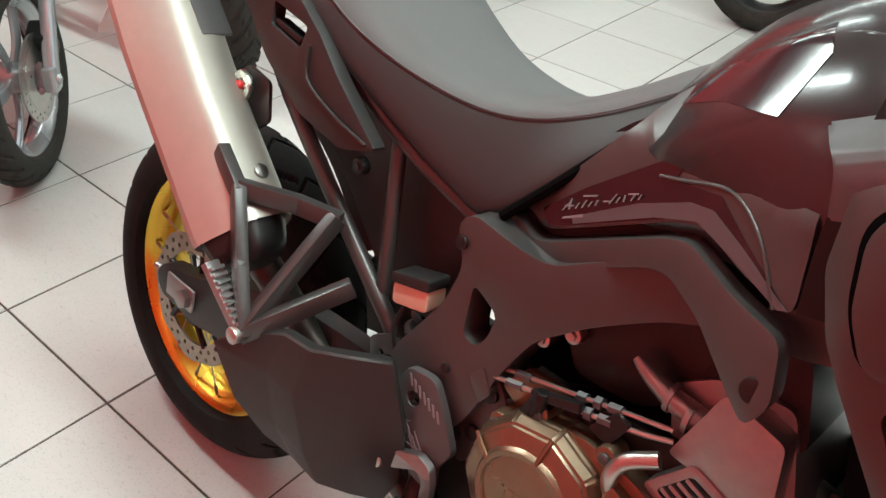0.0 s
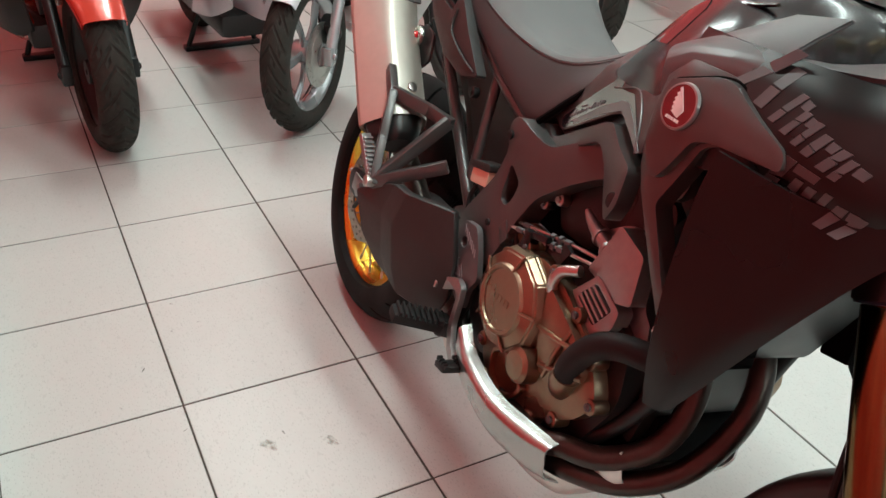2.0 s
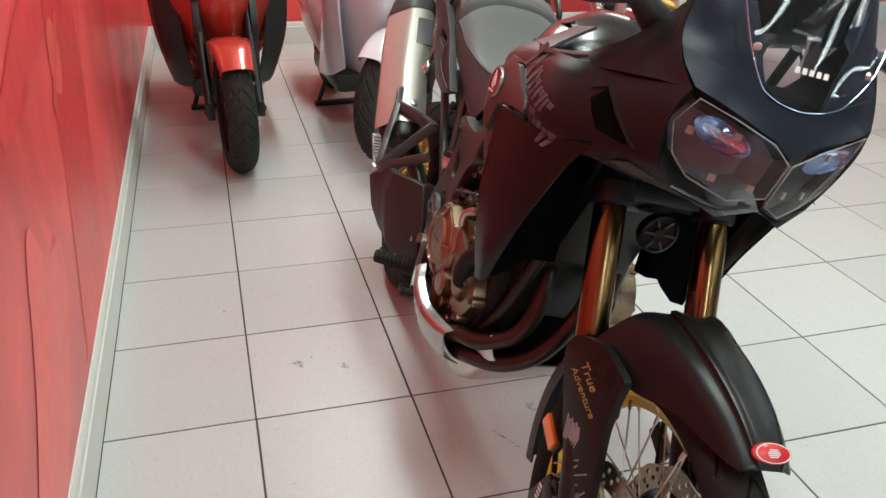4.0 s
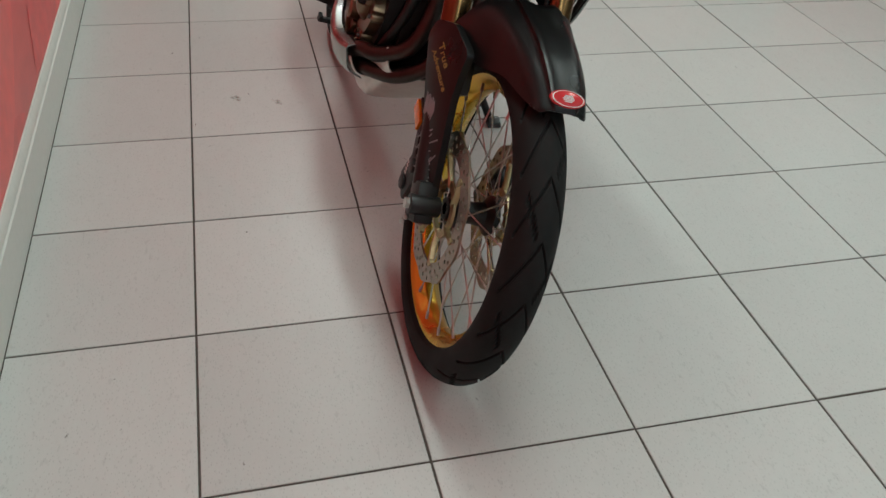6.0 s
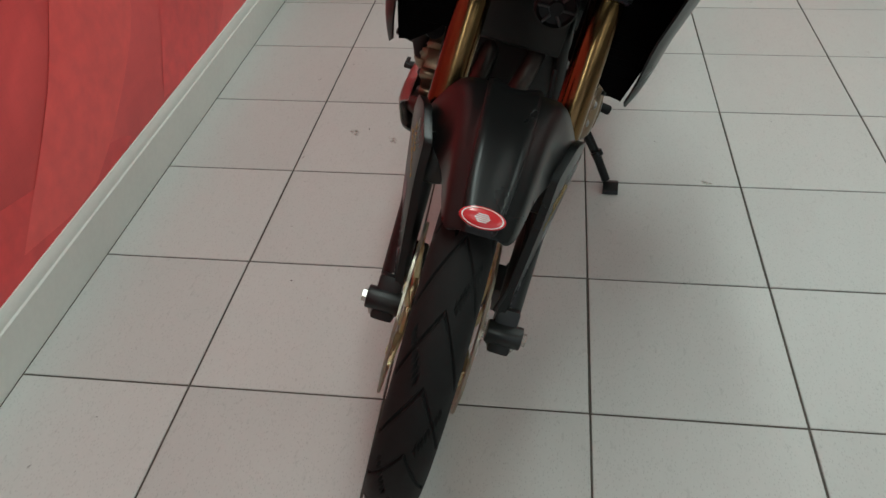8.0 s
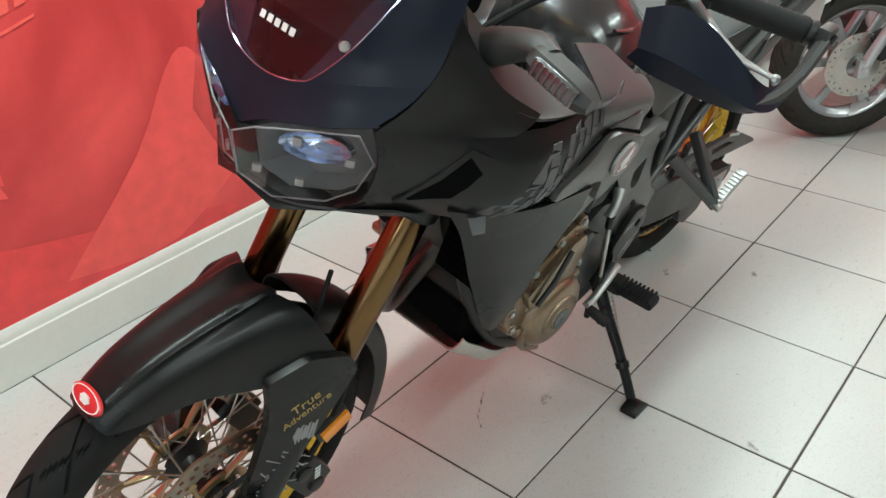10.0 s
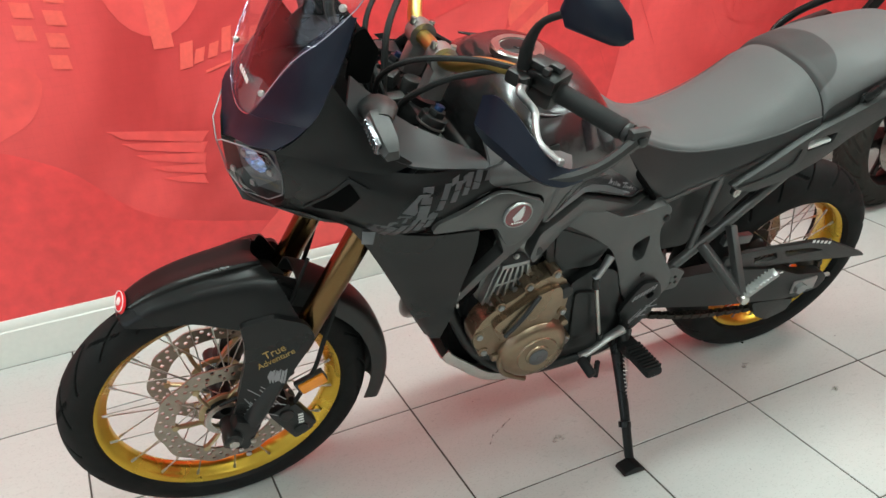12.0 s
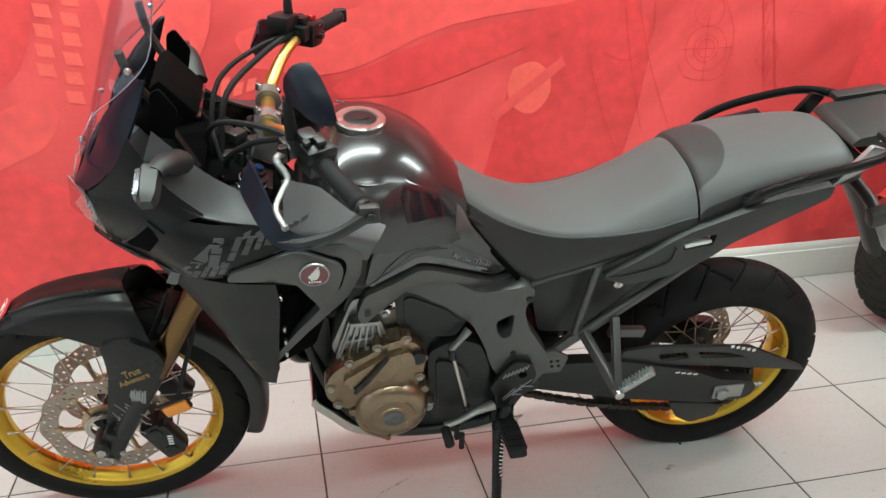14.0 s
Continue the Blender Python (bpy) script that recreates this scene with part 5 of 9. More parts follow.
for s in (1, -1):
    bm = bmesh.new()
    plate(bm, rounded(KNEE, 0.015), knee_y, 0.02, s, bevel=0.006, cuts=2)
    knee = part("side_panel", bm, M_FRAME, bike, "satin black side panel below the tank with a silver stripe")
    bm = bmesh.new()
    plate(bm, rounded(GLOSS_EDGE, 0.004), lambda x, z: knee_y(x, z) + 0.001, 0.006, s, cuts=2)
    part("gloss_decal", bm, M_GLOSS, knee, "glossy dark violet decal")
    bm = bmesh.new()
    tube(bm, [(0.935, s * (knee_y(0.935, 0) + 0.001), 0.86), (0.895, s * (knee_y(0.895, 0) + 0.001), 0.905), (0.852, s * (knee_y(0.852, 0) + 0.001), 0.926), (0.80, s * (knee_y(0.80, 0) + 0.001), 0.912), (0.772, s * (knee_y(0.772, 0) + 0.001), 0.904)], 0.0018, 8, 5)
    part("panel_crease", bm, M_FRAME, knee, "raised edge round the decal")
    bm = bmesh.new()
    plate(bm, rounded(BAND, 0.012), lambda x, z: knee_y(x, z) + 0.009, 0.03, s, bevel=0.007, cuts=1)
    band = part("trim_band", bm, M_FRAME, knee, "grained black trim band")
    bm = bmesh.new()
    plate(bm, STRIPE, lambda x, z: knee_y(x, z) + 0.002, 0.005, s, cuts=2)
    part("side_stripe", bm, M_STRIPE, knee, "silver stripe")
    # small pale script as slanted strokes, rising and falling
    polys = []
    for i, (h, lean) in enumerate(((0.02, 1.0), (0.02, -0.2), (0.012, 0.7), (0.016, 0.6), (0.010, 0.7), (0.010, 0.2), (0.0, 0), (0.021, 0.8), (0.011, 0.5), (0.011, -0.2), (0.014, 0.6), (0.010, 0.6))):
        if h:
            j = i if s > 0 else 11 - i
            x, z, lean = 0.760 - 0.0082 * j, 0.872 - 0.0052 * j, lean * s
            polys.append([(x, z), (x - 0.0016, z - 0.0005), (x - 0.0016 - h * 0.3 * lean, z + h * 0.6), (x - h * 0.3 * lean, z + h * 0.6 + 0.0005)])
    for x, w, dz in ((0.757, 0.012, 0.006), (0.728, 0.01, 0.002), (0.708, 0.018, 0.011), (0.682, 0.012, 0.003)):
        z = 0.872 - 0.63 * (0.760 - x) + dz
        polys.append([(x, z), (x - w, z - 0.5 * w), (x - w, z - 0.5 * w + 0.0015), (x, z + 0.0015)])
    polys.append([(0.70, 0.822), (0.672, 0.806), (0.674, 0.8095), (0.698, 0.8245)])
    drape("panel_print", polys, knee, s, M_SILVERDECAL, knee, "small pale printed script", 0.0026, 0)
    bm = bmesh.new()
    cyl(bm, (0.952, s * (knee_y(0.952, 0.78) + 0.003), 0.795), (0.952, s * (knee_y(0.952, 0.78) + 0.01), 0.795), 0.012, n=18, bevel=0.002)
    part("panel_screw", bm, M_DARK, knee, "black panel screw")

    # big side fairing with the large lettering
    bm = bmesh.new()
    rows = [[(1.452, 0.163, 1.10), (1.38, 0.19, 1.10), (1.26, 0.244, 1.07), (1.13, 0.25, 1.058), (1.03, 0.238, 1.05), (0.94, 0.212, 1.045)],
            [(1.444, 0.172, 1.052), (1.38, 0.204, 1.053), (1.265, 0.268, 1.035), (1.13, 0.268, 1.024), (1.03, 0.252, 1.012), (0.94, 0.222, 1.0)],
            [(1.44, 0.155, 0.986), (1.375, 0.204, 0.99), (1.27, 0.278, 0.98), (1.13, 0.276, 0.97), (1.035, 0.262, 0.955), (0.945, 0.232, 0.94)],
            [(1.452, 0.122, 0.953), (1.37, 0.186, 0.948), (1.275, 0.252, 0.93), (1.14, 0.264, 0.92), (1.045, 0.252, 0.895), (0.955, 0.23, 0.87)]]
    loft(bm, [[V(x, s * y, z) for x, y, z in r] for r in rows], 4, 4, thick=0.005 * s)
    fairing = part("side_fairing", bm, M_SATIN, bike, "satin black side fairing with large grey printed lettering", sharp=50)
    # wing below it
    bm = bmesh.new()
    rows = [[(1.352, 0.222, 0.965), (1.30, 0.25, 0.952), (1.22, 0.28, 0.944), (1.125, 0.297, 0.945)],
            [(1.312, 0.228, 0.90), (1.27, 0.25, 0.89), (1.20, 0.275, 0.885), (1.122, 0.29, 0.885)],
            [(1.26, 0.23, 0.79), (1.235, 0.248, 0.785), (1.19, 0.264, 0.78), (1.132, 0.276, 0.78)],
            [(1.215, 0.232, 0.69), (1.203, 0.24, 0.68), (1.182, 0.25, 0.672), (1.14, 0.256, 0.68)],
            [(1.185, 0.23, 0.626), (1.178, 0.233, 0.62), (1.17, 0.236, 0.613), (1.152, 0.238, 0.609)]]
    loft(bm, [[V(x, s * y, z) for x, y, z in r] for r in rows], 4, 3, thick=0.005 * s)
    wing = part("fairing_wing", bm, M_SATIN, fairing, "satin black lower fairing wing", sharp=50)
    # shroud panel that carries the round badge
    bm = bmesh.new()
    plate(bm, rounded([(1.205, 0.986), (1.10, 1.012), (1.06, 1.016), (0.99, 1.012), (0.955, 0.985), (0.962, 0.92), (0.985, 0.874), (1.016, 0.836), (1.085, 0.748), (1.15, 0.664), (1.152, 0.684), (1.10, 0.76), (1.044, 0.838), (1.064, 0.885), (1.082, 0.931), (1.12, 0.951), (1.21, 0.962)], 0.008),
          lambda x, z: shroud_y(x, z) - 0.012, 0.03, s, bevel=0.008, cuts=2)
    shroud = part("shroud_panel", bm, M_FRAME, fairing, "raised dark panel with a round badge")
    bm = bmesh.new()
    ox = 0.0 if s > 0 else -0.012
    RAISED = [(1.206, 0.976), (1.15, 0.992), (1.092, 1.012), (1.069, 1.01), (1.002, 0.981), (0.995, 0.96), (1.008, 0.908), (1.03, 0.872), (1.05, 0.868), (1.066, 0.895), (1.085, 0.934), (1.114, 0.944), (1.215, 0.955)]
    plate(bm, [(x + ox, z) for x, z in rounded(RAISED, 0.01)], shroud_y, 0.014, s, bevel=0.005, cuts=2)
    part("badge_panel", bm, M_FRAME, shroud, "raised rounded panel under the badge")
    # larger near-black plate, its rim drawn as the shade in the panel gap
    bm = bmesh.new()
    plate(bm, [(1.08 + ox + (x - 1.08) * 1.075 - 0.001, 0.94 + (z - 0.94) * 1.04) for x, z in rounded([q for q in RAISED if q[1] > 0.86], 0.012)], lambda x, z: shroud_y(x, z) - 0.0105, 0.006, s, cuts=2)
    part("panel_gap", bm, M_VOID, shroud, "near-black plate for the shaded gap round the badge panel")
    # near-black sheet added for the shaded hollow between radiator and wing
    bm = bmesh.new()
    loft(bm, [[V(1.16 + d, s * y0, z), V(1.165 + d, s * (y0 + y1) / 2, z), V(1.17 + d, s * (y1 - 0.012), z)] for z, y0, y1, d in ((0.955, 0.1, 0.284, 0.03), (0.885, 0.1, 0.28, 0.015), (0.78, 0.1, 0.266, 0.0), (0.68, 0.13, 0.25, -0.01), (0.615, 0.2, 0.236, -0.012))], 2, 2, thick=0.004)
    part("duct_wall", bm, M_VOID, wing, "added near-black sheet in the shaded hollow of the wing")
    # near-black plate stands for the shaded duct opening behind the wing
    bm = bmesh.new()
    plate(bm, rounded([(1.125, 0.92), (1.135, 0.68), (1.155, 0.66), (1.06, 0.69), (1.025, 0.79), (1.06, 0.84), (1.1, 0.89)], 0.01), lambda x, z: 0.236 - 0.4 * max(0, 1.13 - x), 0.012, s, bevel=0.003)
    part("duct_lip", bm, M_VOID, fairing, "near-black plate for the shaded air duct behind the wing")
    bm = bmesh.new()
    box(bm, (1.13, s * 0.165, 0.765), (0.05, 0.13, 0.2), Matrix.Rotation(radians(-12), 4, "Y"), 0.006)
    part("radiator", bm, M_VOID, bike, "black side radiator with fins")
    bm = bmesh.new()
    for i in range(14):
        box(bm, (1.1575 - 0.0028 * (i - 6.5) * 0.9, s * 0.165, 0.765 + 0.0135 * (i - 6.5)), (0.003, 0.12, 0.002), Matrix.Rotation(radians(-12), 4, "Y"))
    part("radiator_fin", bm, M_VOID, bike)
    bm = bmesh.new()
    for bz in (0.70, 0.735, 0.77, 0.86):
        box(bm, (1.122, s * 0.242, bz), (0.006, 0.012, 0.012), None, 0.002)
    part("duct_clip", bm, M_STEEL, fairing, "bright clips in the duct")
    # badge
    bc = (1.051 if s > 0 else 1.034, s * 0.2905, 0.962)
    bm = bmesh.new()
    lathe(bm, [(0.0005, s * 0.006), (0.0255, s * 0.006), (0.0275, s * 0.0035), (0.028, 0), (0.0005, 0)], bc, 40)
    bd = part("badge", bm, M_MAROON, fairing, "round dark red badge with a silver ring and wing bars")
    bm = bmesh.new()
    lathe(bm, [(0.026, s * 0.0065), (0.0282, s * 0.006), (0.0292, s * 0.002), (0.0282, 0.0), (0.0255, s * 0.001)], bc, 48, closed=True)
    part("badge_ring", bm, M_ALU, fairing, "silver badge ring")
    bm = bmesh.new()
    for i in range(6):
        a, l = radians(52 - 7 * i), 0.031 - 0.0034 * i
        start = V(bc[0] + 0.0105 - 0.0006 * i, bc[1] + s * 0.0066, bc[2] - 0.004 - 0.0015 * i)
        box(bm, start + V(-math.cos(a), 0, math.sin(a)) * l / 2, (l, 0.0012, 0.0034), Matrix.Rotation(a, 4, "Y"))
    for i in range(5):
        box(bm, (bc[0] + 0.0104 - 0.005 * i, bc[1] + s * 0.0066, bc[2] - 0.0165), (0.0034, 0.001, 0.0036))
    part("badge_emblem", bm, M_WHITE, fairing, "white wing bars on the badge")
    # large lettering stands as plain cracked slanted bars
    rg = random.Random(11)
    polys = []

    def bar(x, z, h, w, lean, e, cap):
        """One slanted bar from its foot at x, z, cracked across once, with a short flag at its head."""
        c = rg.uniform(0.35, 0.65)
        for a0, a1 in ((0.0, c - 0.025), (c + 0.025, 1.0)):
            k = rg.uniform(-0.05, 0.05)
            q0, q1 = x + e * lean * h * a0, x + e * lean * h * a1
            polys.append([(q0, z + h * (a0 + k * (a0 > 0))), (q0 + e * w, z + h * (a0 - k * (a0 > 0)) + 0.3 * w * sl * e), (q1 + e * w, z + h * (a1 - k * (a1 < 1)) + 0.3 * w * sl * e), (q1, z + h * (a1 + k * (a1 < 1)))])
        if cap:
            q, zt = x + e * (lean * h + w + 0.002), z + h + (w + 0.002) * sl
            polys.append([(q, zt), (q + e * cap, zt + cap * sl), (q + e * (cap - 0.004), zt + cap * sl - 0.009), (q - e * 0.003, zt - 0.01)])

    def row(x, z, e, glyphs, k=1.0):
        for h, w, lean, cap, step in glyphs:
            bar(x, z, h * k, w * k, lean, e, cap * k)
            step *= k
            x += e * step
            z += sl * step

    WORD_A = ((0.064, 0.021, 1.0, 0.0, 0.056), (0.056, 0.019, 0.3, 0.0, 0.036), (0.042, 0.012, 0.5, 0.014, 0.026), (0.033, 0.012, 0.5, 0.01, 0.024), (0.034, 0.010, 0.5, 0.0, 0.019), (0.03, 0.013, 0.5, 0.012, 0.027), (0.03, 0.013, 0.6, 0.0, 0.018), (0.028, 0.011, 0.5, 0.014, 0.02))
    WORD_B = ((0.044, 0.019, 0.5, 0.03, 0.031), (0.03, 0.011, 0.5, 0.0, 0.017), (0.03, 0.011, 0.5, 0.0, 0.018), (0.034, 0.009, 0.5, 0.0, 0.017), (0.029, 0.011, 0.5, 0.009, 0.018), (0.028, 0.012, 0.5, 0.0, 0.018))
    sl = 0.33 if s > 0 else -0.2
    row(1.300 if s > 0 else 1.062, 0.972 if s > 0 else 1.012, -s, WORD_A, 1.0 if s > 0 else 0.9)
    sl = 0.36 if s > 0 else -0.06
    row(1.330 if s > 0 else 1.17, 0.934 if s > 0 else 0.93, -s, WORD_B)
    drape("large_print", polys, fairing, s, M_DECAL, fairing, "large broken grey lettering strokes", 0.0014, 0)
    # intake slot beside the headlight: a flat black patch for its shaded depth
    drape("intake_slot", [[(1.405, 0.995), (1.345, 1.055), (1.33, 1.03), (1.355, 0.99), (1.395, 0.984)]], fairing, s, M_VOID, fairing, "flat black patch for the shaded intake slot", 0.002)
    drape("slot_edge", [[(1.412, 0.985), (1.345, 1.066), (1.317, 1.05), (1.322, 1.044), (1.345, 1.057), (1.404, 0.99)]], fairing, s, M_SATIN, fairing, "raised slot edge", 0.006)

# nose cowl: a low beak between the headlights, and a tall flank each side of the screen
bm = bmesh.new()
NOSE = [[(1.508, 0, 1.04), (1.502, 0.035, 1.062), (1.485, 0.115, 1.09), (1.452, 0.162, 1.103)],
        [(1.495, 0, 1.07), (1.488, 0.04, 1.085), (1.463, 0.118, 1.112), (1.422, 0.176, 1.128)],
        [(1.478, 0, 1.105), (1.472, 0.045, 1.112), (1.449, 0.118, 1.136), (1.402, 0.182, 1.15)]]
rows = [[V(x, -y, z) for x, y, z in reversed(r[1:])] + [V(x, y, z) for x, y, z in r] for r in NOSE]
loft(bm, rows, 4, 3, thick=0.005)
nose = part("nose_cowl", bm, M_NAVY, bike, "blue-black nose cowl below the screen", sharp=45)
for s in (1, -1):
    bm = bmesh.new()
    rows = [[(1.468, 0.048, 1.108), (1.455, 0.092, 1.122), (1.432, 0.143, 1.137), (1.402, 0.181, 1.148)],
            [(1.442, 0.066, 1.152), (1.43, 0.1, 1.158), (1.41, 0.142, 1.166), (1.378, 0.182, 1.175)],
            [(1.416, 0.088, 1.21), (1.404, 0.115, 1.213), (1.385, 0.147, 1.216), (1.355, 0.171, 1.22)],
            [(1.373, 0.112, 1.268), (1.365, 0.13, 1.268), (1.349, 0.149, 1.268), (1.332, 0.161, 1.268)],
            [(1.325, 0.138, 1.316), (1.322, 0.142, 1.317), (1.318, 0.147, 1.318), (1.313, 0.15, 1.318)]]
    loft(bm, [[V(x, s * y, z) for x, y, z in r] for r in rows], 4, 3, thick=0.006)
    part("nose_flank", bm, M_NAVY, nose, "tall blue-black flank beside the screen", sharp=35)
for s in (1, -1):
    # fairing corner that joins the flank to the side fairing
    bm = bmesh.new()
    rows = [[(1.452, 0.164, 1.098), (1.42, 0.179, 1.128), (1.385, 0.184, 1.17), (1.358, 0.174, 1.218)],
            [(1.41, 0.19, 1.095), (1.375, 0.202, 1.112), (1.345, 0.206, 1.138), (1.33, 0.192, 1.172)],
            [(1.355, 0.222, 1.085), (1.33, 0.226, 1.095), (1.312, 0.224, 1.108), (1.298, 0.214, 1.128)],
            [(1.29, 0.243, 1.072), (1.272, 0.245, 1.076), (1.256, 0.244, 1.08), (1.24, 0.24, 1.085)]]
    loft(bm, [[V(x, s * y, z) for x, y, z in r] for r in rows], 3, 3, thick=0.004)
    part("fairing_corner", bm, M_SATIN, nose, "satin black upper fairing corner", sharp=45)
    # dark inner panel that carries the indicator
    bm = bmesh.new()
    rows = [[(1.32, 0.145, 1.215), (1.282, 0.155, 1.175), (1.22, 0.165, 1.115), (1.10, 0.195, 1.05)],
            [(1.338, 0.183, 1.172), (1.298, 0.205, 1.13), (1.24, 0.23, 1.085), (1.10, 0.238, 1.058)],
            [(1.345, 0.19, 1.165), (1.305, 0.218, 1.118), (1.24, 0.244, 1.08), (1.10, 0.255, 1.052)]]
    loft(bm, [[V(x, s * y, z) for x, y, z in r] for r in rows], 3, 4, thick=0.005)
    inner = part("inner_cowl_panel", bm, M_PANEL, bike, "dark grey panel behind the nose", sharp=45)
    bm = bmesh.new()
    tube(bm, [(1.285, s * 0.17, 1.16), (1.292, s * 0.225, 1.192), (1.306, s * 0.262, 1.196)], [0.034, 0.024, 0.017], 14, 4, 0.75)
    part("indicator_stalk", bm, M_PLASTIC, inner, "black indicator stalk")
    bm = bmesh.new()
    rot = Matrix.Rotation(radians(s * -13), 4, "X")
    loft(bm, [[V(1.313 + a * k, s * yy, 1.196 - 0.24 * (yy - 0.25) + b * k) for a, b in ((-0.019, -0.012), (0.012, -0.015), (0.02, 0.0), (0.01, 0.014), (-0.016, 0.013), (-0.019, -0.012))] for yy, k in ((0.245, 0.75), (0.256, 1.0), (0.31, 0.95), (0.332, 0.6))], 3, 1, cap=True)
    ind = part("indicator", bm, M_PLASTIC, bike, "slim front indicator with a clear ribbed lens", sharp=40)
    bm = bmesh.new()
    box(bm, (1.329, s * 0.287, 1.189), (0.008, 0.064, 0.022), rot, 0.003)
    lens = part("indicator_lens", bm, M_FROST, ind, "clear ribbed indicator lens")
    bm = bmesh.new()
    for i in range(7):
        box(bm, (1.333, s * (0.262 + 0.0085 * i), 1.195 - 0.002 * i), (0.003, 0.0035, 0.02), rot)
    part("lens_rib", bm, M_FROST, lens)

# twin headlights: bowl, reflectors, projector and clear lens
HL = [(0.003, 1.035, 1.522), (0.04, 1.06, 1.518), (0.10, 1.078, 1.49), (0.152, 1.09, 1.462), (0.163, 1.046, 1.441), (0.14, 0.988, 1.438), (0.11, 0.96, 1.457), (0.05, 0.945, 1.492), (0.003, 0.965, 1.51)]
for s in (1, -1):
    mid = V(1.482, s * 0.085, 1.012)
    bm = bmesh.new()
    outer = [V(x, s * y, z + (0.012 if s < 0 and z < 1.0 else 0)) for y, z, x in HL]
    back = [mid + (p - mid) * 0.93 + V(-0.028, 0, 0) for p in outer]
    deep = [mid + (p - mid) * 0.74 + V(-0.062, 0, 0) for p in outer]
    a, b = [bm.verts.new(p) for p in back], [bm.verts.new(p) for p in deep]
    for i in range(len(a)):
        bm.faces.new((a[i], a[(i + 1) % len(a)], b[(i + 1) % len(a)], b[i]))
    bm.faces.new(b)
    head = part("headlight", bm, M_LAMP, bike, "dark headlight housing behind a clear lens", sharp=30)
    bm = bmesh.new()
    # a wide reflector under the upper edge, cut into upright facets, with a small projector in it
    c1 = V(1.458, s * 0.098, 1.046)
    lathe(bm, [(0.034, 0.018), (0.032, 0.008), (0.024, -0.004), (0.012, -0.012), (0.0005, -0.014)], V(0, 0, 0), 22, axis="X")
    for v in bm.verts:
        v.co = c1 + V(v.co.x, v.co.y * 1.45, v.co.z * 0.62 + s * v.co.y * 0.38) + V(-s * v.co.y * 0.35, 0, 0)
    part("reflector", bm, M_REFLECTOR, head, "shiny faceted lamp reflector", sharp=8)
    bm = bmesh.new()
    lathe(bm, [(0.0005, 0.02), (0.009, 0.017), (0.014, 0.01), (0.016, 0.002)], c1 + V(-0.004, s * 0.008, 0.002), 28, axis="X")
    part("projector", bm, M_LENS, head, "round projector lens")
    bm = bmesh.new()
    for (py, pz, px) in ((0.083, 0.984, 1.484), (0.141, 1.042, 1.464), (0.083, 1.053, 1.495), (0.03, 0.985, 1.508)):
        box(bm, (px - 0.006, s * py, pz), (0.004, 0.011, 0.011), Matrix.Rotation(radians(s * 30), 4, "Z"))
    part("lens_tab", bm, M_ALU, head, "pale square tabs inside the lens")
    bm = bmesh.new()
    top = bm.verts.new(mid + V(0.034, 0, 0.004))
    ringv = [bm.verts.new(p + V(0.002, 0, 0)) for p in outer]
    inn = [bm.verts.new(p * 0.45 + (mid + V(0.036, 0, 0)) * 0.55) for p in outer]
    for i in range(len(ringv)):
        j = (i + 1) % len(ringv)
        bm.faces.new((ringv[i], ringv[j], inn[j], inn[i]))
        bm.faces.new((inn[i], inn[j], top))
    part("lens", bm, M_LENS, head, "clear faceted headlight shield", sharp=25)
    # pale opaque tube stands for light caught along the clear shield's edge
    bm = bmesh.new()
    loopv = outer + outer[:1]
    tube(bm, [tuple(p) for p in loopv], 0.0013, 6, 1)
    part("lens_rim", bm, M_SILVERDECAL, head, "pale line for the light caught by the shield edge")
    # black surround that joins the lamp to the nose, fairing and chin
    bm = bmesh.new()
    edge = [(0.0, 1.042, 1.513), (0.035, 1.064, 1.506), (0.105, 1.085, 1.482), (0.163, 1.101, 1.451), (0.173, 1.045, 1.438), (0.156, 0.975, 1.434), (0.122, 0.948, 1.452), (0.058, 0.93, 1.495), (0.0, 0.955, 1.508)]
    e1 = [bm.verts.new(p + V(0.001, 0, 0)) for p in back]
    e2 = [bm.verts.new(V(x, s * y, z)) for y, z, x in edge]
    for i in range(9):
        bm.faces.new((e1[i], e1[(i + 1) % 9], e2[(i + 1) % 9], e2[i]))
    part("lamp_surround", bm, M_SATIN, head, "satin black lamp surround", sharp=40)
# chin under the headlights
bm = bmesh.new()
CHIN = [[(1.498, 0, 0.962), (1.488, 0.055, 0.945), (1.45, 0.122, 0.953), (1.40, 0.178, 0.962)],
        [(1.46, 0, 0.955), (1.44, 0.06, 0.935), (1.405, 0.15, 0.944), (1.375, 0.192, 0.953)],
        [(1.40, 0, 0.95), (1.38, 0.06, 0.93), (1.34, 0.15, 0.93), (1.31, 0.2, 0.938)]]
loft(bm, [[V(x, -y, z) for x, y, z in reversed(r[1:])] + [V(x, y, z) for x, y, z in r] for r in CHIN], 3, 3, thick=0.004)
part("chin_panel", bm, M_PLASTIC, bike, "black chin panel below the headlights", sharp=45)

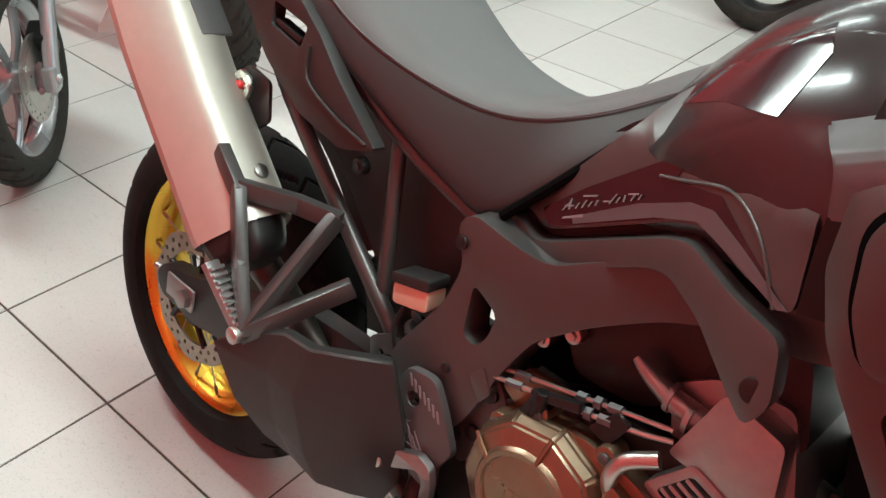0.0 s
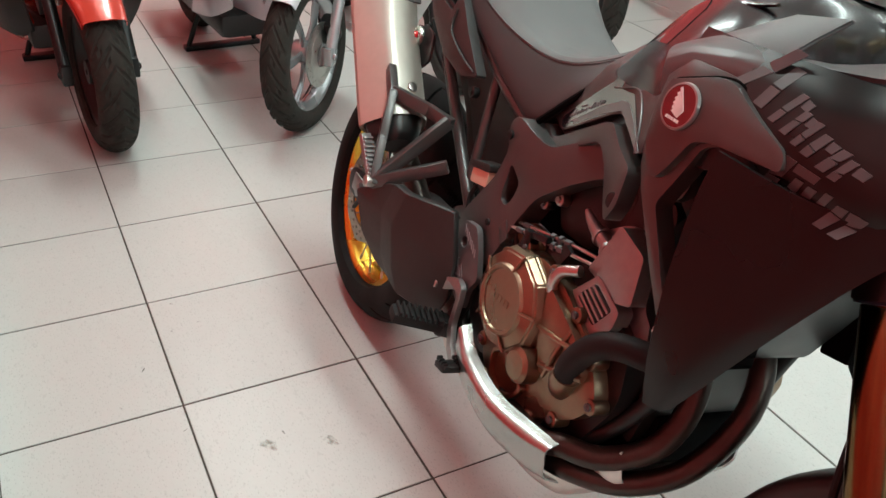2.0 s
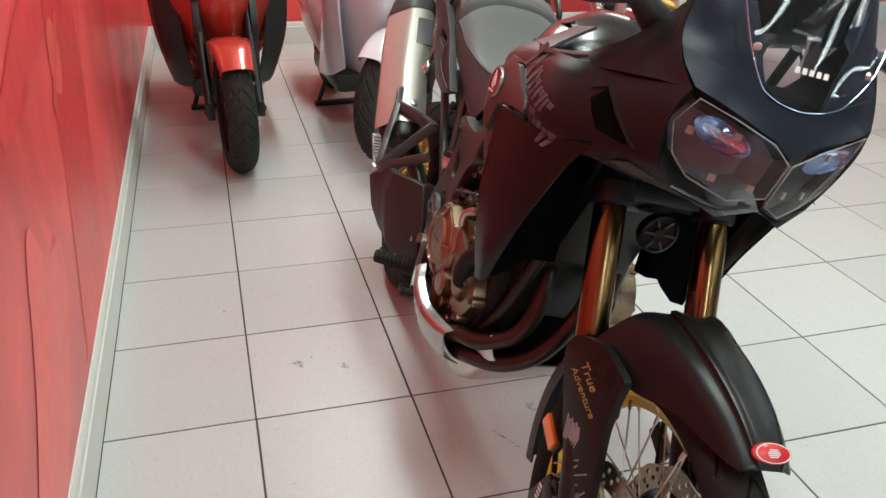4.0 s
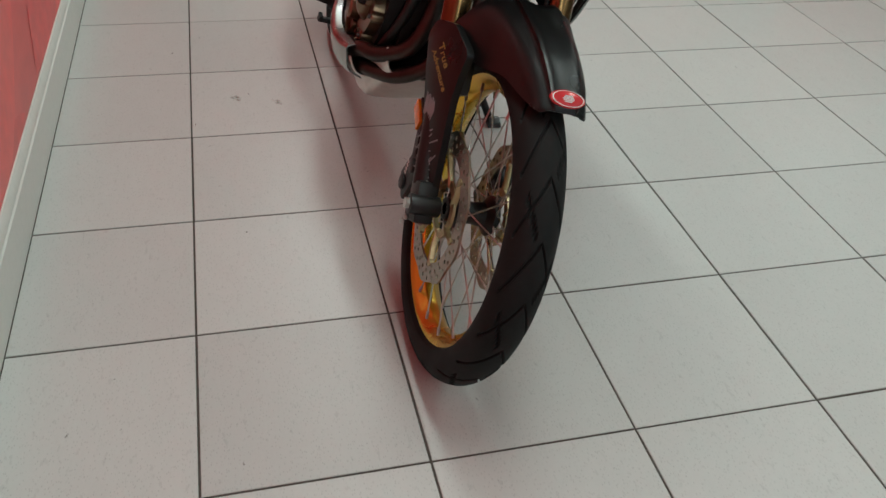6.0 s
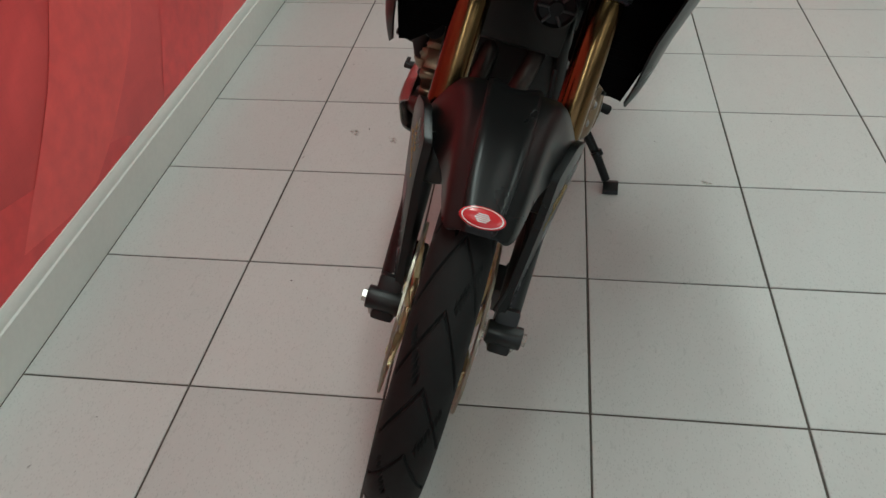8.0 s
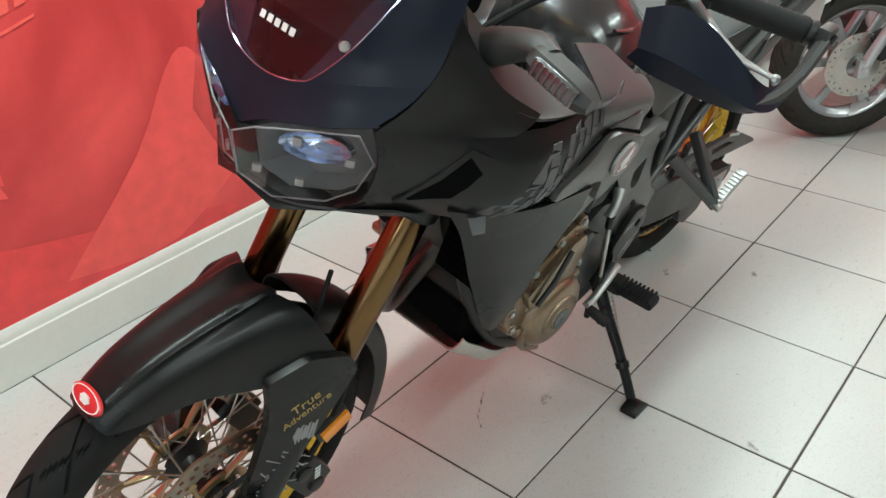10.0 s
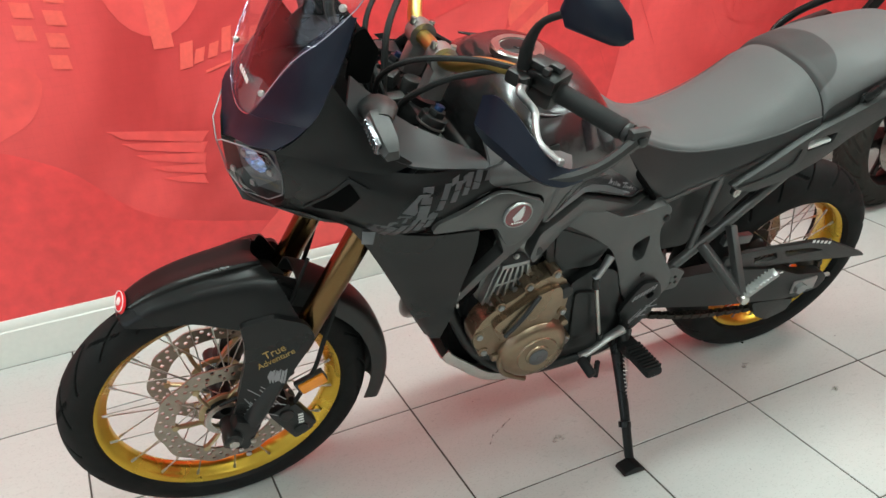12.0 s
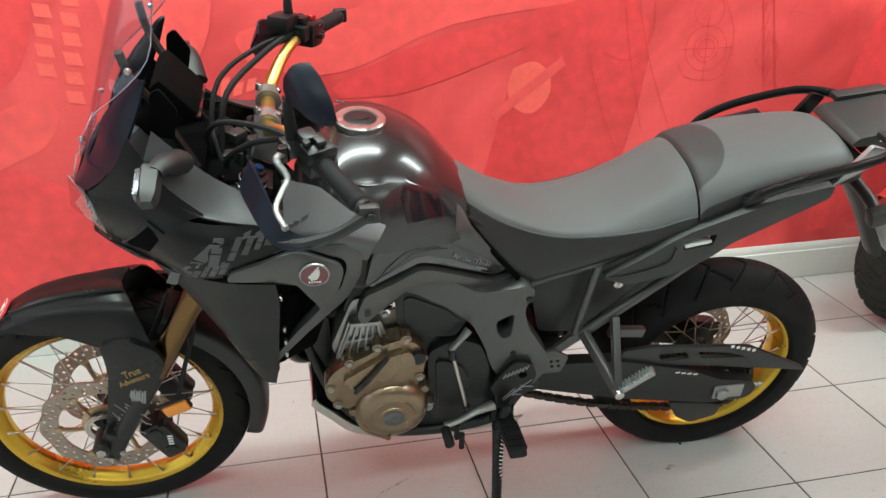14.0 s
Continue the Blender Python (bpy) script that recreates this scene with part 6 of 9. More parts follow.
# clear windscreen
SCREEN = [[(1.468, 0, 1.108), (1.466, 0.035, 1.112), (1.462, 0.06, 1.12), (1.458, 0.078, 1.132)],
          [(1.452, 0, 1.15), (1.449, 0.05, 1.155), (1.446, 0.088, 1.165), (1.44, 0.112, 1.18)],
          [(1.43, 0, 1.21), (1.427, 0.055, 1.215), (1.419, 0.102, 1.225), (1.398, 0.138, 1.25)],
          [(1.406, 0, 1.28), (1.402, 0.06, 1.283), (1.389, 0.113, 1.288), (1.345, 0.153, 1.295)],
          [(1.381, 0, 1.35), (1.376, 0.062, 1.352), (1.358, 0.118, 1.355), (1.285, 0.158, 1.36)],
          [(1.35, 0, 1.43), (1.345, 0.06, 1.432), (1.325, 0.113, 1.435), (1.265, 0.148, 1.44)],
          [(1.318, 0, 1.505), (1.312, 0.05, 1.505), (1.295, 0.09, 1.502), (1.26, 0.115, 1.495)]]
bm = bmesh.new()
loft(bm, [[V(x + 0.012, -y, z) for x, y, z in reversed(r[1:])] + [V(x + 0.012, y, z) for x, y, z in r] for r in SCREEN], 4, 4, thick=0.003)
screen = part("windscreen", bm, M_CLEAR, bike, "clear curved windscreen", sharp=60)
screen.visible_shadow = False
rim = [(x + 0.0135, y, z) for x, y, z in [r[3] for r in SCREEN[::-1]] + SCREEN[0][2::-1]]
# thin metallic tube drawn as the highlight along the screen's edge
bm = bmesh.new()
tube(bm, rim + [(x, -y, z) for x, y, z in rim[-2::-1]], 0.0010, 6, 3)
part("screen_edge", bm, M_REFLECTOR, screen, "bright line for the glint on the cut edge of the screen")
bm = bmesh.new()
for s in (1, -1):
    for p in ((1.444, 0.098, 1.178), (1.325, 0.15, 1.337)):
        q = V(p[0] + 0.008, s * p[1], p[2])
        d = V(0.6, s * 0.75, 0.25).normalized()
        cyl(bm, q, q + d * 0.007, 0.0062, n=16, bevel=0.0015)
        cyl(bm, q + d * 0.007, q + d * 0.009, 0.0032, n=6)
part("screen_bolt", bm, M_STEEL, screen, "bright screen bolts")
bm = bmesh.new()
for i in range(5):
    box(bm, (1.4625, -0.026 + 0.013 * i, 1.163), (0.001, 0.008, 0.009), Matrix.Rotation(radians(-20), 4, "Y"))
part("screen_print", bm, M_WHITE, screen, "pale print on the screen")

# ---- seats and tail ----
def two_tone(ob, ku, kv, rows):
    """Black vinyl on the flanks below the seam."""
    ob.data.materials.append(M_VINYL_SIDE)
    span = (rows - 1) * ku
    for poly in ob.data.polygons:
        col = poly.index // span
        if col < 2 * kv or col >= 8 * kv:
            poly.material_index = 1


SEAT = [(0.748, [(0, 1.016), (0.035, 1.014), (0.055, 1.004), (0.07, 0.984), (0.09, 0.945)]),
        (0.71, [(0, 0.99), (0.035, 0.988), (0.062, 0.977), (0.084, 0.954), (0.11, 0.90)]),
        (0.65, [(0, 0.946), (0.035, 0.945), (0.07, 0.935), (0.094, 0.914), (0.126, 0.84)]),
        (0.575, [(0, 0.904), (0.045, 0.903), (0.08, 0.896), (0.101, 0.880), (0.135, 0.768)]),
        (0.50, [(0, 0.886), (0.05, 0.886), (0.088, 0.881), (0.114, 0.868), (0.14, 0.782)]),
        (0.40, [(0, 0.904), (0.058, 0.903), (0.101, 0.896), (0.132, 0.878), (0.146, 0.818)]),
        (0.31, [(0, 0.95), (0.065, 0.947), (0.114, 0.936), (0.148, 0.902), (0.152, 0.854)]),
        (0.25, [(0, 0.995), (0.065, 0.991), (0.12, 0.972), (0.157, 0.93), (0.158, 0.882)]),
        (0.221, [(0, 1.015), (0.065, 1.01), (0.122, 0.985), (0.16, 0.94), (0.16, 0.898)])]
bm = bmesh.new()
loft(bm, [[V(x, -h[-1][0] * 0.5, h[-1][1])] + r + [V(x, h[-1][0] * 0.5, h[-1][1])] for (x, h), r in zip(SEAT, mirrored(SEAT))], 8, 8, cap=True)
seat = part("seat", bm, M_VINYL, bike, "grey vinyl rider seat with black flanks and a stitched edge", sharp=50)
two_tone(seat, 8, 8, len(SEAT))
for s in (1, -1):   # stitched seam and darker flank
    bm = bmesh.new()
    tube(bm, [(x, s * (h[3][0] + 0.001), h[3][1] + 0.004) for x, h in SEAT], 0.0014, 6, 4)
    part("seam", bm, M_VINYL, seat, "raised seam")
PILLION = [(0.216, [(0, 1.012), (0.06, 1.008), (0.122, 0.984), (0.158, 0.945), (0.155, 0.915)]),
           (0.208, [(0, 1.024), (0.06, 1.02), (0.125, 0.997), (0.158, 0.958), (0.155, 0.922)]),
           (0.185, [(0, 1.032), (0.06, 1.029), (0.126, 1.008), (0.156, 0.972), (0.155, 0.93)]),
           (0.10, [(0, 1.05), (0.06, 1.047), (0.12, 1.032), (0.15, 1.003), (0.148, 0.955)]),
           (0.0, [(0, 1.062), (0.055, 1.06), (0.11, 1.048), (0.138, 1.022), (0.135, 0.982)]),
           (-0.08, [(0, 1.067), (0.05, 1.065), (0.102, 1.055), (0.13, 1.032), (0.127, 1.0)]),
           (-0.132, [(0, 1.064), (0.045, 1.062), (0.092, 1.052), (0.118, 1.034), (0.116, 1.006)]),
           (-0.15, [(0, 1.045), (0.04, 1.043), (0.082, 1.036), (0.104, 1.024), (0.104, 1.01)])]
bm = bmesh.new()
loft(bm, [[V(x, -h[-1][0] * 0.5, h[-1][1])] + r + [V(x, h[-1][0] * 0.5, h[-1][1])] for (x, h), r in zip(PILLION, mirrored(PILLION))], 10, 9, cap=True)
pillion = part("pillion_seat", bm, M_PILLION, bike, "grey vinyl pillion seat with black flanks and a darker front patch", sharp=50)
two_tone(pillion, 10, 9, len(PILLION))
# tail covers with a pocket opening
TAIL = [(0.412, 0.782), (0.32, 0.848), (0.275, 0.888), (0.225, 0.922), (0.14, 0.958), (0.04, 1.0), (-0.06, 1.025), (-0.06, 0.99), (0.05, 0.925), (0.13, 0.878), (0.18, 0.832), (0.265, 0.782), (0.35, 0.762)]
SLOT = rounded([(0.248, 0.892), (0.176, 0.907), (0.178, 0.876), (0.242, 0.862)], 0.005)
for s in (1, -1):
    bm = bmesh.new()
    plate(bm, rounded(TAIL, 0.012), lambda x, z: 0.184 - 0.06 * max(0, x - 0.2), 0.022, s, [SLOT], bevel=0.006)
    tail = part("tail_cover", bm, M_PLASTIC, bike, "black plastic tail cover with a grip pocket")
    # brightness put into the colour: white where the pocket looks lit, dark opposite
    bm = bmesh.new()
    box(bm, (0.21, s * 0.17, 0.876), (0.06, 0.02, 0.008), Matrix.Rotation(radians(11), 4, "Y"), 0.002)
    part("pocket_floor", bm, M_WHITE if s > 0 else M_DARK, tail, "floor of the grip pocket, coloured bright on the lit left and dark on the right")
    bm = bmesh.new()
    tube(bm, [(0.395, s * (0.1865 - 0.012), 0.785), (0.33, s * 0.179, 0.802), (0.27, s * 0.1825, 0.83), (0.262, s * 0.183, 0.872)], 0.0022, 8, 4)
    part("cover_crease", bm, M_PLASTIC, tail)
    # grab rail
    bm = bmesh.new()
    tube(bm, [(0.12, s * 0.165, 0.975), (0.085, s * 0.172, 1.012), (0.0, s * 0.178, 1.045), (-0.13, s * 0.172, 1.075), (-0.20, s * 0.14, 1.082), (-0.225, s * 0.10, 1.085)], 0.0092, 10, 5, 1.3)
    rail = part("grab_rail", bm, M_SATIN, bike, "black tubular grab rail")
    bm = bmesh.new()
    box(bm, (0.10, s * 0.155, 0.972), (0.05, 0.025, 0.03), None, 0.006)
    part("rail_foot", bm, M_PLASTIC, rail)
    bm = bmesh.new()
    plate(bm, rounded([(-0.075, 0.975), (-0.10, 1.0), (-0.15, 1.09), (-0.185, 1.08), (-0.16, 1.03)], 0.006), 0.135, 0.012, s, bevel=0.003)
    part("rail_bracket", bm, M_ALU if s > 0 else M_SATIN, rail, "grey rail bracket")
bm = bmesh.new()
box(bm, (-0.02, 0, 0.965), (0.34, 0.2, 0.075), Matrix.Rotation(radians(14), 4, "Y"), 0.02)
box(bm, (0.28, 0, 0.84), (0.34, 0.2, 0.06), Matrix.Rotation(radians(24), 4, "Y"), 0.02)
part("tail_tray", bm, M_PLASTIC, bike, "black tail tray under the seats")
bm = bmesh.new()
plate(bm, rounded([(-0.135, 1.06), (-0.15, 1.082), (-0.30, 1.106), (-0.32, 1.092), (-0.2, 1.06)], 0.008), 0.085, 0.17, 1, bevel=0.008)
rack = part("luggage_rack", bm, M_PLASTIC, bike, "black luggage rack behind the pillion seat")
bm = bmesh.new()
for s in (1, -1):
    box(bm, (-0.25, s * 0.1, 1.1), (0.13, 0.035, 0.016), Matrix.Rotation(radians(7), 4, "Y"), 0.005)
part("rack_ear", bm, M_PLASTIC, rack)
bm = bmesh.new()
for i in range(4):
    box(bm, (-0.205 - 0.012 * i, 0.0858, 1.076), (0.008, 0.001, 0.009))
part("rack_print", bm, M_WHITE, rack, "small white print")
bm = bmesh.new()
box(bm, (-0.225, 0, 1.035), (0.05, 0.13, 0.05), Matrix.Rotation(radians(-20), 4, "Y"), 0.012)
part("tail_lamp", bm, M_MAROON, bike, "dark red tail lamp")
# plate hanger with rear indicators and a blank number plate
bm = bmesh.new()
tube(bm, [(-0.17, 0, 0.99), (-0.25, 0, 0.90), (-0.33, 0, 0.79), (-0.40, 0, 0.68)], [0.045, 0.038, 0.034, 0.04], 12, 4, 0.45)
hang = part("plate_hanger", bm, M_PLASTIC, bike, "black plate hanger behind the rear tyre")
bm = bmesh.new()
box(bm, (-0.395, 0, 0.745), (0.003, 0.2, 0.15), Matrix.Rotation(radians(28), 4, "Y"), 0.001)
part("number_plate", bm, M_WHITE, hang, "blank pale number plate")
for s in (1, -1):
    bm = bmesh.new()
    tube(bm, [(-0.235, s * 0.03, 0.925), (-0.235, s * 0.1, 0.915), (-0.235, s * 0.13, 0.905)], [0.016, 0.014, 0.013], 10, 3)
    box(bm, (-0.24, s * 0.145, 0.9), (0.055, 0.035, 0.045), Matrix.Rotation(radians(20), 4, "Y"), 0.009)
    part("rear_indicator", bm, M_PLASTIC, hang, "black rear indicator")
    bm = bmesh.new()
    box(bm, (-0.268, s * 0.145, 0.89), (0.012, 0.03, 0.038), Matrix.Rotation(radians(20), 4, "Y"), 0.004)
    part("indicator_lens", bm, M_AMBER, hang, "amber indicator lens")

# ---- engine, exhaust and controls ----
bm = bmesh.new()
plate(bm, rounded([(1.045, 0.50), (1.02, 0.59), (0.90, 0.65), (0.82, 0.64), (0.72, 0.60), (0.62, 0.52), (0.60, 0.40), (0.68, 0.325), (0.90, 0.325), (1.0, 0.39)], 0.03), 0.15, 0.3, 1, bevel=0.02)
engine = part("engine", bm, M_DARK, bike, "dark twin-cylinder engine with bronze covers")
# cylinders, leaning forwards, with ribs and studs on both flanks
bm = bmesh.new()
plate(bm, rounded([(1.03, 0.60), (0.975, 0.745), (0.90, 0.735), (0.855, 0.70), (0.885, 0.62), (0.99, 0.545)], 0.015), 0.133, 0.266, 1, bevel=0.012)
part("cylinder_block", bm, M_ALU, engine, "bare cast aluminium cylinders")
bm = bmesh.new()
plate(bm, rounded([(1.02, 0.588), (0.986, 0.70), (0.916, 0.70), (0.89, 0.62), (0.962, 0.55)], 0.008), 0.156, 0.02, 1, bevel=0.004)
part("cylinder_face", bm, M_ALU, engine, "cast aluminium cylinder flank")
bm = bmesh.new()
for i in range(6):   # upright ribs on the left flank
    t = i / 5
    bm = bmesh.new()
    strap(bm, V(1.010 - 0.095 * t, 0.160, 0.60 + 0.012 * t), V(0.980 - 0.060 * t, 0.160, 0.692), 0.006, 0.014, 0.002)
    part("cylinder_fin", bm, M_ALU, engine, "cast aluminium cylinder rib")
bm = bmesh.new()
strap(bm, V(0.998, 0.160, 0.645), V(0.912, 0.160, 0.655), 0.007, 0.012, 0.002)
part("cross_rib", bm, M_ALU, engine, "cast aluminium cross rib")
bm = bmesh.new()
strap(bm, V(0.984, 0.161, 0.697), V(0.918, 0.161, 0.697), 0.012, 0.016, 0.003)
part("cross_rib", bm, M_ALU, engine, "cast aluminium cross rib")
bm = bmesh.new()
for x, z in ((1.0, 0.60), (0.945, 0.625), (0.955, 0.725), (0.905, 0.725)):
    bolt(bm, (x, 0.166, z), 1, 0.007, 0.008)
part("cylinder_stud", bm, M_ALU, engine, "bright studs")
bm = bmesh.new()
plate(bm, rounded([(0.888, 0.648), (0.918, 0.742), (0.985, 0.725), (1.0, 0.65), (0.962, 0.635), (0.93, 0.645)], 0.008), 0.168, 0.04, -1, bevel=0.005)
part("head_face", bm, M_ALU, engine, "plain flat head face")
bm = bmesh.new()
plate(bm, rounded([(0.877, 0.60), (0.918, 0.655), (0.987, 0.632), (0.987, 0.60), (0.95, 0.565)], 0.008), 0.17, 0.03, -1, [rounded([(0.893, 0.603), (0.922, 0.642), (0.972, 0.625), (0.948, 0.582)], 0.006)], bevel=0.003)
part("rib_frame", bm, M_ALU, engine, "cast frame round the ribs")
bm = bmesh.new()
plate(bm, [(0.893, 0.603), (0.922, 0.642), (0.972, 0.625), (0.948, 0.582)], 0.154, 0.004, -1)
part("rib_pocket", bm, M_DARK, engine, "dark pocket behind the ribs")
bm = bmesh.new()
for i in range(4):   # slats in the pocket on the right
    t = (i + 0.7) / 4.4
    strap(bm, (0.893 + 0.029 * t, -0.163, 0.603 + 0.039 * t), (0.948 + 0.024 * t, -0.163, 0.582 + 0.043 * t), 0.0055, 0.018, 0.0015)
part("rib_slat", bm, M_ALU, engine, "cast slats")
bm = bmesh.new()
plate(bm, rounded([(1.0, 0.70), (0.965, 0.80), (0.85, 0.80), (0.82, 0.73), (0.9, 0.70)], 0.02), 0.125, 0.25, 1, bevel=0.015)
part("cylinder_head", bm, M_DARK, engine, "black cylinder head")
bm = bmesh.new()
tube(bm, [(0.90, 0.13, 0.712), (0.875, 0.142, 0.735), (0.855, 0.14, 0.73)], 0.012, 10, 3)
for x, z in ((0.90, 0.72), (0.878, 0.742), (0.862, 0.715)):
    cyl(bm, (x, 0.13, z), (x, 0.158, z), 0.0085, n=8)
part("water_fitting", bm, M_CHROME, engine, "bright pipe fittings")

# left: bronze covers
BR = [(1.05, 0.535), (1.03, 0.575), (1.0, 0.60), (0.95, 0.622), (0.905, 0.655), (0.862, 0.665), (0.832, 0.645), (0.815, 0.60), (0.82, 0.55), (0.84, 0.50), (0.90, 0.50), (0.965, 0.475), (1.0, 0.455), (1.03, 0.48), (1.045, 0.50)]
bm = bmesh.new()
plate(bm, rounded(BR, 0.012), 0.192, 0.05, 1, bevel=0.008)
plate(bm, rounded([(1.01, 0.56), (0.955, 0.598), (0.90, 0.628), (0.85, 0.64), (0.838, 0.60), (0.86, 0.53), (0.93, 0.52), (0.985, 0.51)], 0.015), 0.206, 0.02, 1, bevel=0.006)
lc = part("left_cover", bm, M_BRONZE, engine, "bronze painted engine cover with ribs")
bm = bmesh.new()
lathe(bm, [(0.0005, 0.228), (0.028, 0.228), (0.03, 0.225), (0.05, 0.226), (0.052, 0.222), (0.066, 0.221), (0.078, 0.214), (0.086, 0.2), (0.09, 0.18), (0.09, 0.14)], (0.893, 0, 0.452), 64)
part("alternator_cover", bm, M_BRONZE, engine, "round bronze alternator cover")
bm = bmesh.new()
for i in range(6):
    a = radians(-5 + 38 * i)
    box(bm, (0.893 + 0.091 * math.cos(a), 0.172, 0.452 + 0.091 * math.sin(a)), (0.024, 0.05, 0.022), Matrix.Rotation(-a, 4, "Y"), 0.007)
part("cover_boss", bm, M_BRONZE, engine)
bm = bmesh.new()
tube(bm, [(0.965, 0.2, 0.47), (0.975, 0.196, 0.43), (0.955, 0.194, 0.38), (0.90, 0.196, 0.345)], 0.008, 8, 3)
part("cover_rib", bm, M_BRONZE, engine)
bm = bmesh.new()
lathe(bm, [(0.0005, 0.232), (0.021, 0.232), (0.024, 0.230), (0.025, 0.226), (0.0005, 0.226)], (0.892, 0, 0.448), 36)
cyl(bm, (0.892, 0.23, 0.448), (0.892, 0.2335, 0.448), 0.008, n=6)
part("crank_plug", bm, M_GREY, engine, "dark grey crankshaft plug")
bm = bmesh.new()
for x, z in ((1.035, 0.53), (0.99, 0.607), (0.925, 0.648), (0.86, 0.667), (0.822, 0.605), (0.828, 0.545), (0.955, 0.485), (1.02, 0.475)):
    cyl(bm, (x, 0.15, z), (x, 0.196, z), 0.0125, n=14, bevel=0.002)
part("cover_boss", bm, M_BRONZE, engine)
bm = bmesh.new()
for x, z in ((1.035, 0.53), (0.99, 0.607), (0.925, 0.648), (0.86, 0.667), (0.828, 0.545), (0.955, 0.485), (1.02, 0.475)):
    bolt(bm, (x, 0.196, z), 1, 0.0075, 0.005)
bolt(bm, (0.806, 0.19, 0.442), 1, 0.013, 0.008)
part("cover_bolt", bm, M_ALU, engine, "bright cover bolts")
bm = bmesh.new()
tube(bm, [(0.905, 0.212, 0.63), (0.945, 0.216, 0.575), (0.98, 0.213, 0.53)], 0.0055, 8, 3)
cyl(bm, (0.833, 0.18, 0.612), (0.833, 0.205, 0.612), 0.018, n=20, bevel=0.003)
part("sensor_wire", bm, M_DARK, engine, "dark wire and sensor plug")
# left: black sprocket cover and intake box
bm = bmesh.new()
plate(bm, rounded([(0.805, 0.60), (0.74, 0.635), (0.68, 0.61), (0.655, 0.53), (0.655, 0.42), (0.70, 0.375), (0.79, 0.37), (0.805, 0.47)], 0.02), 0.172, 0.03, 1, bevel=0.008)
plate(bm, rounded([(0.79, 0.58), (0.73, 0.56), (0.70, 0.50), (0.71, 0.42), (0.78, 0.41)], 0.02), 0.18, 0.02, 1, bevel=0.006)
part("sprocket_cover", bm, M_DARK, engine, "black front sprocket cover")
AIR = [(0.885, 0.775), (0.857, 0.79), (0.755, 0.735), (0.714, 0.69), (0.745, 0.64), (0.83, 0.648), (0.876, 0.685)]
for s in (1, -1):
    bm = bmesh.new()
    plate(bm, rounded(AIR, 0.015), 0.168 if s > 0 else 0.125, 0.07, s, bevel=0.008)
    if s > 0:
        plate(bm, rounded([(0.865, 0.765), (0.85, 0.772), (0.765, 0.725), (0.735, 0.69), (0.75, 0.665), (0.82, 0.668), (0.858, 0.69)], 0.01), 0.173, 0.01, s, bevel=0.003)
    part("intake_box", bm, M_DARK, engine, "black plastic intake box")
bm = bmesh.new()
for i, (x, z) in enumerate(((0.735, 0.69), (0.70, 0.665), (0.712, 0.708))):
    cyl(bm, (x, -0.122, z), (x, -0.142, z), 0.011, n=16, bevel=0.002)
    cyl(bm, (x, -0.14, z), (x, -0.147, z), 0.006, n=6)
part("intake_bolt", bm, M_STEEL, engine, "round intake bolts")
# filler block added for the deep shade between the frame rails
bm = bmesh.new()
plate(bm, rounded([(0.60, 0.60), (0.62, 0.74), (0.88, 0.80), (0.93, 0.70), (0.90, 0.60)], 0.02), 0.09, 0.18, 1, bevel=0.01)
part("throttle_body", bm, M_VOID, engine, "added near-black filler between the frame rails")

# right: clutch cover, pump, hoses
RB = [(0.70, 0.43), (0.685, 0.53), (0.72, 0.59), (0.80, 0.61), (0.87, 0.60), (0.955, 0.565), (1.0, 0.53), (1.03, 0.49), (1.0, 0.44), (0.905, 0.365), (0.83, 0.328), (0.765, 0.342), (0.73, 0.38)]
RIM_BOLTS = ((0.694, 0.47), (0.70, 0.56), (0.745, 0.603), (0.835, 0.607), (0.92, 0.582), (0.985, 0.54), (1.022, 0.485), (0.96, 0.408), (0.905, 0.366), (0.84, 0.332), (0.765, 0.345), (0.722, 0.395))
bm = bmesh.new()
plate(bm, rounded(RB, 0.02), 0.178, 0.04, -1, bevel=0.009)
part("right_cover", bm, M_BRONZE, engine, "bronze painted right engine cover")
bm = bmesh.new()
plate(bm, rounded([(0.845, 0.593), (0.95, 0.558), (0.995, 0.522), (0.965, 0.46), (0.905, 0.455), (0.87, 0.50)], 0.015), 0.192, 0.02, -1, bevel=0.007)
part("cover_step", bm, M_BRONZE, engine, "raised step of the right cover")
for a, b in (((0.895, 0.47), (0.995, 0.515)), ((0.915, 0.46), (0.935, 0.56)), ((0.86, 0.52), (0.965, 0.545))):
    bm = bmesh.new()
    tube(bm, [(a[0], -0.190, a[1]), ((a[0] + b[0]) / 2, -0.196, (a[1] + b[1]) / 2), (b[0], -0.190, b[1])], 0.005, 8, 2)
    part("cover_rib", bm, M_BRONZE, engine)
bm = bmesh.new()
for x, z in RIM_BOLTS:
    cyl(bm, (x, -0.15, z), (x, -0.182, z), 0.0135, n=14, bevel=0.003)
part("cover_boss", bm, M_BRONZE, engine)
bm = bmesh.new()
for x, z in RIM_BOLTS:
    bolt(bm, (x, -0.182, z), -1, 0.0068, 0.005)
part("cover_bolt", bm, M_GREY, engine, "dull cover bolts")
# the clutch dome is ten flat facets round a flat round face
bm = bmesh.new()
CC = V(0.772, 0, 0.512)


def facet_ring(r, y, n=10, turn=0.2):
    return [CC + V(r * math.cos(2 * math.pi * i / n + turn), y, r * math.sin(2 * math.pi * i / n + turn)) for i in range(n + 1)]


loft(bm, [facet_ring(0.096, -0.15), facet_ring(0.096, -0.186), facet_ring(0.088, -0.203), facet_ring(0.061, -0.213)], 1, 1)
bmesh.ops.remove_doubles(bm, verts=bm.verts, dist=0.0005)
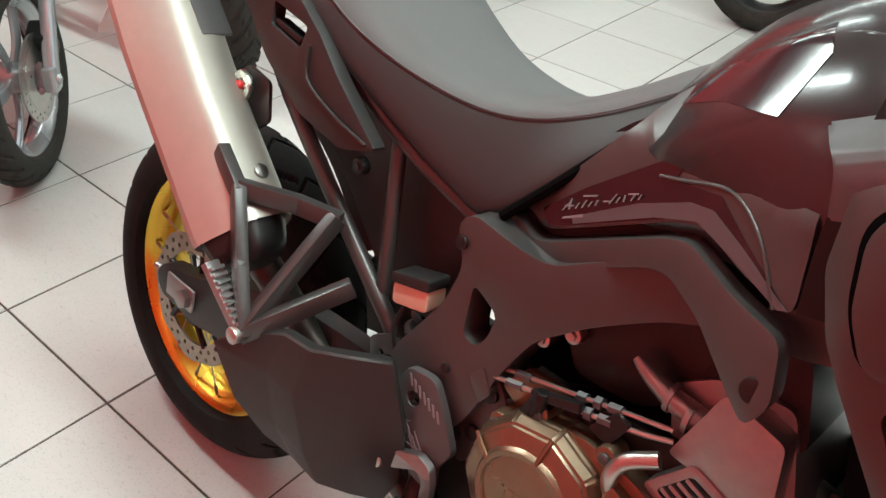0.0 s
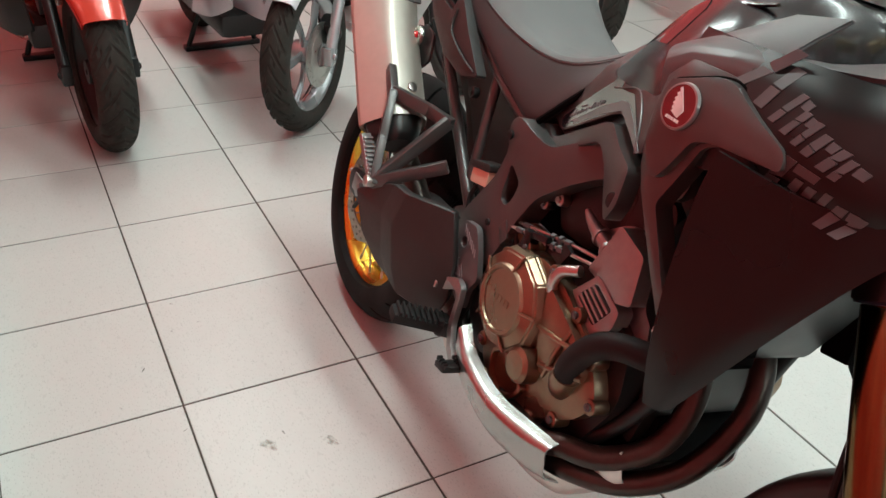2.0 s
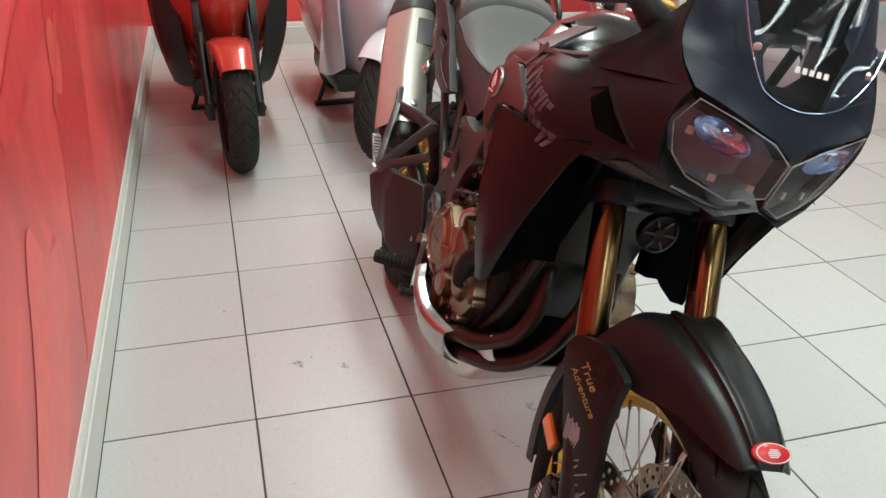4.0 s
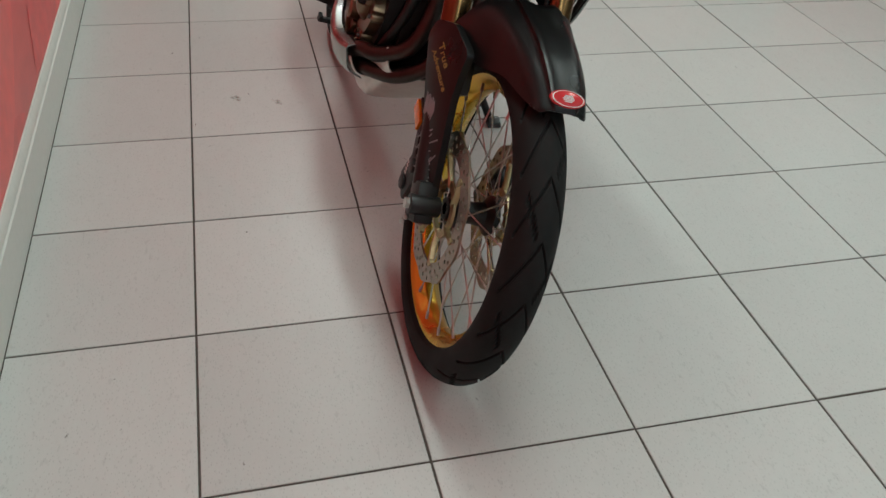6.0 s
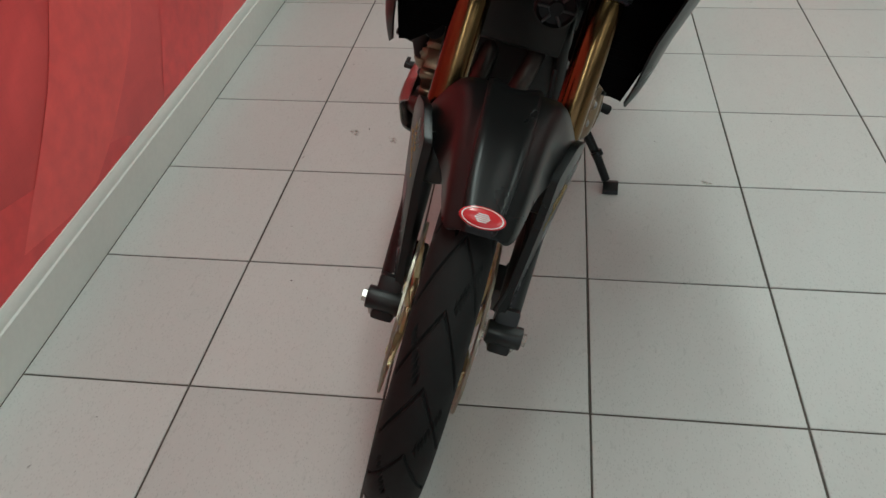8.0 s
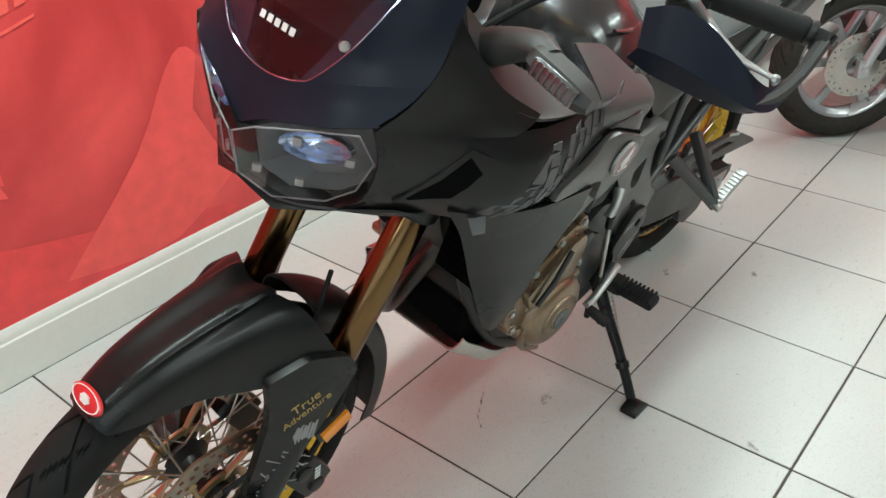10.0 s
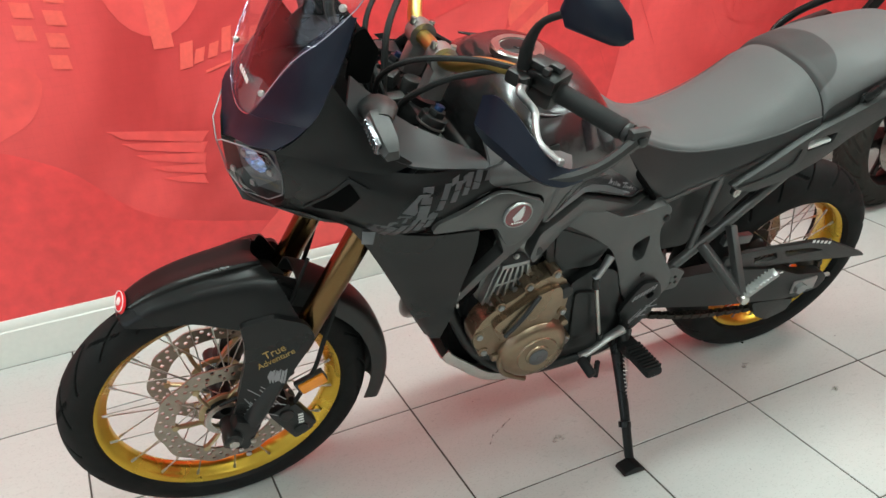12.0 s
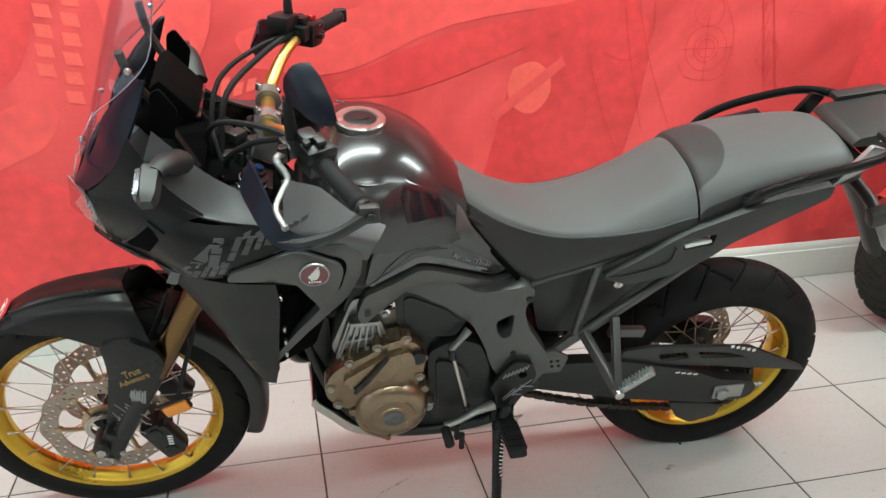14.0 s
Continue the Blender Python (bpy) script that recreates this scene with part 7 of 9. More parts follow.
bmesh.ops.bevel(bm, geom=[e for e in bm.edges if len(e.link_faces) == 2], offset=0.0035, segments=2, affect="EDGES", clamp_overlap=True)
clutch = part("clutch_cover", bm, M_BRONZE, engine, "faceted bronze clutch cover", sharp=24)
bm = bmesh.new()
lathe(bm, [(0.0005, -0.212), (0.052, -0.212), (0.054, -0.216), (0.06, -0.2165), (0.063, -0.213), (0.066, -0.207)], CC, 56)
part("clutch_face", bm, M_BRONZE, clutch, "flat round face with a raised rim")
for i in range(5):
    a = 2 * math.pi * (2 * i) / 10 + 0.2
    bm = bmesh.new()
    tube(bm, [tuple(CC + V(r * math.cos(a), y, r * math.sin(a))) for r, y in ((0.058, -0.2155), (0.075, -0.2105), (0.09, -0.2035))], 0.0028, 6, 2)
    part("clutch_rib", bm, M_BRONZE, clutch)
bm = bmesh.new()
for i in range(5):
    box(bm, (0.748 + 0.011 * i, -0.2125, 0.51 + 0.001 * i), (0.007, 0.0015, 0.011))
part("cover_mark", bm, M_BRONZE, engine, "raised marks")
bm = bmesh.new()
lathe(bm, [(0.0005, -0.210), (0.024, -0.209), (0.031, -0.203), (0.034, -0.17)], (0.862, 0, 0.442), 40)
part("pump_cover", bm, M_BRONZE, engine, "round bronze water pump cover")
bm = bmesh.new()
POCKET = [(0.775, 0.405), (0.80, 0.425), (0.835, 0.415), (0.87, 0.40), (0.855, 0.372), (0.82, 0.355), (0.785, 0.368)]
plate(bm, rounded([(0.812 + (x - 0.812) * 1.2, 0.39 + (z - 0.39) * 1.25) for x, z in POCKET], 0.012), 0.19, 0.014, -1, [rounded(POCKET, 0.01)], bevel=0.003)
part("pump_lip", bm, M_BRONZE, engine, "raised lip round a pocket")
bm = bmesh.new()
tube(bm, [(0.857, -0.165, 0.555), (0.85, -0.187, 0.59), (0.858, -0.188, 0.622), (0.888, -0.178, 0.642)], 0.0095, 14, 5)
part("coolant_pipe", bm, M_STEEL, engine, "bright bent coolant pipe")
bm = bmesh.new()
hose = spline([V(0.957, -0.186, 0.488), V(0.97, -0.198, 0.53), V(0.995, -0.198, 0.575), V(1.03, -0.188, 0.603), V(1.075, -0.165, 0.615)], 14)
tube(bm, [tuple(q) for q in hose], [0.0205 + 0.0008 * (i % 2) for i in range(len(hose))], 16, 1)
part("coolant_hose", bm, M_GRIP, engine, "black coolant hose")
bm = bmesh.new()
tube(bm, [(0.945, -0.17, 0.462), (0.954, -0.184, 0.482), (0.962, -0.19, 0.502)], [0.023, 0.024, 0.023], 18, 3)
part("hose_clamp", bm, M_BRONZE, engine, "bronze hose stub")
for q0, q1 in (((0.668, -0.165, 0.60), (0.835, -0.168, 0.643)), ((0.672, -0.158, 0.612), (0.83, -0.16, 0.655))):
    bm = bmesh.new()
    tube(bm, [q0, q1, (q1[0] + 0.05, -0.15, q1[2] + 0.008)], 0.0032, 8, 3)
    part("clutch_cable", bm, M_STEEL, engine, "thin bright cable")
    d = (V(*q1) - V(*q0)).normalized()
    for k, r, l in ((0.02, 0.0055, 0.022), (0.105, 0.0065, 0.012), (0.128, 0.008, 0.009), (0.145, 0.0065, 0.016)):
        bm = bmesh.new()
        p = V(*q0) + d * k
        cyl(bm, p, p + d * l, r, n=6)
        part("cable_adjuster", bm, M_GREY, engine, "dull cable adjuster nut")
bm = bmesh.new()
plate(bm, rounded([(0.80, 0.62), (0.825, 0.655), (0.845, 0.65), (0.83, 0.615)], 0.005), 0.172, 0.008, -1, bevel=0.002)
part("cable_bracket", bm, M_DARK, engine, "dark cable bracket")
bm = bmesh.new()
plate(bm, rounded([(0.673, 0.587), (0.70, 0.627), (0.757, 0.63), (0.76, 0.60), (0.71, 0.568)], 0.008), 0.152, 0.01, -1, bevel=0.003)
part("case_lid", bm, M_BRONZE, engine, "bronze top of the gear case")
bm = bmesh.new()
cyl(bm, (0.728, -0.172, 0.572), (0.742, -0.172, 0.618), 0.0145, n=16, bevel=0.002)
part("clutch_arm", bm, M_DARK, engine, "dark clutch lever post")
bm = bmesh.new()
strap(bm, (0.728, -0.176, 0.62), (0.79, -0.176, 0.64), 0.012, 0.012)
cyl(bm, (0.742, -0.18, 0.60), (0.742, -0.18, 0.632), 0.009, n=12, bevel=0.002)
part("clutch_lever", bm, M_DARK, engine, "dark clutch lever")
bm = bmesh.new()
plate(bm, rounded([(0.617, 0.47), (0.602, 0.538), (0.632, 0.585), (0.655, 0.602), (0.692, 0.562), (0.68, 0.494), (0.645, 0.44)], 0.014), 0.152, 0.012, -1, bevel=0.003)
part("case_bracket", bm, M_FRAME, engine, "dark frame plate beside the gear case")
bm = bmesh.new()
for x, z in ((0.632, 0.55), (0.665, 0.565), (0.655, 0.50), (0.628, 0.48)):
    cyl(bm, (x, -0.15, z), (x, -0.158, z), 0.011, n=16, bevel=0.002)
part("frame_bolt", bm, M_DARK, engine, "dark bolt heads")
bm = bmesh.new()
plate(bm, rounded([(0.636, 0.583), (0.653, 0.605), (0.672, 0.575), (0.66, 0.556)], 0.004), 0.17, 0.03, -1, bevel=0.003)
part("case_spacer", bm, M_FRAME, engine, "dark cast lug")

bm = bmesh.new()
tube(bm, [(0.815, -0.147, 0.713), (0.835, -0.148, 0.704), (0.87, -0.146, 0.692), (0.91, -0.135, 0.68)], [0.005, 0.009, 0.0125, 0.015], 14, 3)
for d in (0.865, 0.89):
    lathe(bm, [(0.011, -0.003), (0.017, -0.003), (0.017, 0.003), (0.011, 0.003)], (d, -0.144, 0.693 - 0.4 * (d - 0.865)), 20, closed=True, axis="X")
part("water_neck", bm, M_ALU, engine, "pointed aluminium water neck")
# header pipes down the front and along the belly, and the muffler on the right
for name, ps in (("header_pipe", [(1.0, 0.05, 0.64), (1.08, 0.045, 0.635), (1.128, 0.02, 0.55), (1.122, -0.03, 0.44), (1.08, -0.09, 0.375), (1.019, -0.15, 0.352), (0.93, -0.155, 0.325), (0.7, -0.14, 0.31)]),
                 ("header_pipe", [(1.0, -0.05, 0.63), (1.06, -0.05, 0.61), (1.092, -0.06, 0.53), (1.088, -0.085, 0.455), (1.055, -0.14, 0.41), (1.01, -0.178, 0.396), (0.93, -0.185, 0.36), (0.7, -0.15, 0.325)])):
    bm = bmesh.new()
    tube(bm, ps, 0.0195, 16, 5)
    part(name, bm, M_PIPE, engine, "dark steel header pipe")
bm = bmesh.new()
tube(bm, [(0.72, -0.13, 0.31), (0.6, -0.125, 0.325), (0.46, -0.12, 0.36), (0.34, -0.135, 0.43), (0.25, -0.17, 0.52), (0.18, -0.2, 0.59)], [0.036, 0.036, 0.03, 0.026, 0.026, 0.026], 16, 4)
part("link_pipe", bm, M_PIPE, engine, "dark exhaust link pipe")
AX = V(-0.78, 0.05, 0.624).normalized()
AN = V(0.624, 0, 0.78).normalized()
MC = V(0.248, -0.309, 0.593)
SECTION = [(0.042, -0.03), (0.012, -0.012), (0.0, 0.012), (0.042, 0.066), (0.066, 0.078), (0.108, 0.078), (0.135, 0.05), (0.14, 0.0), (0.11, -0.035)]


def muffler_ring(d, k=1.0):
    """A cross-section of the muffler, d along its axis, scaled by k about its middle."""
    return [MC + AX * d + AN * (0.022 + (b - 0.022) * k) + V(0, 0.07 + (a - 0.07) * k, 0) for a, b in SECTION]


bm = bmesh.new()
secs = [muffler_ring(0.0, 0.93), muffler_ring(0.008), muffler_ring(0.15), muffler_ring(0.30), muffler_ring(0.42)]
loft(bm, [r + r[:1] for r in secs], 3, 3, cap=True)
muf = part("muffler", bm, M_MUFFLER, bike, "satin silver muffler with a black end cap", sharp=26)
bm = bmesh.new()
loft(bm, [r + r[:1] for r in (muffler_ring(0.418, 1.02), muffler_ring(0.432, 1.02), muffler_ring(0.49, 0.86), muffler_ring(0.505, 0.7))], 3, 2, cap=True)
part("end_cap", bm, M_PLASTIC, muf, "black muffler end cap")
bm = bmesh.new()
loft(bm, [r + r[:1] for r in (muffler_ring(-0.05, 0.5), muffler_ring(-0.035, 0.72), muffler_ring(0.004, 0.88))], 3, 2, cap=True)
part("inlet_cone", bm, M_DARK, muf, "dark inlet cone")
bm = bmesh.new()
for a in (-0.03, 0.03):
    cyl(bm, MC + AX * 0.495 + AN * 0.022 + V(0, 0.07 + a, 0), MC + AX * 0.53 + AN * 0.022 + V(0, 0.07 + a, 0), 0.02, n=18)
part("outlet", bm, M_DARK, muf, "dark twin outlets")
bm = bmesh.new()
box(bm, MC + AX * 0.33 + AN * 0.079 + V(0, 0.1, 0), (0.1, 0.05, 0.006), Matrix.Rotation(radians(38.7), 4, "Y"), 0.002)
part("heat_shield", bm, M_GREY, muf, "grey heat shield patch")
bm = bmesh.new()
lathe(bm, [(0.011, -0.008), (0.020, -0.008), (0.022, -0.004), (0.022, 0.0), (0.011, 0.0)], (0.14, -0.176, 0.776), 30, closed=True)
for i in range(6):
    a = 2 * math.pi * i / 6
    cyl(bm, (0.14 + 0.006 * math.cos(a), -0.182, 0.776 + 0.006 * math.sin(a)), (0.14 + 0.018 * math.cos(a), -0.182, 0.776 + 0.018 * math.sin(a)), 0.0022, n=6)
part("mount_washer", bm, M_STEEL, muf, "bright spoked mounting washer")
bm = bmesh.new()
cyl(bm, (0.14, -0.178, 0.776), (0.14, -0.19, 0.776), 0.007, n=12, bevel=0.002)
part("mount_bolt", bm, M_RED, muf, "red mounting bolt")
bm = bmesh.new()
plate(bm, rounded([(0.175, 0.79), (0.12, 0.80), (0.10, 0.765), (0.145, 0.70), (0.185, 0.735)], 0.008), 0.161, 0.006, -1, bevel=0.002)
part("mount_bracket", bm, M_GREY, muf, "grey mounting bracket")
bm = bmesh.new()
p = MC + AX * 0.06 + AN * 0.078 + V(0, 0.09, 0)
cyl(bm, p, p + AN * 0.008, 0.011, n=16, bevel=0.003)
part("guard_screw", bm, M_STEEL, muf, "bright guard screw")
# black cover over the link pipe, below the right hanger
COVER = [[(0.36, 0.52), (0.415, 0.545), (0.465, 0.552), (0.505, 0.558), (0.538, 0.558)], [(0.308, 0.48), (0.40, 0.478), (0.452, 0.474), (0.515, 0.468), (0.575, 0.464)],
         [(0.345, 0.405), (0.42, 0.398), (0.475, 0.392), (0.53, 0.386), (0.578, 0.388)], [(0.395, 0.366), (0.45, 0.357), (0.50, 0.35), (0.53, 0.342), (0.558, 0.338)]]
bm = bmesh.new()
loft(bm, [[V(x, -(0.28 - 0.36 * (x - 0.33) - 0.1 * max(0, 0.46 - z) + k), z) for (x, z), k in zip(r, (0, 0.008, 0.026, 0.012, -0.01))] for r in COVER], 1, 1, thick=-0.02)
bmesh.ops.bevel(bm, geom=bm.edges[:], offset=0.003, segments=1, affect="EDGES", clamp_overlap=True)
part("pipe_cover", bm, M_PLASTIC, engine, "faceted black cover over the link pipe")

# pillion foot pegs and their hangers
for s in (1, -1):
    tip = V(0.364, -0.3, 0.522) if s < 0 else V(0.363, 0.265, 0.512)
    legs = [[tip, (0.432, s * 0.19, 0.598)], [tip, (0.372, s * 0.18, 0.668)], [tip, (0.322, -0.285, 0.60), (0.272, -0.265, 0.682), (0.217, -0.256, 0.712)], [(0.272, -0.262, 0.684), (0.32, -0.2, 0.672), (0.372, -0.175, 0.668)]]
    if s > 0:
        legs = [[tip, (0.425, 0.155, 0.602)], [tip, (0.356, 0.158, 0.645)], [(0.356, 0.152, 0.60), (0.275, 0.145, 0.585)]]
    hg = None
    for l in legs:
        for q0, q1 in zip(l, l[1:]):
            bm = bmesh.new()
            d = (Vector(q1) - Vector(q0)).normalized() * 0.006
            strap(bm, Vector(q0) - d, Vector(q1) + d, 0.026, 0.018)
            arm = part("hanger_arm" if hg else "peg_hanger", bm, M_FRAME, hg or bike, "" if hg else "black cast pillion peg hanger")
            hg = hg or arm
    bm = bmesh.new()
    d = V(-0.07, s * 0.01, 0.068).normalized()
    rot = d.to_track_quat("X", "Z").to_matrix().to_4x4()
    box(bm, tip + d * 0.05, (0.105, 0.024, 0.012), rot, 0.003)
    pp = part("pillion_peg", bm, M_ALU, hg, "folded ribbed aluminium pillion peg")
    bm = bmesh.new()
    for i in range(9):
        box(bm, tip + d * (0.012 + 0.0098 * i) + rot.to_3x3() @ V(0, 0, 0.008), (0.0045, 0.022, 0.007), rot)
    part("peg_rib", bm, M_ALU, pp)
    bm = bmesh.new()
    cyl(bm, tip + V(0, -s * 0.012, 0), tip + V(0, s * 0.018, 0), 0.012, n=14, bevel=0.002)
    part("peg_pivot", bm, M_STEEL, hg, "bright peg pivot")

# heel guards with scratch print
for s in (1, -1):
    bm = bmesh.new()
    plate(bm, rounded([(0.635, 0.44), (0.655, 0.475), (0.625, 0.525), (0.60, 0.557), (0.555, 0.55), (0.54, 0.51), (0.555, 0.455), (0.60, 0.405), (0.64, 0.40)], 0.012), 0.186, 0.012, s, [ring((0.575, 0.512), 0.011, 14)], bevel=0.004)
    hgd = part("heel_guard", bm, M_SATIN if s > 0 else M_GREY, bike, "dark heel guard with white scratch print")
    rg = random.Random(5)
    polys = []
    for i in range(9):
        x, z = 0.615 - 0.012 * i * 0.4 + rg.uniform(-0.01, 0.01), 0.43 + 0.006 * i
        dx, dz = -0.02 - 0.012 * rg.random(), 0.045 * rg.random() - 0.008
        polys.append([(x, z), (x + 0.001, z + 0.002), (x + dx + 0.001, z + dz + 0.002), (x + dx, z + dz)])
    for i in range(7):
        polys.append([(0.625 - 0.009 * i, 0.505 + 0.004 * i), (0.6215 - 0.009 * i, 0.505 + 0.004 * i), (0.615 - 0.009 * i, 0.52 + 0.004 * i), (0.6185 - 0.009 * i, 0.52 + 0.004 * i)])
    drape("guard_print", polys, hgd, s, M_SILVERDECAL, hgd, "thin scratch print", 0.001, 0)

# rider pegs
def peg(s, a, b):
    d = (b - a).normalized()
    rot = d.to_track_quat("X", "Z").to_matrix().to_4x4()
    bm = bmesh.new()
    box(bm, a + d * 0.008, (0.05, 0.04, 0.035), rot, 0.006)
    pg = part("foot_peg", bm, M_DARK, bike, "black rider foot peg with a rubber pad")
    bm = bmesh.new()
    box(bm, (a + b) / 2 + d * 0.02, ((b - a).length, 0.045, 0.022), rot, 0.008)
    pad = part("peg_pad", bm, M_GRIP, pg, "ribbed black rubber pad")
    bm = bmesh.new()
    for i in range(9):
        box(bm, a + d * ((b - a).length * (0.2 + 0.11 * i)) + rot.to_3x3() @ V(0, 0, 0.012), (0.005, 0.047, 0.011), rot, 0.001)
    part("pad_rib", bm, M_GRIP, pad)


peg(1, V(0.605, 0.19, 0.352), V(0.60, 0.285, 0.36))
peg(-1, V(0.625, -0.185, 0.352), V(0.60, -0.285, 0.36))
for s in (1, -1):
    bm = bmesh.new()
    tube(bm, [(0.60, s * 0.15, 0.43), (0.605, s * 0.165, 0.38), (0.615, s * 0.185, 0.352)], 0.016, 10, 3)
    part("peg_bracket", bm, M_DARK, bike)
# brake pedal on the right
bm = bmesh.new()
plate(bm, rounded([(0.543, 0.418), (0.553, 0.434), (0.575, 0.434), (0.615, 0.454), (0.64, 0.448), (0.649, 0.428), (0.655, 0.378), (0.682, 0.35), (0.722, 0.338), (0.722, 0.322), (0.672, 0.33), (0.636, 0.362), (0.631, 0.422), (0.618, 0.432), (0.58, 0.408), (0.555, 0.4)], 0.006), lambda x, z: 0.2 + 0.25 * max(0, x - 0.63), 0.012, -1, bevel=0.003)
ped = part("brake_pedal", bm, M_ALU, bike, "cast aluminium brake pedal")
bm = bmesh.new()
box(bm, (0.728, -0.232, 0.336), (0.034, 0.045, 0.012), Matrix.Rotation(radians(-10), 4, "Y"), 0.003)
for i in range(5):
    for j in (-1, 1):
        box(bm, (0.713 + 0.008 * i, -0.232 + 0.016 * j, 0.345), (0.004, 0.01, 0.007))
part("pedal_pad", bm, M_DARK, ped, "toothed pedal pad")
bm = bmesh.new()
cyl(bm, (0.558, -0.2, 0.41), (0.558, -0.212, 0.41), 0.011, n=14, bevel=0.002)
part("pedal_pivot", bm, M_STEEL, ped, "bright pedal pivot bolt")
# shift lever and rod on the left
bm = bmesh.new()
tube(bm, [(0.645, 0.2, 0.432), (0.69, 0.212, 0.43), (0.735, 0.218, 0.408), (0.768, 0.22, 0.398)], [0.014, 0.011, 0.009, 0.011], 10, 4, 0.7)
sh = part("shift_lever", bm, M_ALU, bike, "cast aluminium shift lever")
bm = bmesh.new()
cyl(bm, (0.768, 0.225, 0.395), (0.762, 0.275, 0.385), 0.012, n=14, bevel=0.003)
part("shift_rubber", bm, M_GRIP, sh, "black shift lever rubber")
bm = bmesh.new()
cyl(bm, (0.712, 0.205, 0.43), (0.752, 0.2, 0.605), 0.0048, n=10)
part("shift_rod", bm, M_STEEL, sh, "thin bright shift rod")
bm = bmesh.new()
tube(bm, [(0.758, 0.195, 0.625), (0.74, 0.192, 0.645), (0.715, 0.18, 0.668)], [0.011, 0.009, 0.012], 10, 3, 0.7)
part("shift_arm", bm, M_ALU, sh, "bright shift arm")
bm = bmesh.new()
for a, b in (((0.752, 0.2, 0.60), (0.757, 0.2, 0.63)), ((0.708, 0.205, 0.415), (0.714, 0.205, 0.445))):
    cyl(bm, a, b, 0.0085, n=10)
part("rod_end", bm, M_DARK, sh)
bm = bmesh.new()
for i, x in enumerate((0.735, 0.728)):
    cyl(bm, (x, 0.21 + 0.03 * i, 0.385), (x, 0.215 + 0.03 * i, 0.34), 0.007, n=10)
part("drain_hose", bm, M_GRIP, sh, "short black drain hoses")

# skid plate of bright sheet
SK = [(1.085, 0.385), (1.07, 0.365), (1.04, 0.342), (1.005, 0.312), (0.965, 0.287), (0.90, 0.268), (0.80, 0.26), (0.68, 0.262), (0.56, 0.28)]
bm = bmesh.new()
rows = []
for x, zz in SK:
    z = zz
    w = 0.125 if x < 1.0 else 0.125 - 0.25 * (x - 1.0)
    e = -0.035 if x < 1.0 else -0.035 + 0.3 * (x - 1.0)   # the right edge hangs a little lower
    rows.append([V(x - 0.01, -w - 0.03, z + 0.065 + e), V(x, -w - 0.02, z + 0.03 + e), V(x, -w, z + 0.004 + e), V(x, -w * 0.5, z + e * 0.8), V(x, w * 0.5, z), V(x, w, z + 0.004), V(x, w + 0.02, z + 0.025), V(x - 0.01, w + 0.027, z + 0.048)])
loft(bm, rows, 3, 2, thick=0.004)
sk = part("skid_plate", bm, M_SKID, bike, "bright aluminium skid plate under the engine", sharp=40)
bm = bmesh.new()
BELLY = [(1.012, -0.195, 0.405, -0.21, 0.37, -0.16, 0.318), (0.95, -0.2, 0.392, -0.222, 0.352, -0.16, 0.295), (0.85, -0.205, 0.375, -0.228, 0.338, -0.165, 0.28), (0.75, -0.2, 0.382, -0.222, 0.348, -0.16, 0.285), (0.69, -0.19, 0.405, -0.21, 0.375, -0.16, 0.305)]
loft(bm, [[V(x, y0, z0), V(x, (y0 + y1) / 2 - 0.012, (z0 + z1) / 2 + 0.006), V(x, y1, z1), V(x, (y1 + y2) / 2 - 0.012, (z1 + z2) / 2 - 0.01), V(x, y2, z2)] for x, y0, z0, y1, z1, y2, z2 in BELLY], 5, 4, thick=0.003)
part("pipe_shield", bm, M_POLISH, sk, "polished aluminium shield over the pipes", sharp=50)
bm = bmesh.new()
for x, s in ((0.60, -1), (0.60, 1), (0.95, -1)):
    bolt(bm, (x, s * 0.15, 0.325), s, 0.01, 0.006)
part("skid_bolt", bm, M_STEEL, sk, "bright skid plate bolts")
for s in (1, -1):
    bm = bmesh.new()
    tube(bm, [(0.57, s * 0.14, 0.40), (0.62, s * 0.148, 0.335), (0.75, s * 0.15, 0.31), (0.9, s * 0.15, 0.325), (1.0, s * 0.135, 0.40), (1.06, s * 0.11, 0.52), (1.12, s * 0.08, 0.75)], 0.014, 10, 4)
    part("cradle_tube", bm, M_DARK, bike, "black lower frame tube")

# near-black filler for the shade between the header pipes and the skid plate
bm = bmesh.new()
plate(bm, rounded([(1.075, 0.50), (1.07, 0.40), (1.0, 0.345), (0.85, 0.315), (0.7, 0.32), (0.68, 0.42), (0.95, 0.50)], 0.02), 0.115, 0.20, 1, bevel=0.015)
part("sump", bm, M_VOID, engine, "added near-black filler in the shade above the skid plate")

# brake fluid reservoir on the right
bm = bmesh.new()
plate(bm, rounded([(0.482, 0.598), (0.478, 0.628), (0.536, 0.643), (0.541, 0.612)], 0.007), 0.158, 0.035, -1, bevel=0.004)
rs = part("fluid_reservoir", bm, M_RESERVOIR, bike, "milky brake fluid reservoir with a black lid")
bm = bmesh.new()
plate(bm, rounded([(0.474, 0.626), (0.472, 0.640), (0.536, 0.657), (0.54, 0.642)], 0.005), 0.161, 0.042, -1, bevel=0.003)
tube(bm, [(0.50, -0.15, 0.60), (0.49, -0.15, 0.56), (0.51, -0.15, 0.51)], 0.005, 8, 3)
part("reservoir_lid", bm, M_PLASTIC, rs, "black lid and hose")

# side stand
bm = bmesh.new()
tube(bm, [(0.615, 0.155, 0.34), (0.625, 0.21, 0.285), (0.64, 0.295, 0.195), (0.648, 0.355, 0.118)], [0.019, 0.015, 0.0125, 0.012], 12, 3)
box(bm, (0.61, 0.155, 0.355), (0.06, 0.03, 0.05), None, 0.008)
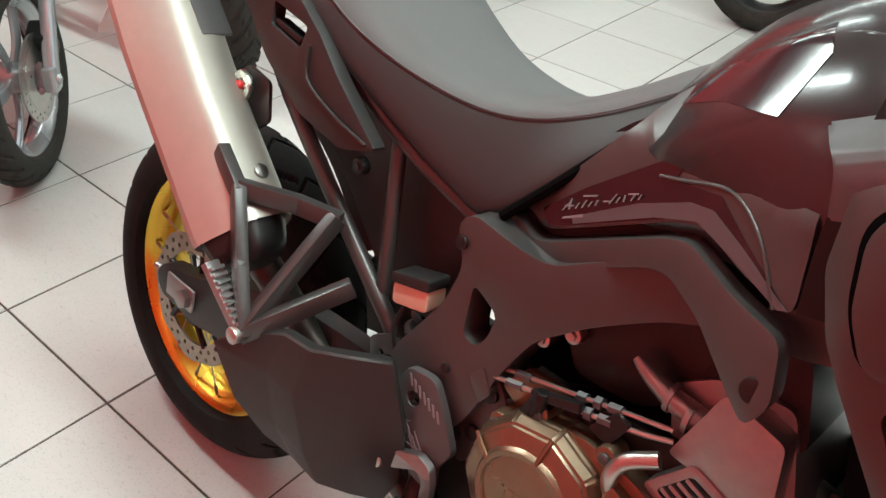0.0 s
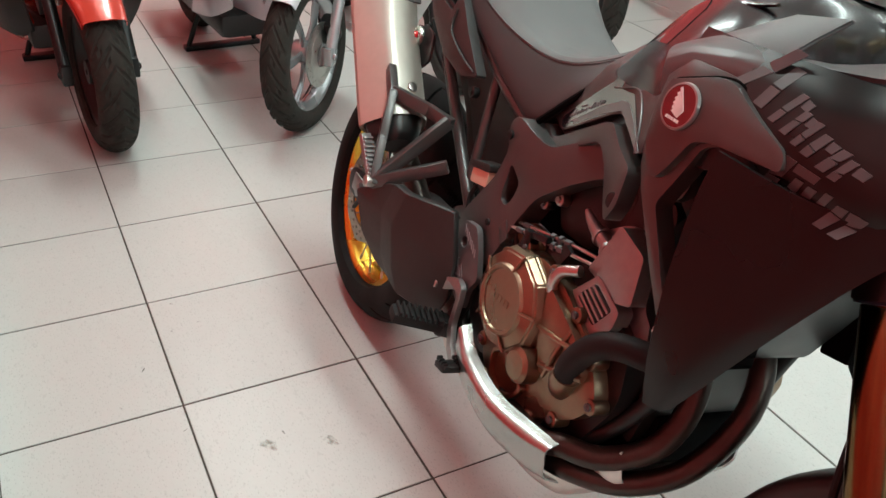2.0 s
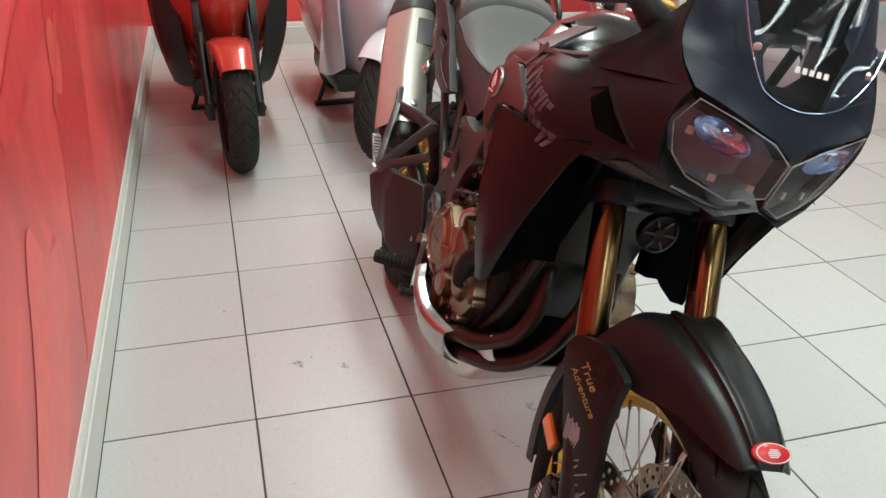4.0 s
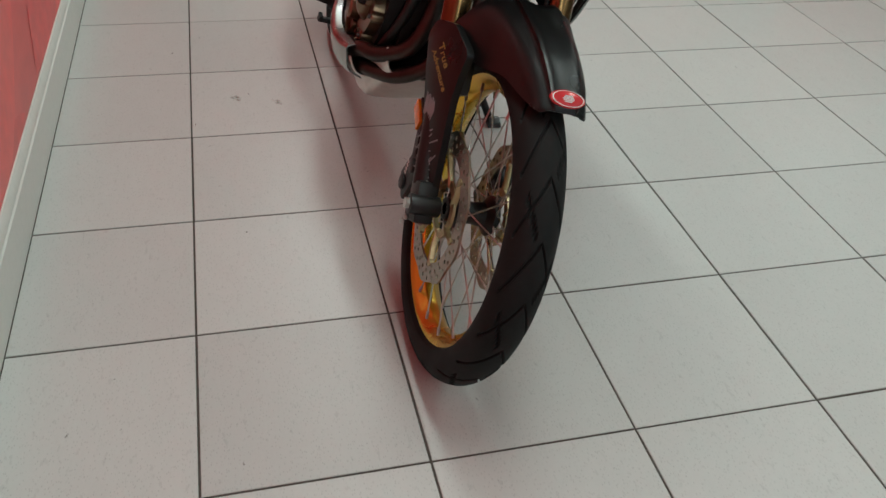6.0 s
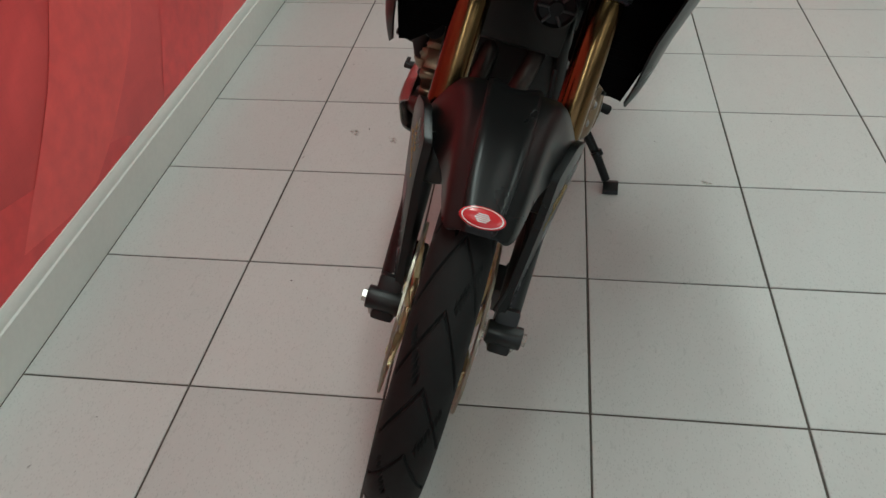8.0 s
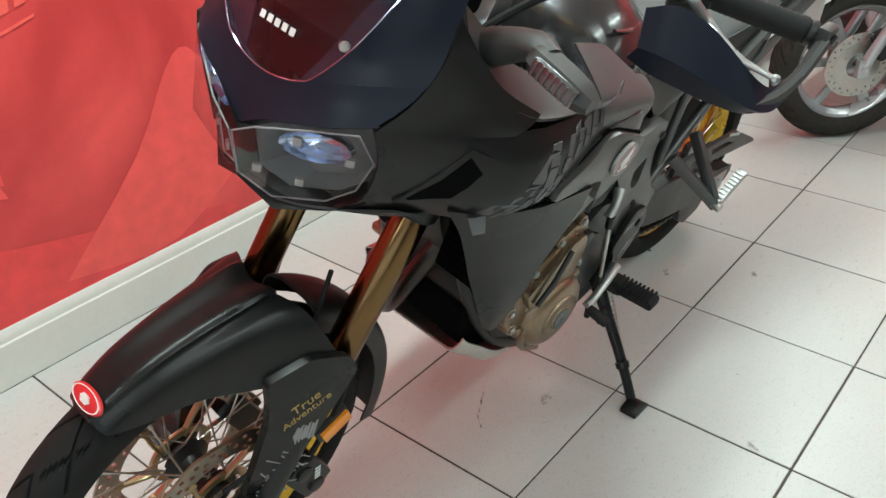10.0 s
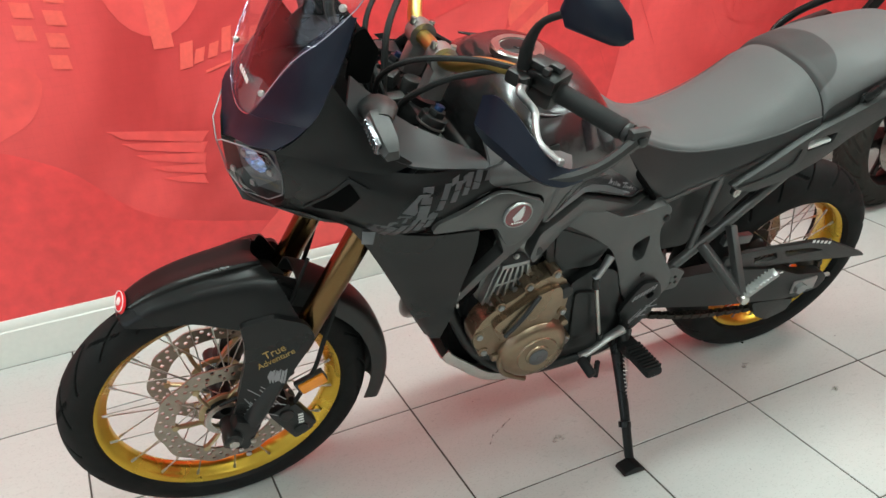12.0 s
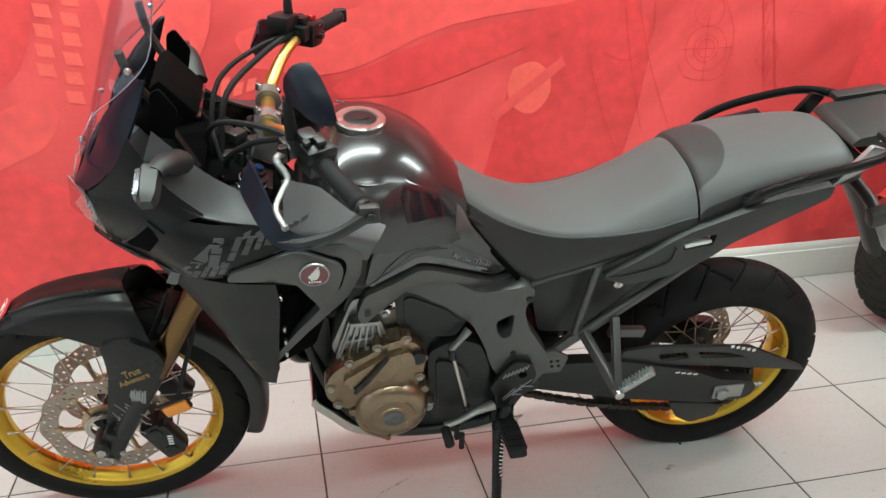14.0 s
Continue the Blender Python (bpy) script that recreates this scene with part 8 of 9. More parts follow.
cyl(bm, (0.645, 0.30, 0.195), (0.648, 0.31, 0.185), 0.0165, n=12)
st = part("side_stand", bm, M_SATIN, bike, "black side stand, folded out")
bm = bmesh.new()
plate(bm, rounded([(0.685, -0.006), (0.68, 0.006), (0.65, 0.014), (0.63, 0.008), (0.622, -0.004)], 0.004), 0.02, 0.042, 1, bevel=0.004)
ft = part("stand_foot", bm, M_SATIN, st, "flat black stand foot")
ft.matrix_basis = Matrix.Translation((0, 0.375, 0.375 * math.tan(radians(LEAN)) + 0.006)) @ Matrix.Rotation(radians(LEAN), 4, "X")
bm = bmesh.new()
for i in range(16):
    t = i / 15
    p = V(0.60, 0.175, 0.345).lerp(V(0.632, 0.265, 0.235), t)
    lathe(bm, [(0.0075, -0.0018), (0.0095, 0), (0.0075, 0.0018), (0.006, 0)], p, 10, closed=True, axis="Z")
part("stand_spring", bm, M_STEEL, st, "coil spring")

# ---- cockpit ----
BARL = [(1.122, 0.0, 1.172), (1.122, 0.06, 1.172), (1.114, 0.105, 1.184), (1.09, 0.165, 1.212), (1.062, 0.222, 1.224), (1.03, 0.28, 1.219), (0.958, 0.42, 1.2)]
bm = bmesh.new()
tube(bm, [(x, -y, z) for x, y, z in reversed(BARL[1:])] + BARL, [0.011] * 3 + [0.0125, 0.0145, 0.0145, 0.0145, 0.0145, 0.0145, 0.0125] + [0.011] * 3, 16, 5)
bar = part("handlebar", bm, M_BAR, bike, "gold anodised tapered handlebar")
for s in (1, -1):
    rot = Matrix.Rotation(radians(-20), 4, "Y")
    bm = bmesh.new()
    box(bm, (1.128, s * 0.052, 1.125), (0.045, 0.032, 0.075), rot, 0.008)
    tube(bm, [(1.122, s * 0.036, 1.172), (1.122, s * 0.068, 1.172)], 0.026, 18, 1)
    part("bar_clamp", bm, M_ALU, bar, "cast aluminium bar clamp")
    bm = bmesh.new()
    for dx in (-0.019, 0.019):
        cyl(bm, (1.122 + dx, s * 0.052, 1.186 + dx * 0.35), (1.118 + dx, s * 0.052, 1.2 + dx * 0.35), 0.0058, n=12, bevel=0.001)
    part("clamp_bolt", bm, M_STEEL, bar, "bright clamp bolts")
    # grip with rings moulded in, and bar end
    g0, g1 = V(1.025, s * 0.291, 1.218), V(0.966, s * 0.404, 1.202)
    d = g1 - g0
    bm = bmesh.new()
    radii = [0.021, 0.021, 0.0165] + [0.0163 + 0.0009 * (i % 2) for i in range(28)] + [0.0175, 0.0175, 0.015]
    tube(bm, [tuple(g0 + d * (i / (len(radii) - 1))) for i in range(len(radii))], radii, 18, 1)
    part("grip", bm, M_GRIP, bar, "ribbed black rubber grip")
    bm = bmesh.new()
    cyl(bm, g1, g1 + d.normalized() * 0.012, 0.0165, n=18, bevel=0.003)
    part("bar_end", bm, M_DARK, bar, "black bar end weight")
    # switch housing of two clamped halves with rockers and buttons
    rot = d.to_track_quat("Y", "Z").to_matrix().to_4x4()
    bm = bmesh.new()
    c = V(1.034, s * 0.272, 1.222)
    box(bm, c + V(0, 0, 0.014), (0.056, 0.056, 0.03), rot, 0.009)
    box(bm, c + V(0, 0, -0.014), (0.052, 0.052, 0.03), rot, 0.009)
    box(bm, c + V(0.012, -s * 0.01, 0.034), (0.03, 0.034, 0.018), rot, 0.005)
    sw = part("switch_housing", bm, M_DARK, bike, "black handlebar switch housing")
    for i, (dx, dy, dz, sx, sy, sz) in enumerate(((-0.03, 0.004, 0.016, 0.010, 0.016, 0.012), (-0.03, -0.014, -0.004, 0.010, 0.013, 0.011), (-0.03, 0.014, -0.008, 0.012, 0.012, 0.012), (-0.008, 0.006, 0.034, 0.016, 0.022, 0.010), (0.014, 0.014, 0.034, 0.012, 0.012, 0.012))):
        bm = bmesh.new()
        box(bm, c + V(dx, s * dy, dz), (sx, sy, sz), rot, 0.002)
        part("switch_button", bm, M_RED if s < 0 and i == 3 else M_PLASTIC, sw, "red stop switch" if s < 0 and i == 3 else "")
    bm = bmesh.new()
    for i in range(3):
        box(bm, c + V(-0.0275, s * (-0.012 + 0.012 * i), 0.022), (0.0012, 0.005, 0.003), rot)
    part("switch_print", bm, M_SILVERDECAL, sw, "tiny pale switch marks")
    # perch, lever, mirror
    bm = bmesh.new()
    box(bm, V(1.066, s * 0.25, 1.232), (0.05, 0.045, 0.026), rot, 0.008)
    box(bm, V(1.05, s * 0.236, 1.236), (0.036, 0.026, 0.034), rot, 0.006)
    cyl(bm, (1.085, s * 0.285, 1.222), (1.087, s * 0.285, 1.252), 0.009, n=14, bevel=0.001)
    if s < 0:
        box(bm, V(1.085, s * 0.24, 1.262), (0.05, 0.06, 0.035), rot, 0.008)
    lv = part("lever_perch", bm, M_DARK, bike, "black lever perch")
    bm = bmesh.new()
    tube(bm, [(1.086, s * 0.285, 1.24), (1.098, s * 0.302, 1.234), (1.082, s * 0.325, 1.212), (1.092, s * 0.352, 1.204), (1.102, s * 0.39, 1.196), (1.09, s * 0.428, 1.187)], [0.008, 0.0075, 0.006, 0.0055, 0.005, 0.0045], 10, 5, 0.75)
    lathe(bm, [(0.0005, -0.007), (0.0047, -0.005), (0.007, 0), (0.0047, 0.005), (0.0005, 0.007)], (1.088, s * 0.431, 1.185), 14, axis="Z")
    part("lever", bm, M_ALU, lv, "bright metal lever with a ball end")
    bm = bmesh.new()
    cyl(bm, (1.068, s * 0.25, 1.242), (1.07, s * 0.251, 1.258), 0.011, n=6, bevel=0.001)
    part("stem_nut", bm, M_CHROME, lv, "bright mirror stem nut")
    bm = bmesh.new()
    tube(bm, [(1.07, s * 0.251, 1.25), (1.073, s * 0.256, 1.29), (1.07, s * 0.275, 1.335), (1.062, s * 0.31, 1.365), (1.05, s * 0.345, 1.385)], [0.012, 0.010, 0.0065, 0.006, 0.007], 10, 5)
    mr = part("mirror", bm, M_GRIP, bike, "black rear-view mirror on a bent stem")
    MIRROR = [(-0.042, -0.012), (-0.036, 0.018), (-0.018, 0.04), (0.006, 0.032), (0.042, 0.0), (0.052, -0.026), (0.042, -0.04), (-0.026, -0.04)]
    bm = bmesh.new()
    rows = []
    for dx, sc in ((0.03, 0.3), (0.026, 0.65), (0.012, 0.93), (-0.008, 1.0), (-0.012, 0.96)):
        rows.append([V(1.036 + dx - 0.5 * yy * sc, s * (0.355 + yy * sc), 1.39 + zz * sc) for yy, zz in MIRROR + MIRROR[:1]])
    loft(bm, rows, 3, 1, cap=True)
    part("mirror_shell", bm, M_NAVY, mr, "blue-black mirror shell", sharp=50)
    bm = bmesh.new()
    bm.faces.new([bm.verts.new((1.0225 - 0.5 * yy * 0.88, s * (0.355 + yy * 0.88), 1.39 + zz * 0.88)) for yy, zz in MIRROR])
    part("mirror_glass", bm, M_MIRROR, mr, "mirror glass")
    # lever guard: a creased blade round the lever, and its stay to the bar end
    blade = [(1.158, 0.284, 1.222, 1.158), (1.154, 0.318, 1.238, 1.15), (1.14, 0.358, 1.228, 1.143), (1.124, 0.394, 1.204, 1.137), (1.106, 0.423, 1.18, 1.133), (1.078, 0.438, 1.164, 1.132), (1.045, 0.44, 1.166, 1.141)]
    bm = bmesh.new()
    top = [V(x - 0.012, s * (y - 0.012), zt) for x, y, zt, zb in blade]
    mid = [V(x + 0.006, s * (y + 0.006), zb + 0.38 * (zt - zb)) for x, y, zt, zb in blade]
    low = [V(x - 0.006, s * (y - 0.008), zb) for x, y, zt, zb in blade]
    loft(bm, [top, mid, low], 1, 4, thick=0.005)
    hg = part("lever_guard", bm, M_NAVY, bike, "creased blue-black plastic lever guard", sharp=28)
    bm = bmesh.new()
    tube(bm, [(1.10, s * 0.425, 1.148), (1.06, s * 0.433, 1.15), (1.01, s * 0.436, 1.168), (0.962, s * 0.43, 1.196)], [0.008, 0.010, 0.009, 0.010], 8, 4, 1.2)
    box(bm, (0.956, s * 0.426, 1.2), (0.034, 0.018, 0.034), None, 0.006)
    part("guard_stay", bm, M_PLASTIC, hg, "black guard stay")
    bm = bmesh.new()
    cyl(bm, (0.954, s * 0.434, 1.2), (0.954, s * 0.441, 1.2), 0.008, n=16, bevel=0.002)
    part("guard_bolt", bm, M_DARK, hg, "black guard bolt")
# cables
for nm, ps, r in (("cable", [(1.06, 0.24, 1.235), (1.13, 0.18, 1.235), (1.21, 0.10, 1.20), (1.24, 0.04, 1.12), (1.20, 0.03, 1.0)], 0.0055),
                  ("cable", [(1.06, -0.24, 1.235), (1.14, -0.18, 1.23), (1.22, -0.08, 1.2), (1.235, 0.0, 1.1), (1.19, 0.02, 0.98)], 0.0055),
                  ("cable", [(1.05, 0.23, 1.235), (1.10, 0.17, 1.20), (1.16, 0.12, 1.16), (1.21, 0.08, 1.09), (1.18, 0.07, 0.98)], 0.0065),
                  ("cable", [(1.07, -0.23, 1.24), (1.13, -0.13, 1.235), (1.2, -0.02, 1.2), (1.22, 0.03, 1.1)], 0.0065),
                  ("cable", [(1.18, -0.10, 1.02), (1.21, -0.06, 1.12), (1.23, 0.02, 1.13), (1.2, 0.09, 1.03)], 0.005)):
    bm = bmesh.new()
    tube(bm, ps, r, 8, 6)
    part(nm, bm, M_GRIP, bike, "black control cable")
# instrument pod and its bracket behind the screen
bm = bmesh.new()
rot = Matrix.Rotation(radians(38), 4, "Y")
box(bm, (1.285, 0, 1.235), (0.03, 0.15, 0.10), rot, 0.012)
pod = part("instrument_pod", bm, M_VOID, bike, "black instrument pod behind the screen")
bm = bmesh.new()
box(bm, (1.272, 0, 1.231), (0.006, 0.14, 0.088), rot, 0.002)
part("display", bm, M_GLOSS, pod, "dark instrument display")
for s in (1, -1):
    bm = bmesh.new()
    tube(bm, [(1.30, s * 0.09, 1.22), (1.34, s * 0.11, 1.30), (1.35, s * 0.12, 1.36)], 0.008, 8, 3)
    tube(bm, [(1.30, s * 0.08, 1.18), (1.25, s * 0.10, 1.08), (1.2, s * 0.13, 0.98)], 0.010, 8, 3)
    part("stay", bm, M_DARK, pod)
    bm = bmesh.new()
    plate(bm, rounded([(1.312, 1.285), (1.295, 1.295), (1.27, 1.25), (1.285, 1.19), (1.325, 1.20)], 0.008), 0.138, 0.008, s, bevel=0.003)
    part("wind_deflector", bm, M_VOID, pod, "black inner deflector")
# plain boxes in near-black fill the shaded hollow behind the nose
bm = bmesh.new()
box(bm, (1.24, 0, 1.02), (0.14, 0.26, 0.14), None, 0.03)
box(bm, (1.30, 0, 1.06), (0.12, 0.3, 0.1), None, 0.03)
part("inner_cowl", bm, M_VOID, bike, "near-black filler boxes in the shaded hollow behind the nose")
# ignition, plugs and small black boxes round the clamp
bm = bmesh.new()
for i, (x, y, z) in enumerate(((1.20, 0.04, 1.085), (1.215, -0.05, 1.09), (1.19, -0.02, 1.10), (1.225, 0.10, 1.05), (1.235, -0.12, 1.06))):
    box(bm, (x, y, z), (0.035, 0.03, 0.028), Matrix.Rotation(0.4 * i, 4, "Z"), 0.005)
cyl(bm, (1.16, 0.0, 1.07), (1.15, 0.0, 1.105), 0.02, n=20, bevel=0.003)
part("wiring_block", bm, M_PLASTIC, bike, "black wiring blocks")
bm = bmesh.new()
for x, y, z in ((1.21, 0.075, 1.03), (1.225, 0.12, 1.075), (1.19, 0.06, 1.09), (1.2, -0.075, 1.085)):
    cyl(bm, (x, y, z), (x - 0.01, y, z + 0.018), 0.006, n=6)
part("small_bolt", bm, M_CHROME, bike, "small bright bolts")
# horn between the fork legs
bm = bmesh.new()
lathe(bm, [(0.0005, 0.012), (0.012, 0.012), (0.014, 0.006), (0.03, 0.008), (0.034, 0.014), (0.038, 0.012), (0.04, 0.0), (0.036, -0.012), (0.0005, -0.014)], (1.235, 0.045, 0.795), 32, axis="X")
part("horn", bm, M_DARK, bike, "round black horn with a spoked face")
bm = bmesh.new()
for i in range(6):
    a = 2 * math.pi * i / 6
    cyl(bm, (1.245, 0.045 + 0.012 * math.cos(a), 0.795 + 0.016 * math.sin(a)), (1.247, 0.045 + 0.033 * math.cos(a), 0.795 + 0.033 * math.sin(a)), 0.003, n=6)
part("horn_spoke", bm, M_GREY, bike)
# dark blocks added to hide the bright floor between the fork legs
bm = bmesh.new()
plate(bm, rounded([(1.22, 0.93), (1.13, 0.95), (1.05, 0.78), (1.06, 0.66), (1.12, 0.64), (1.15, 0.72)], 0.02), 0.085, 0.17, 1, bevel=0.015)
plate(bm, rounded([(1.075, 0.66), (1.03, 0.68), (1.02, 0.45), (1.06, 0.44)], 0.01), 0.11, 0.22, 1, bevel=0.01)
part("front_block", bm, M_DARK, bike, "added dark filler blocks behind the fork")
bm = bmesh.new()
for i in range(4):
    box(bm, (1.225 - 0.02 * i, -0.035, 0.90 - 0.02 * i), (0.004, 0.006, 0.03))
box(bm, (1.228, -0.03, 0.85), (0.004, 0.035, 0.05), Matrix.Rotation(radians(-20), 4, "Y"))
part("warning_plate", bm, M_GREY, bike, "small grey label behind the fork")

# the upper works sit a little to the left of the wheels
def settle(ob):
    """Moves what lies above the frame sideways, more with height."""
    if ob.matrix_basis == Matrix():
        if ob.type == "MESH":
            for v in ob.data.vertices:
                v.co.y += 0.1 * max(0.0, v.co.z - 0.78)
        for child in ob.children:
            settle(child)
    else:
        ob.location.y += 0.1 * max(0.0, ob.location.z - 0.78)


for ob in bike.children:
    settle(ob)

# ---- other machines parked behind ----
M_SCRED = material("metallic_red_paint", (0.52, 0.05, 0.03), 0.22, metal=0.2, vary=0.05, coat=0.6)
M_SCWHITE = material("pearl_white_paint", (0.66, 0.64, 0.68), 0.2, vary=0.03, coat=0.6)
M_SCSILVER = material("silver_paint", (0.45, 0.46, 0.47), 0.25, metal=0.6, vary=0.04, coat=0.4)
M_SCBLACK = material("plain_black_paint", (0.015, 0.015, 0.016), 0.22, vary=0.05, coat=0.5)


def arc_fender(bm, R, w, a0, a1, c=(0, 0, 0), droop=0.045):
    rows = []
    for i in range(9):
        a = radians(a0 + (a1 - a0) * i / 8)
        k = 1 - 0.25 * abs(i - 4) / 4
        rows.append([V(c[0] + (R - d) * math.cos(a), c[1] + e * w / 2 * k, c[2] + (R - d) * math.sin(a)) for e, d in ((-1.04, droop), (-0.96, 0.014), (-0.5, 0.002), (0, 0), (0.5, 0.002), (0.96, 0.014), (1.04, droop))])
    loft(bm, rows, 2, 3, thick=0.004)


def front_end(thing, R, w, Rf, spokes, rim, fender_mat, steer, side, leg_mat, fender_arc=(48, 150)):
    """Steered front wheel with fork legs and fender; returns nothing, all parts go under the thing."""
    turn = Matrix.Rotation(radians(steer), 4, "Z")
    wheel = cast_wheel(thing, "front_wheel", (0, 0, R), R, w, Rf, w * 0.32, spokes, rim, side=side, label="cast front wheel")
    wheel.matrix_basis = turn @ Matrix.Translation((0, 0, R))
    bm = bmesh.new()
    for s in (1, -1):
        cyl(bm, (0.0, s * (w / 2 + 0.045), R), (-0.17, s * (w / 2 + 0.045), R + 0.36), 0.021, n=16)
        cyl(bm, (-0.17, s * (w / 2 + 0.045), R + 0.36), (-0.24, s * (w / 2 + 0.045), R + 0.5), 0.016, n=14)
        box(bm, (0.0, s * (w / 2 + 0.045), R), (0.05, 0.035, 0.07), None, 0.008)
        bolt(bm, (0, s * (w / 2 + 0.06), R), s, 0.014, 0.01)
    fk = part("front_fork", bm, leg_mat, thing, "telescopic front fork")
    fk.matrix_basis = turn
    bm = bmesh.new()
    arc_fender(bm, R + 0.035, w + 0.05, *fender_arc, c=(0, 0, R))
    fd = part("front_fender", bm, fender_mat, thing, "glossy front fender")
    fd.matrix_basis = turn
    bm = bmesh.new()
    box(bm, (-0.075, side * (w / 2 + 0.015), R + 0.075), (0.07, 0.06, 0.1), Matrix.Rotation(radians(25), 4, "Y"), 0.012)
    ca = part("brake_caliper", bm, M_DARK, thing, "dark brake caliper")
    ca.matrix_basis = turn


def scooter(label, place, heading, steer, paint, R, w, Rf, spokes, rim, side, leg_mat, big):
    """A scooter: steered front end, apron, lamp, floor, body, seat and rear wheel."""
    sc = tagged(new("scooter"), label, "scooter", "machines parked along the back")
    sc.matrix_world = pose(place[0], place[1], 0, 0, 0, heading)
    front_end(sc, R, w, Rf, spokes, rim, paint, steer, side, leg_mat)
    hw = 0.3 if big else 0.2
    bm = bmesh.new()
    rows = []
    for z, nx, k in ((0.30, -0.40, 0.55), (0.42, -0.33, 0.8), (0.56, -0.22, 0.95), (0.72, -0.12, 1.0), (0.88, -0.12, 0.95), (1.02, -0.22, 0.75), (1.12, -0.32, 0.5)):
        rows.append([V(nx - 0.30 * abs(e) ** 2.2 - 0.03 * abs(e), e * hw * k, z + 0.03 * abs(e)) for e in (-1, -0.75, -0.4, 0, 0.4, 0.75, 1)])
    loft(bm, rows, 3, 3, thick=0.006)
    ap = part("front_apron", bm, paint, sc, "glossy front apron", sharp=50)
    if big:
        for s in (1, -1):
            bm = bmesh.new()
            loft(bm, [[V(-0.30, s * 0.20, 0.75), V(-0.36, s * 0.30, 0.78), V(-0.52, s * 0.33, 0.82)], [V(-0.32, s * 0.19, 0.55), V(-0.38, s * 0.29, 0.56), V(-0.56, s * 0.32, 0.56)],
                      [V(-0.38, s * 0.17, 0.40), V(-0.46, s * 0.25, 0.38), V(-0.62, s * 0.28, 0.36)], [V(-0.46, s * 0.15, 0.28), V(-0.54, s * 0.21, 0.26), V(-0.68, s * 0.25, 0.25)]], 3, 3, thick=0.012)
            part("side_wing", bm, M_PLASTIC, ap, "black side wing")
            bm = bmesh.new()
            loft(bm, [[V(-0.46, s * 0.16, 0.36), V(-0.6, s * 0.27, 0.36), V(-0.9, s * 0.29, 0.36)], [V(-0.5, s * 0.13, 0.24), V(-0.64, s * 0.2, 0.22), V(-0.95, s * 0.23, 0.2)]], 3, 3, thick=0.01)
            part("lower_side", bm, paint, ap, "painted lower side")
            bm = bmesh.new()
            plate(bm, rounded([(-0.12, 0.62), (-0.16, 0.75), (-0.28, 0.72), (-0.3, 0.45), (-0.2, 0.42)], 0.03), 0.14, 0.03, s, bevel=0.008)
            part("fork_shroud", bm, M_DARK, ap, "black shroud beside the fender")
            bm = bmesh.new()
            loft(bm, [[V(-0.085, s * 0.005, 0.765), V(-0.125, s * 0.11, 0.82), V(-0.19, s * 0.2, 0.90)], [V(-0.075, s * 0.005, 0.80), V(-0.105, s * 0.11, 0.87), V(-0.175, s * 0.205, 0.95)]], 2, 3, thick=0.01)
            hl = part("headlight", bm, M_REFLECTOR, ap, "wide silvery headlight")
            bm = bmesh.new()
            loft(bm, [[V(-0.078, s * 0.002, 0.752), V(-0.118, s * 0.11, 0.808), V(-0.182, s * 0.205, 0.888)], [V(-0.072, s * 0.002, 0.768), V(-0.112, s * 0.11, 0.822), V(-0.178, s * 0.205, 0.902)]], 2, 3, thick=0.006)
            part("chrome_trim", bm, M_CHROME, ap, "chrome strip under the lamp")
    else:
        bm = bmesh.new()
        lathe(bm, [(0.0005, 0.02), (0.05, 0.015), (0.075, 0.0), (0.08, -0.03)], (-0.15, 0, 1.0), 30, axis="X")
        part("headlight", bm, M_REFLECTOR, ap, "round headlight")
        for s in (1, -1):
            bm = bmesh.new()
            loft(bm, [[V(-0.3, s * 0.19, 0.95), V(-0.42, s * 0.22, 0.9), V(-0.55, s * 0.2, 0.8)], [V(-0.28, s * 0.19, 0.65), V(-0.42, s * 0.23, 0.6), V(-0.6, s * 0.21, 0.5)], [V(-0.4, s * 0.14, 0.36), V(-0.52, s * 0.19, 0.3), V(-0.75, s * 0.2, 0.26)]], 4, 3, thick=0.012)
            part("leg_shield", bm, paint, ap, "white leg shield flank")
            bm = bmesh.new()
            box(bm, (-0.19, s * 0.15, 0.83), (0.05, 0.06, 0.035), Matrix.Rotation(radians(s * 30), 4, "Z"), 0.01)
            part("indicator", bm, M_AMBER, ap, "amber indicator")
    bm = bmesh.new()
    box(bm, (-0.75, 0, 0.27), (0.6, 0.34, 0.1), None, 0.03)
    box(bm, (-1.2, 0, 0.5), (0.7, 0.26, 0.3), None, 0.06)
    part("floor_board", bm, M_PLASTIC, sc, "black floor board")
    bm = bmesh.new()
    secs = [(-0.78, [(0, 0.62), (0.1, 0.6), (0.15, 0.5), (0.16, 0.32)]), (-1.05, [(0, 0.78), (0.14, 0.74), (0.2, 0.6), (0.19, 0.4)]), (-1.35, [(0, 0.82), (0.14, 0.78), (0.2, 0.66), (0.18, 0.5)]), (-1.62, [(0, 0.84), (0.1, 0.8), (0.14, 0.72), (0.12, 0.62)])]
    loft(bm, mirrored(secs), 3, 3, cap=True)
    part("rear_body", bm, paint, sc, "glossy rear body")
    bm = bmesh.new()
    secs = [(-0.74, [(0, 0.70), (0.1, 0.69), (0.13, 0.64)]), (-1.0, [(0, 0.82), (0.13, 0.81), (0.17, 0.76)]), (-1.3, [(0, 0.88), (0.13, 0.87), (0.17, 0.81)]), (-1.6, [(0, 0.9), (0.09, 0.89), (0.12, 0.84)])]
    loft(bm, mirrored(secs), 3, 3, cap=True)
    part("seat", bm, M_VINYL_SIDE, sc, "black vinyl seat")
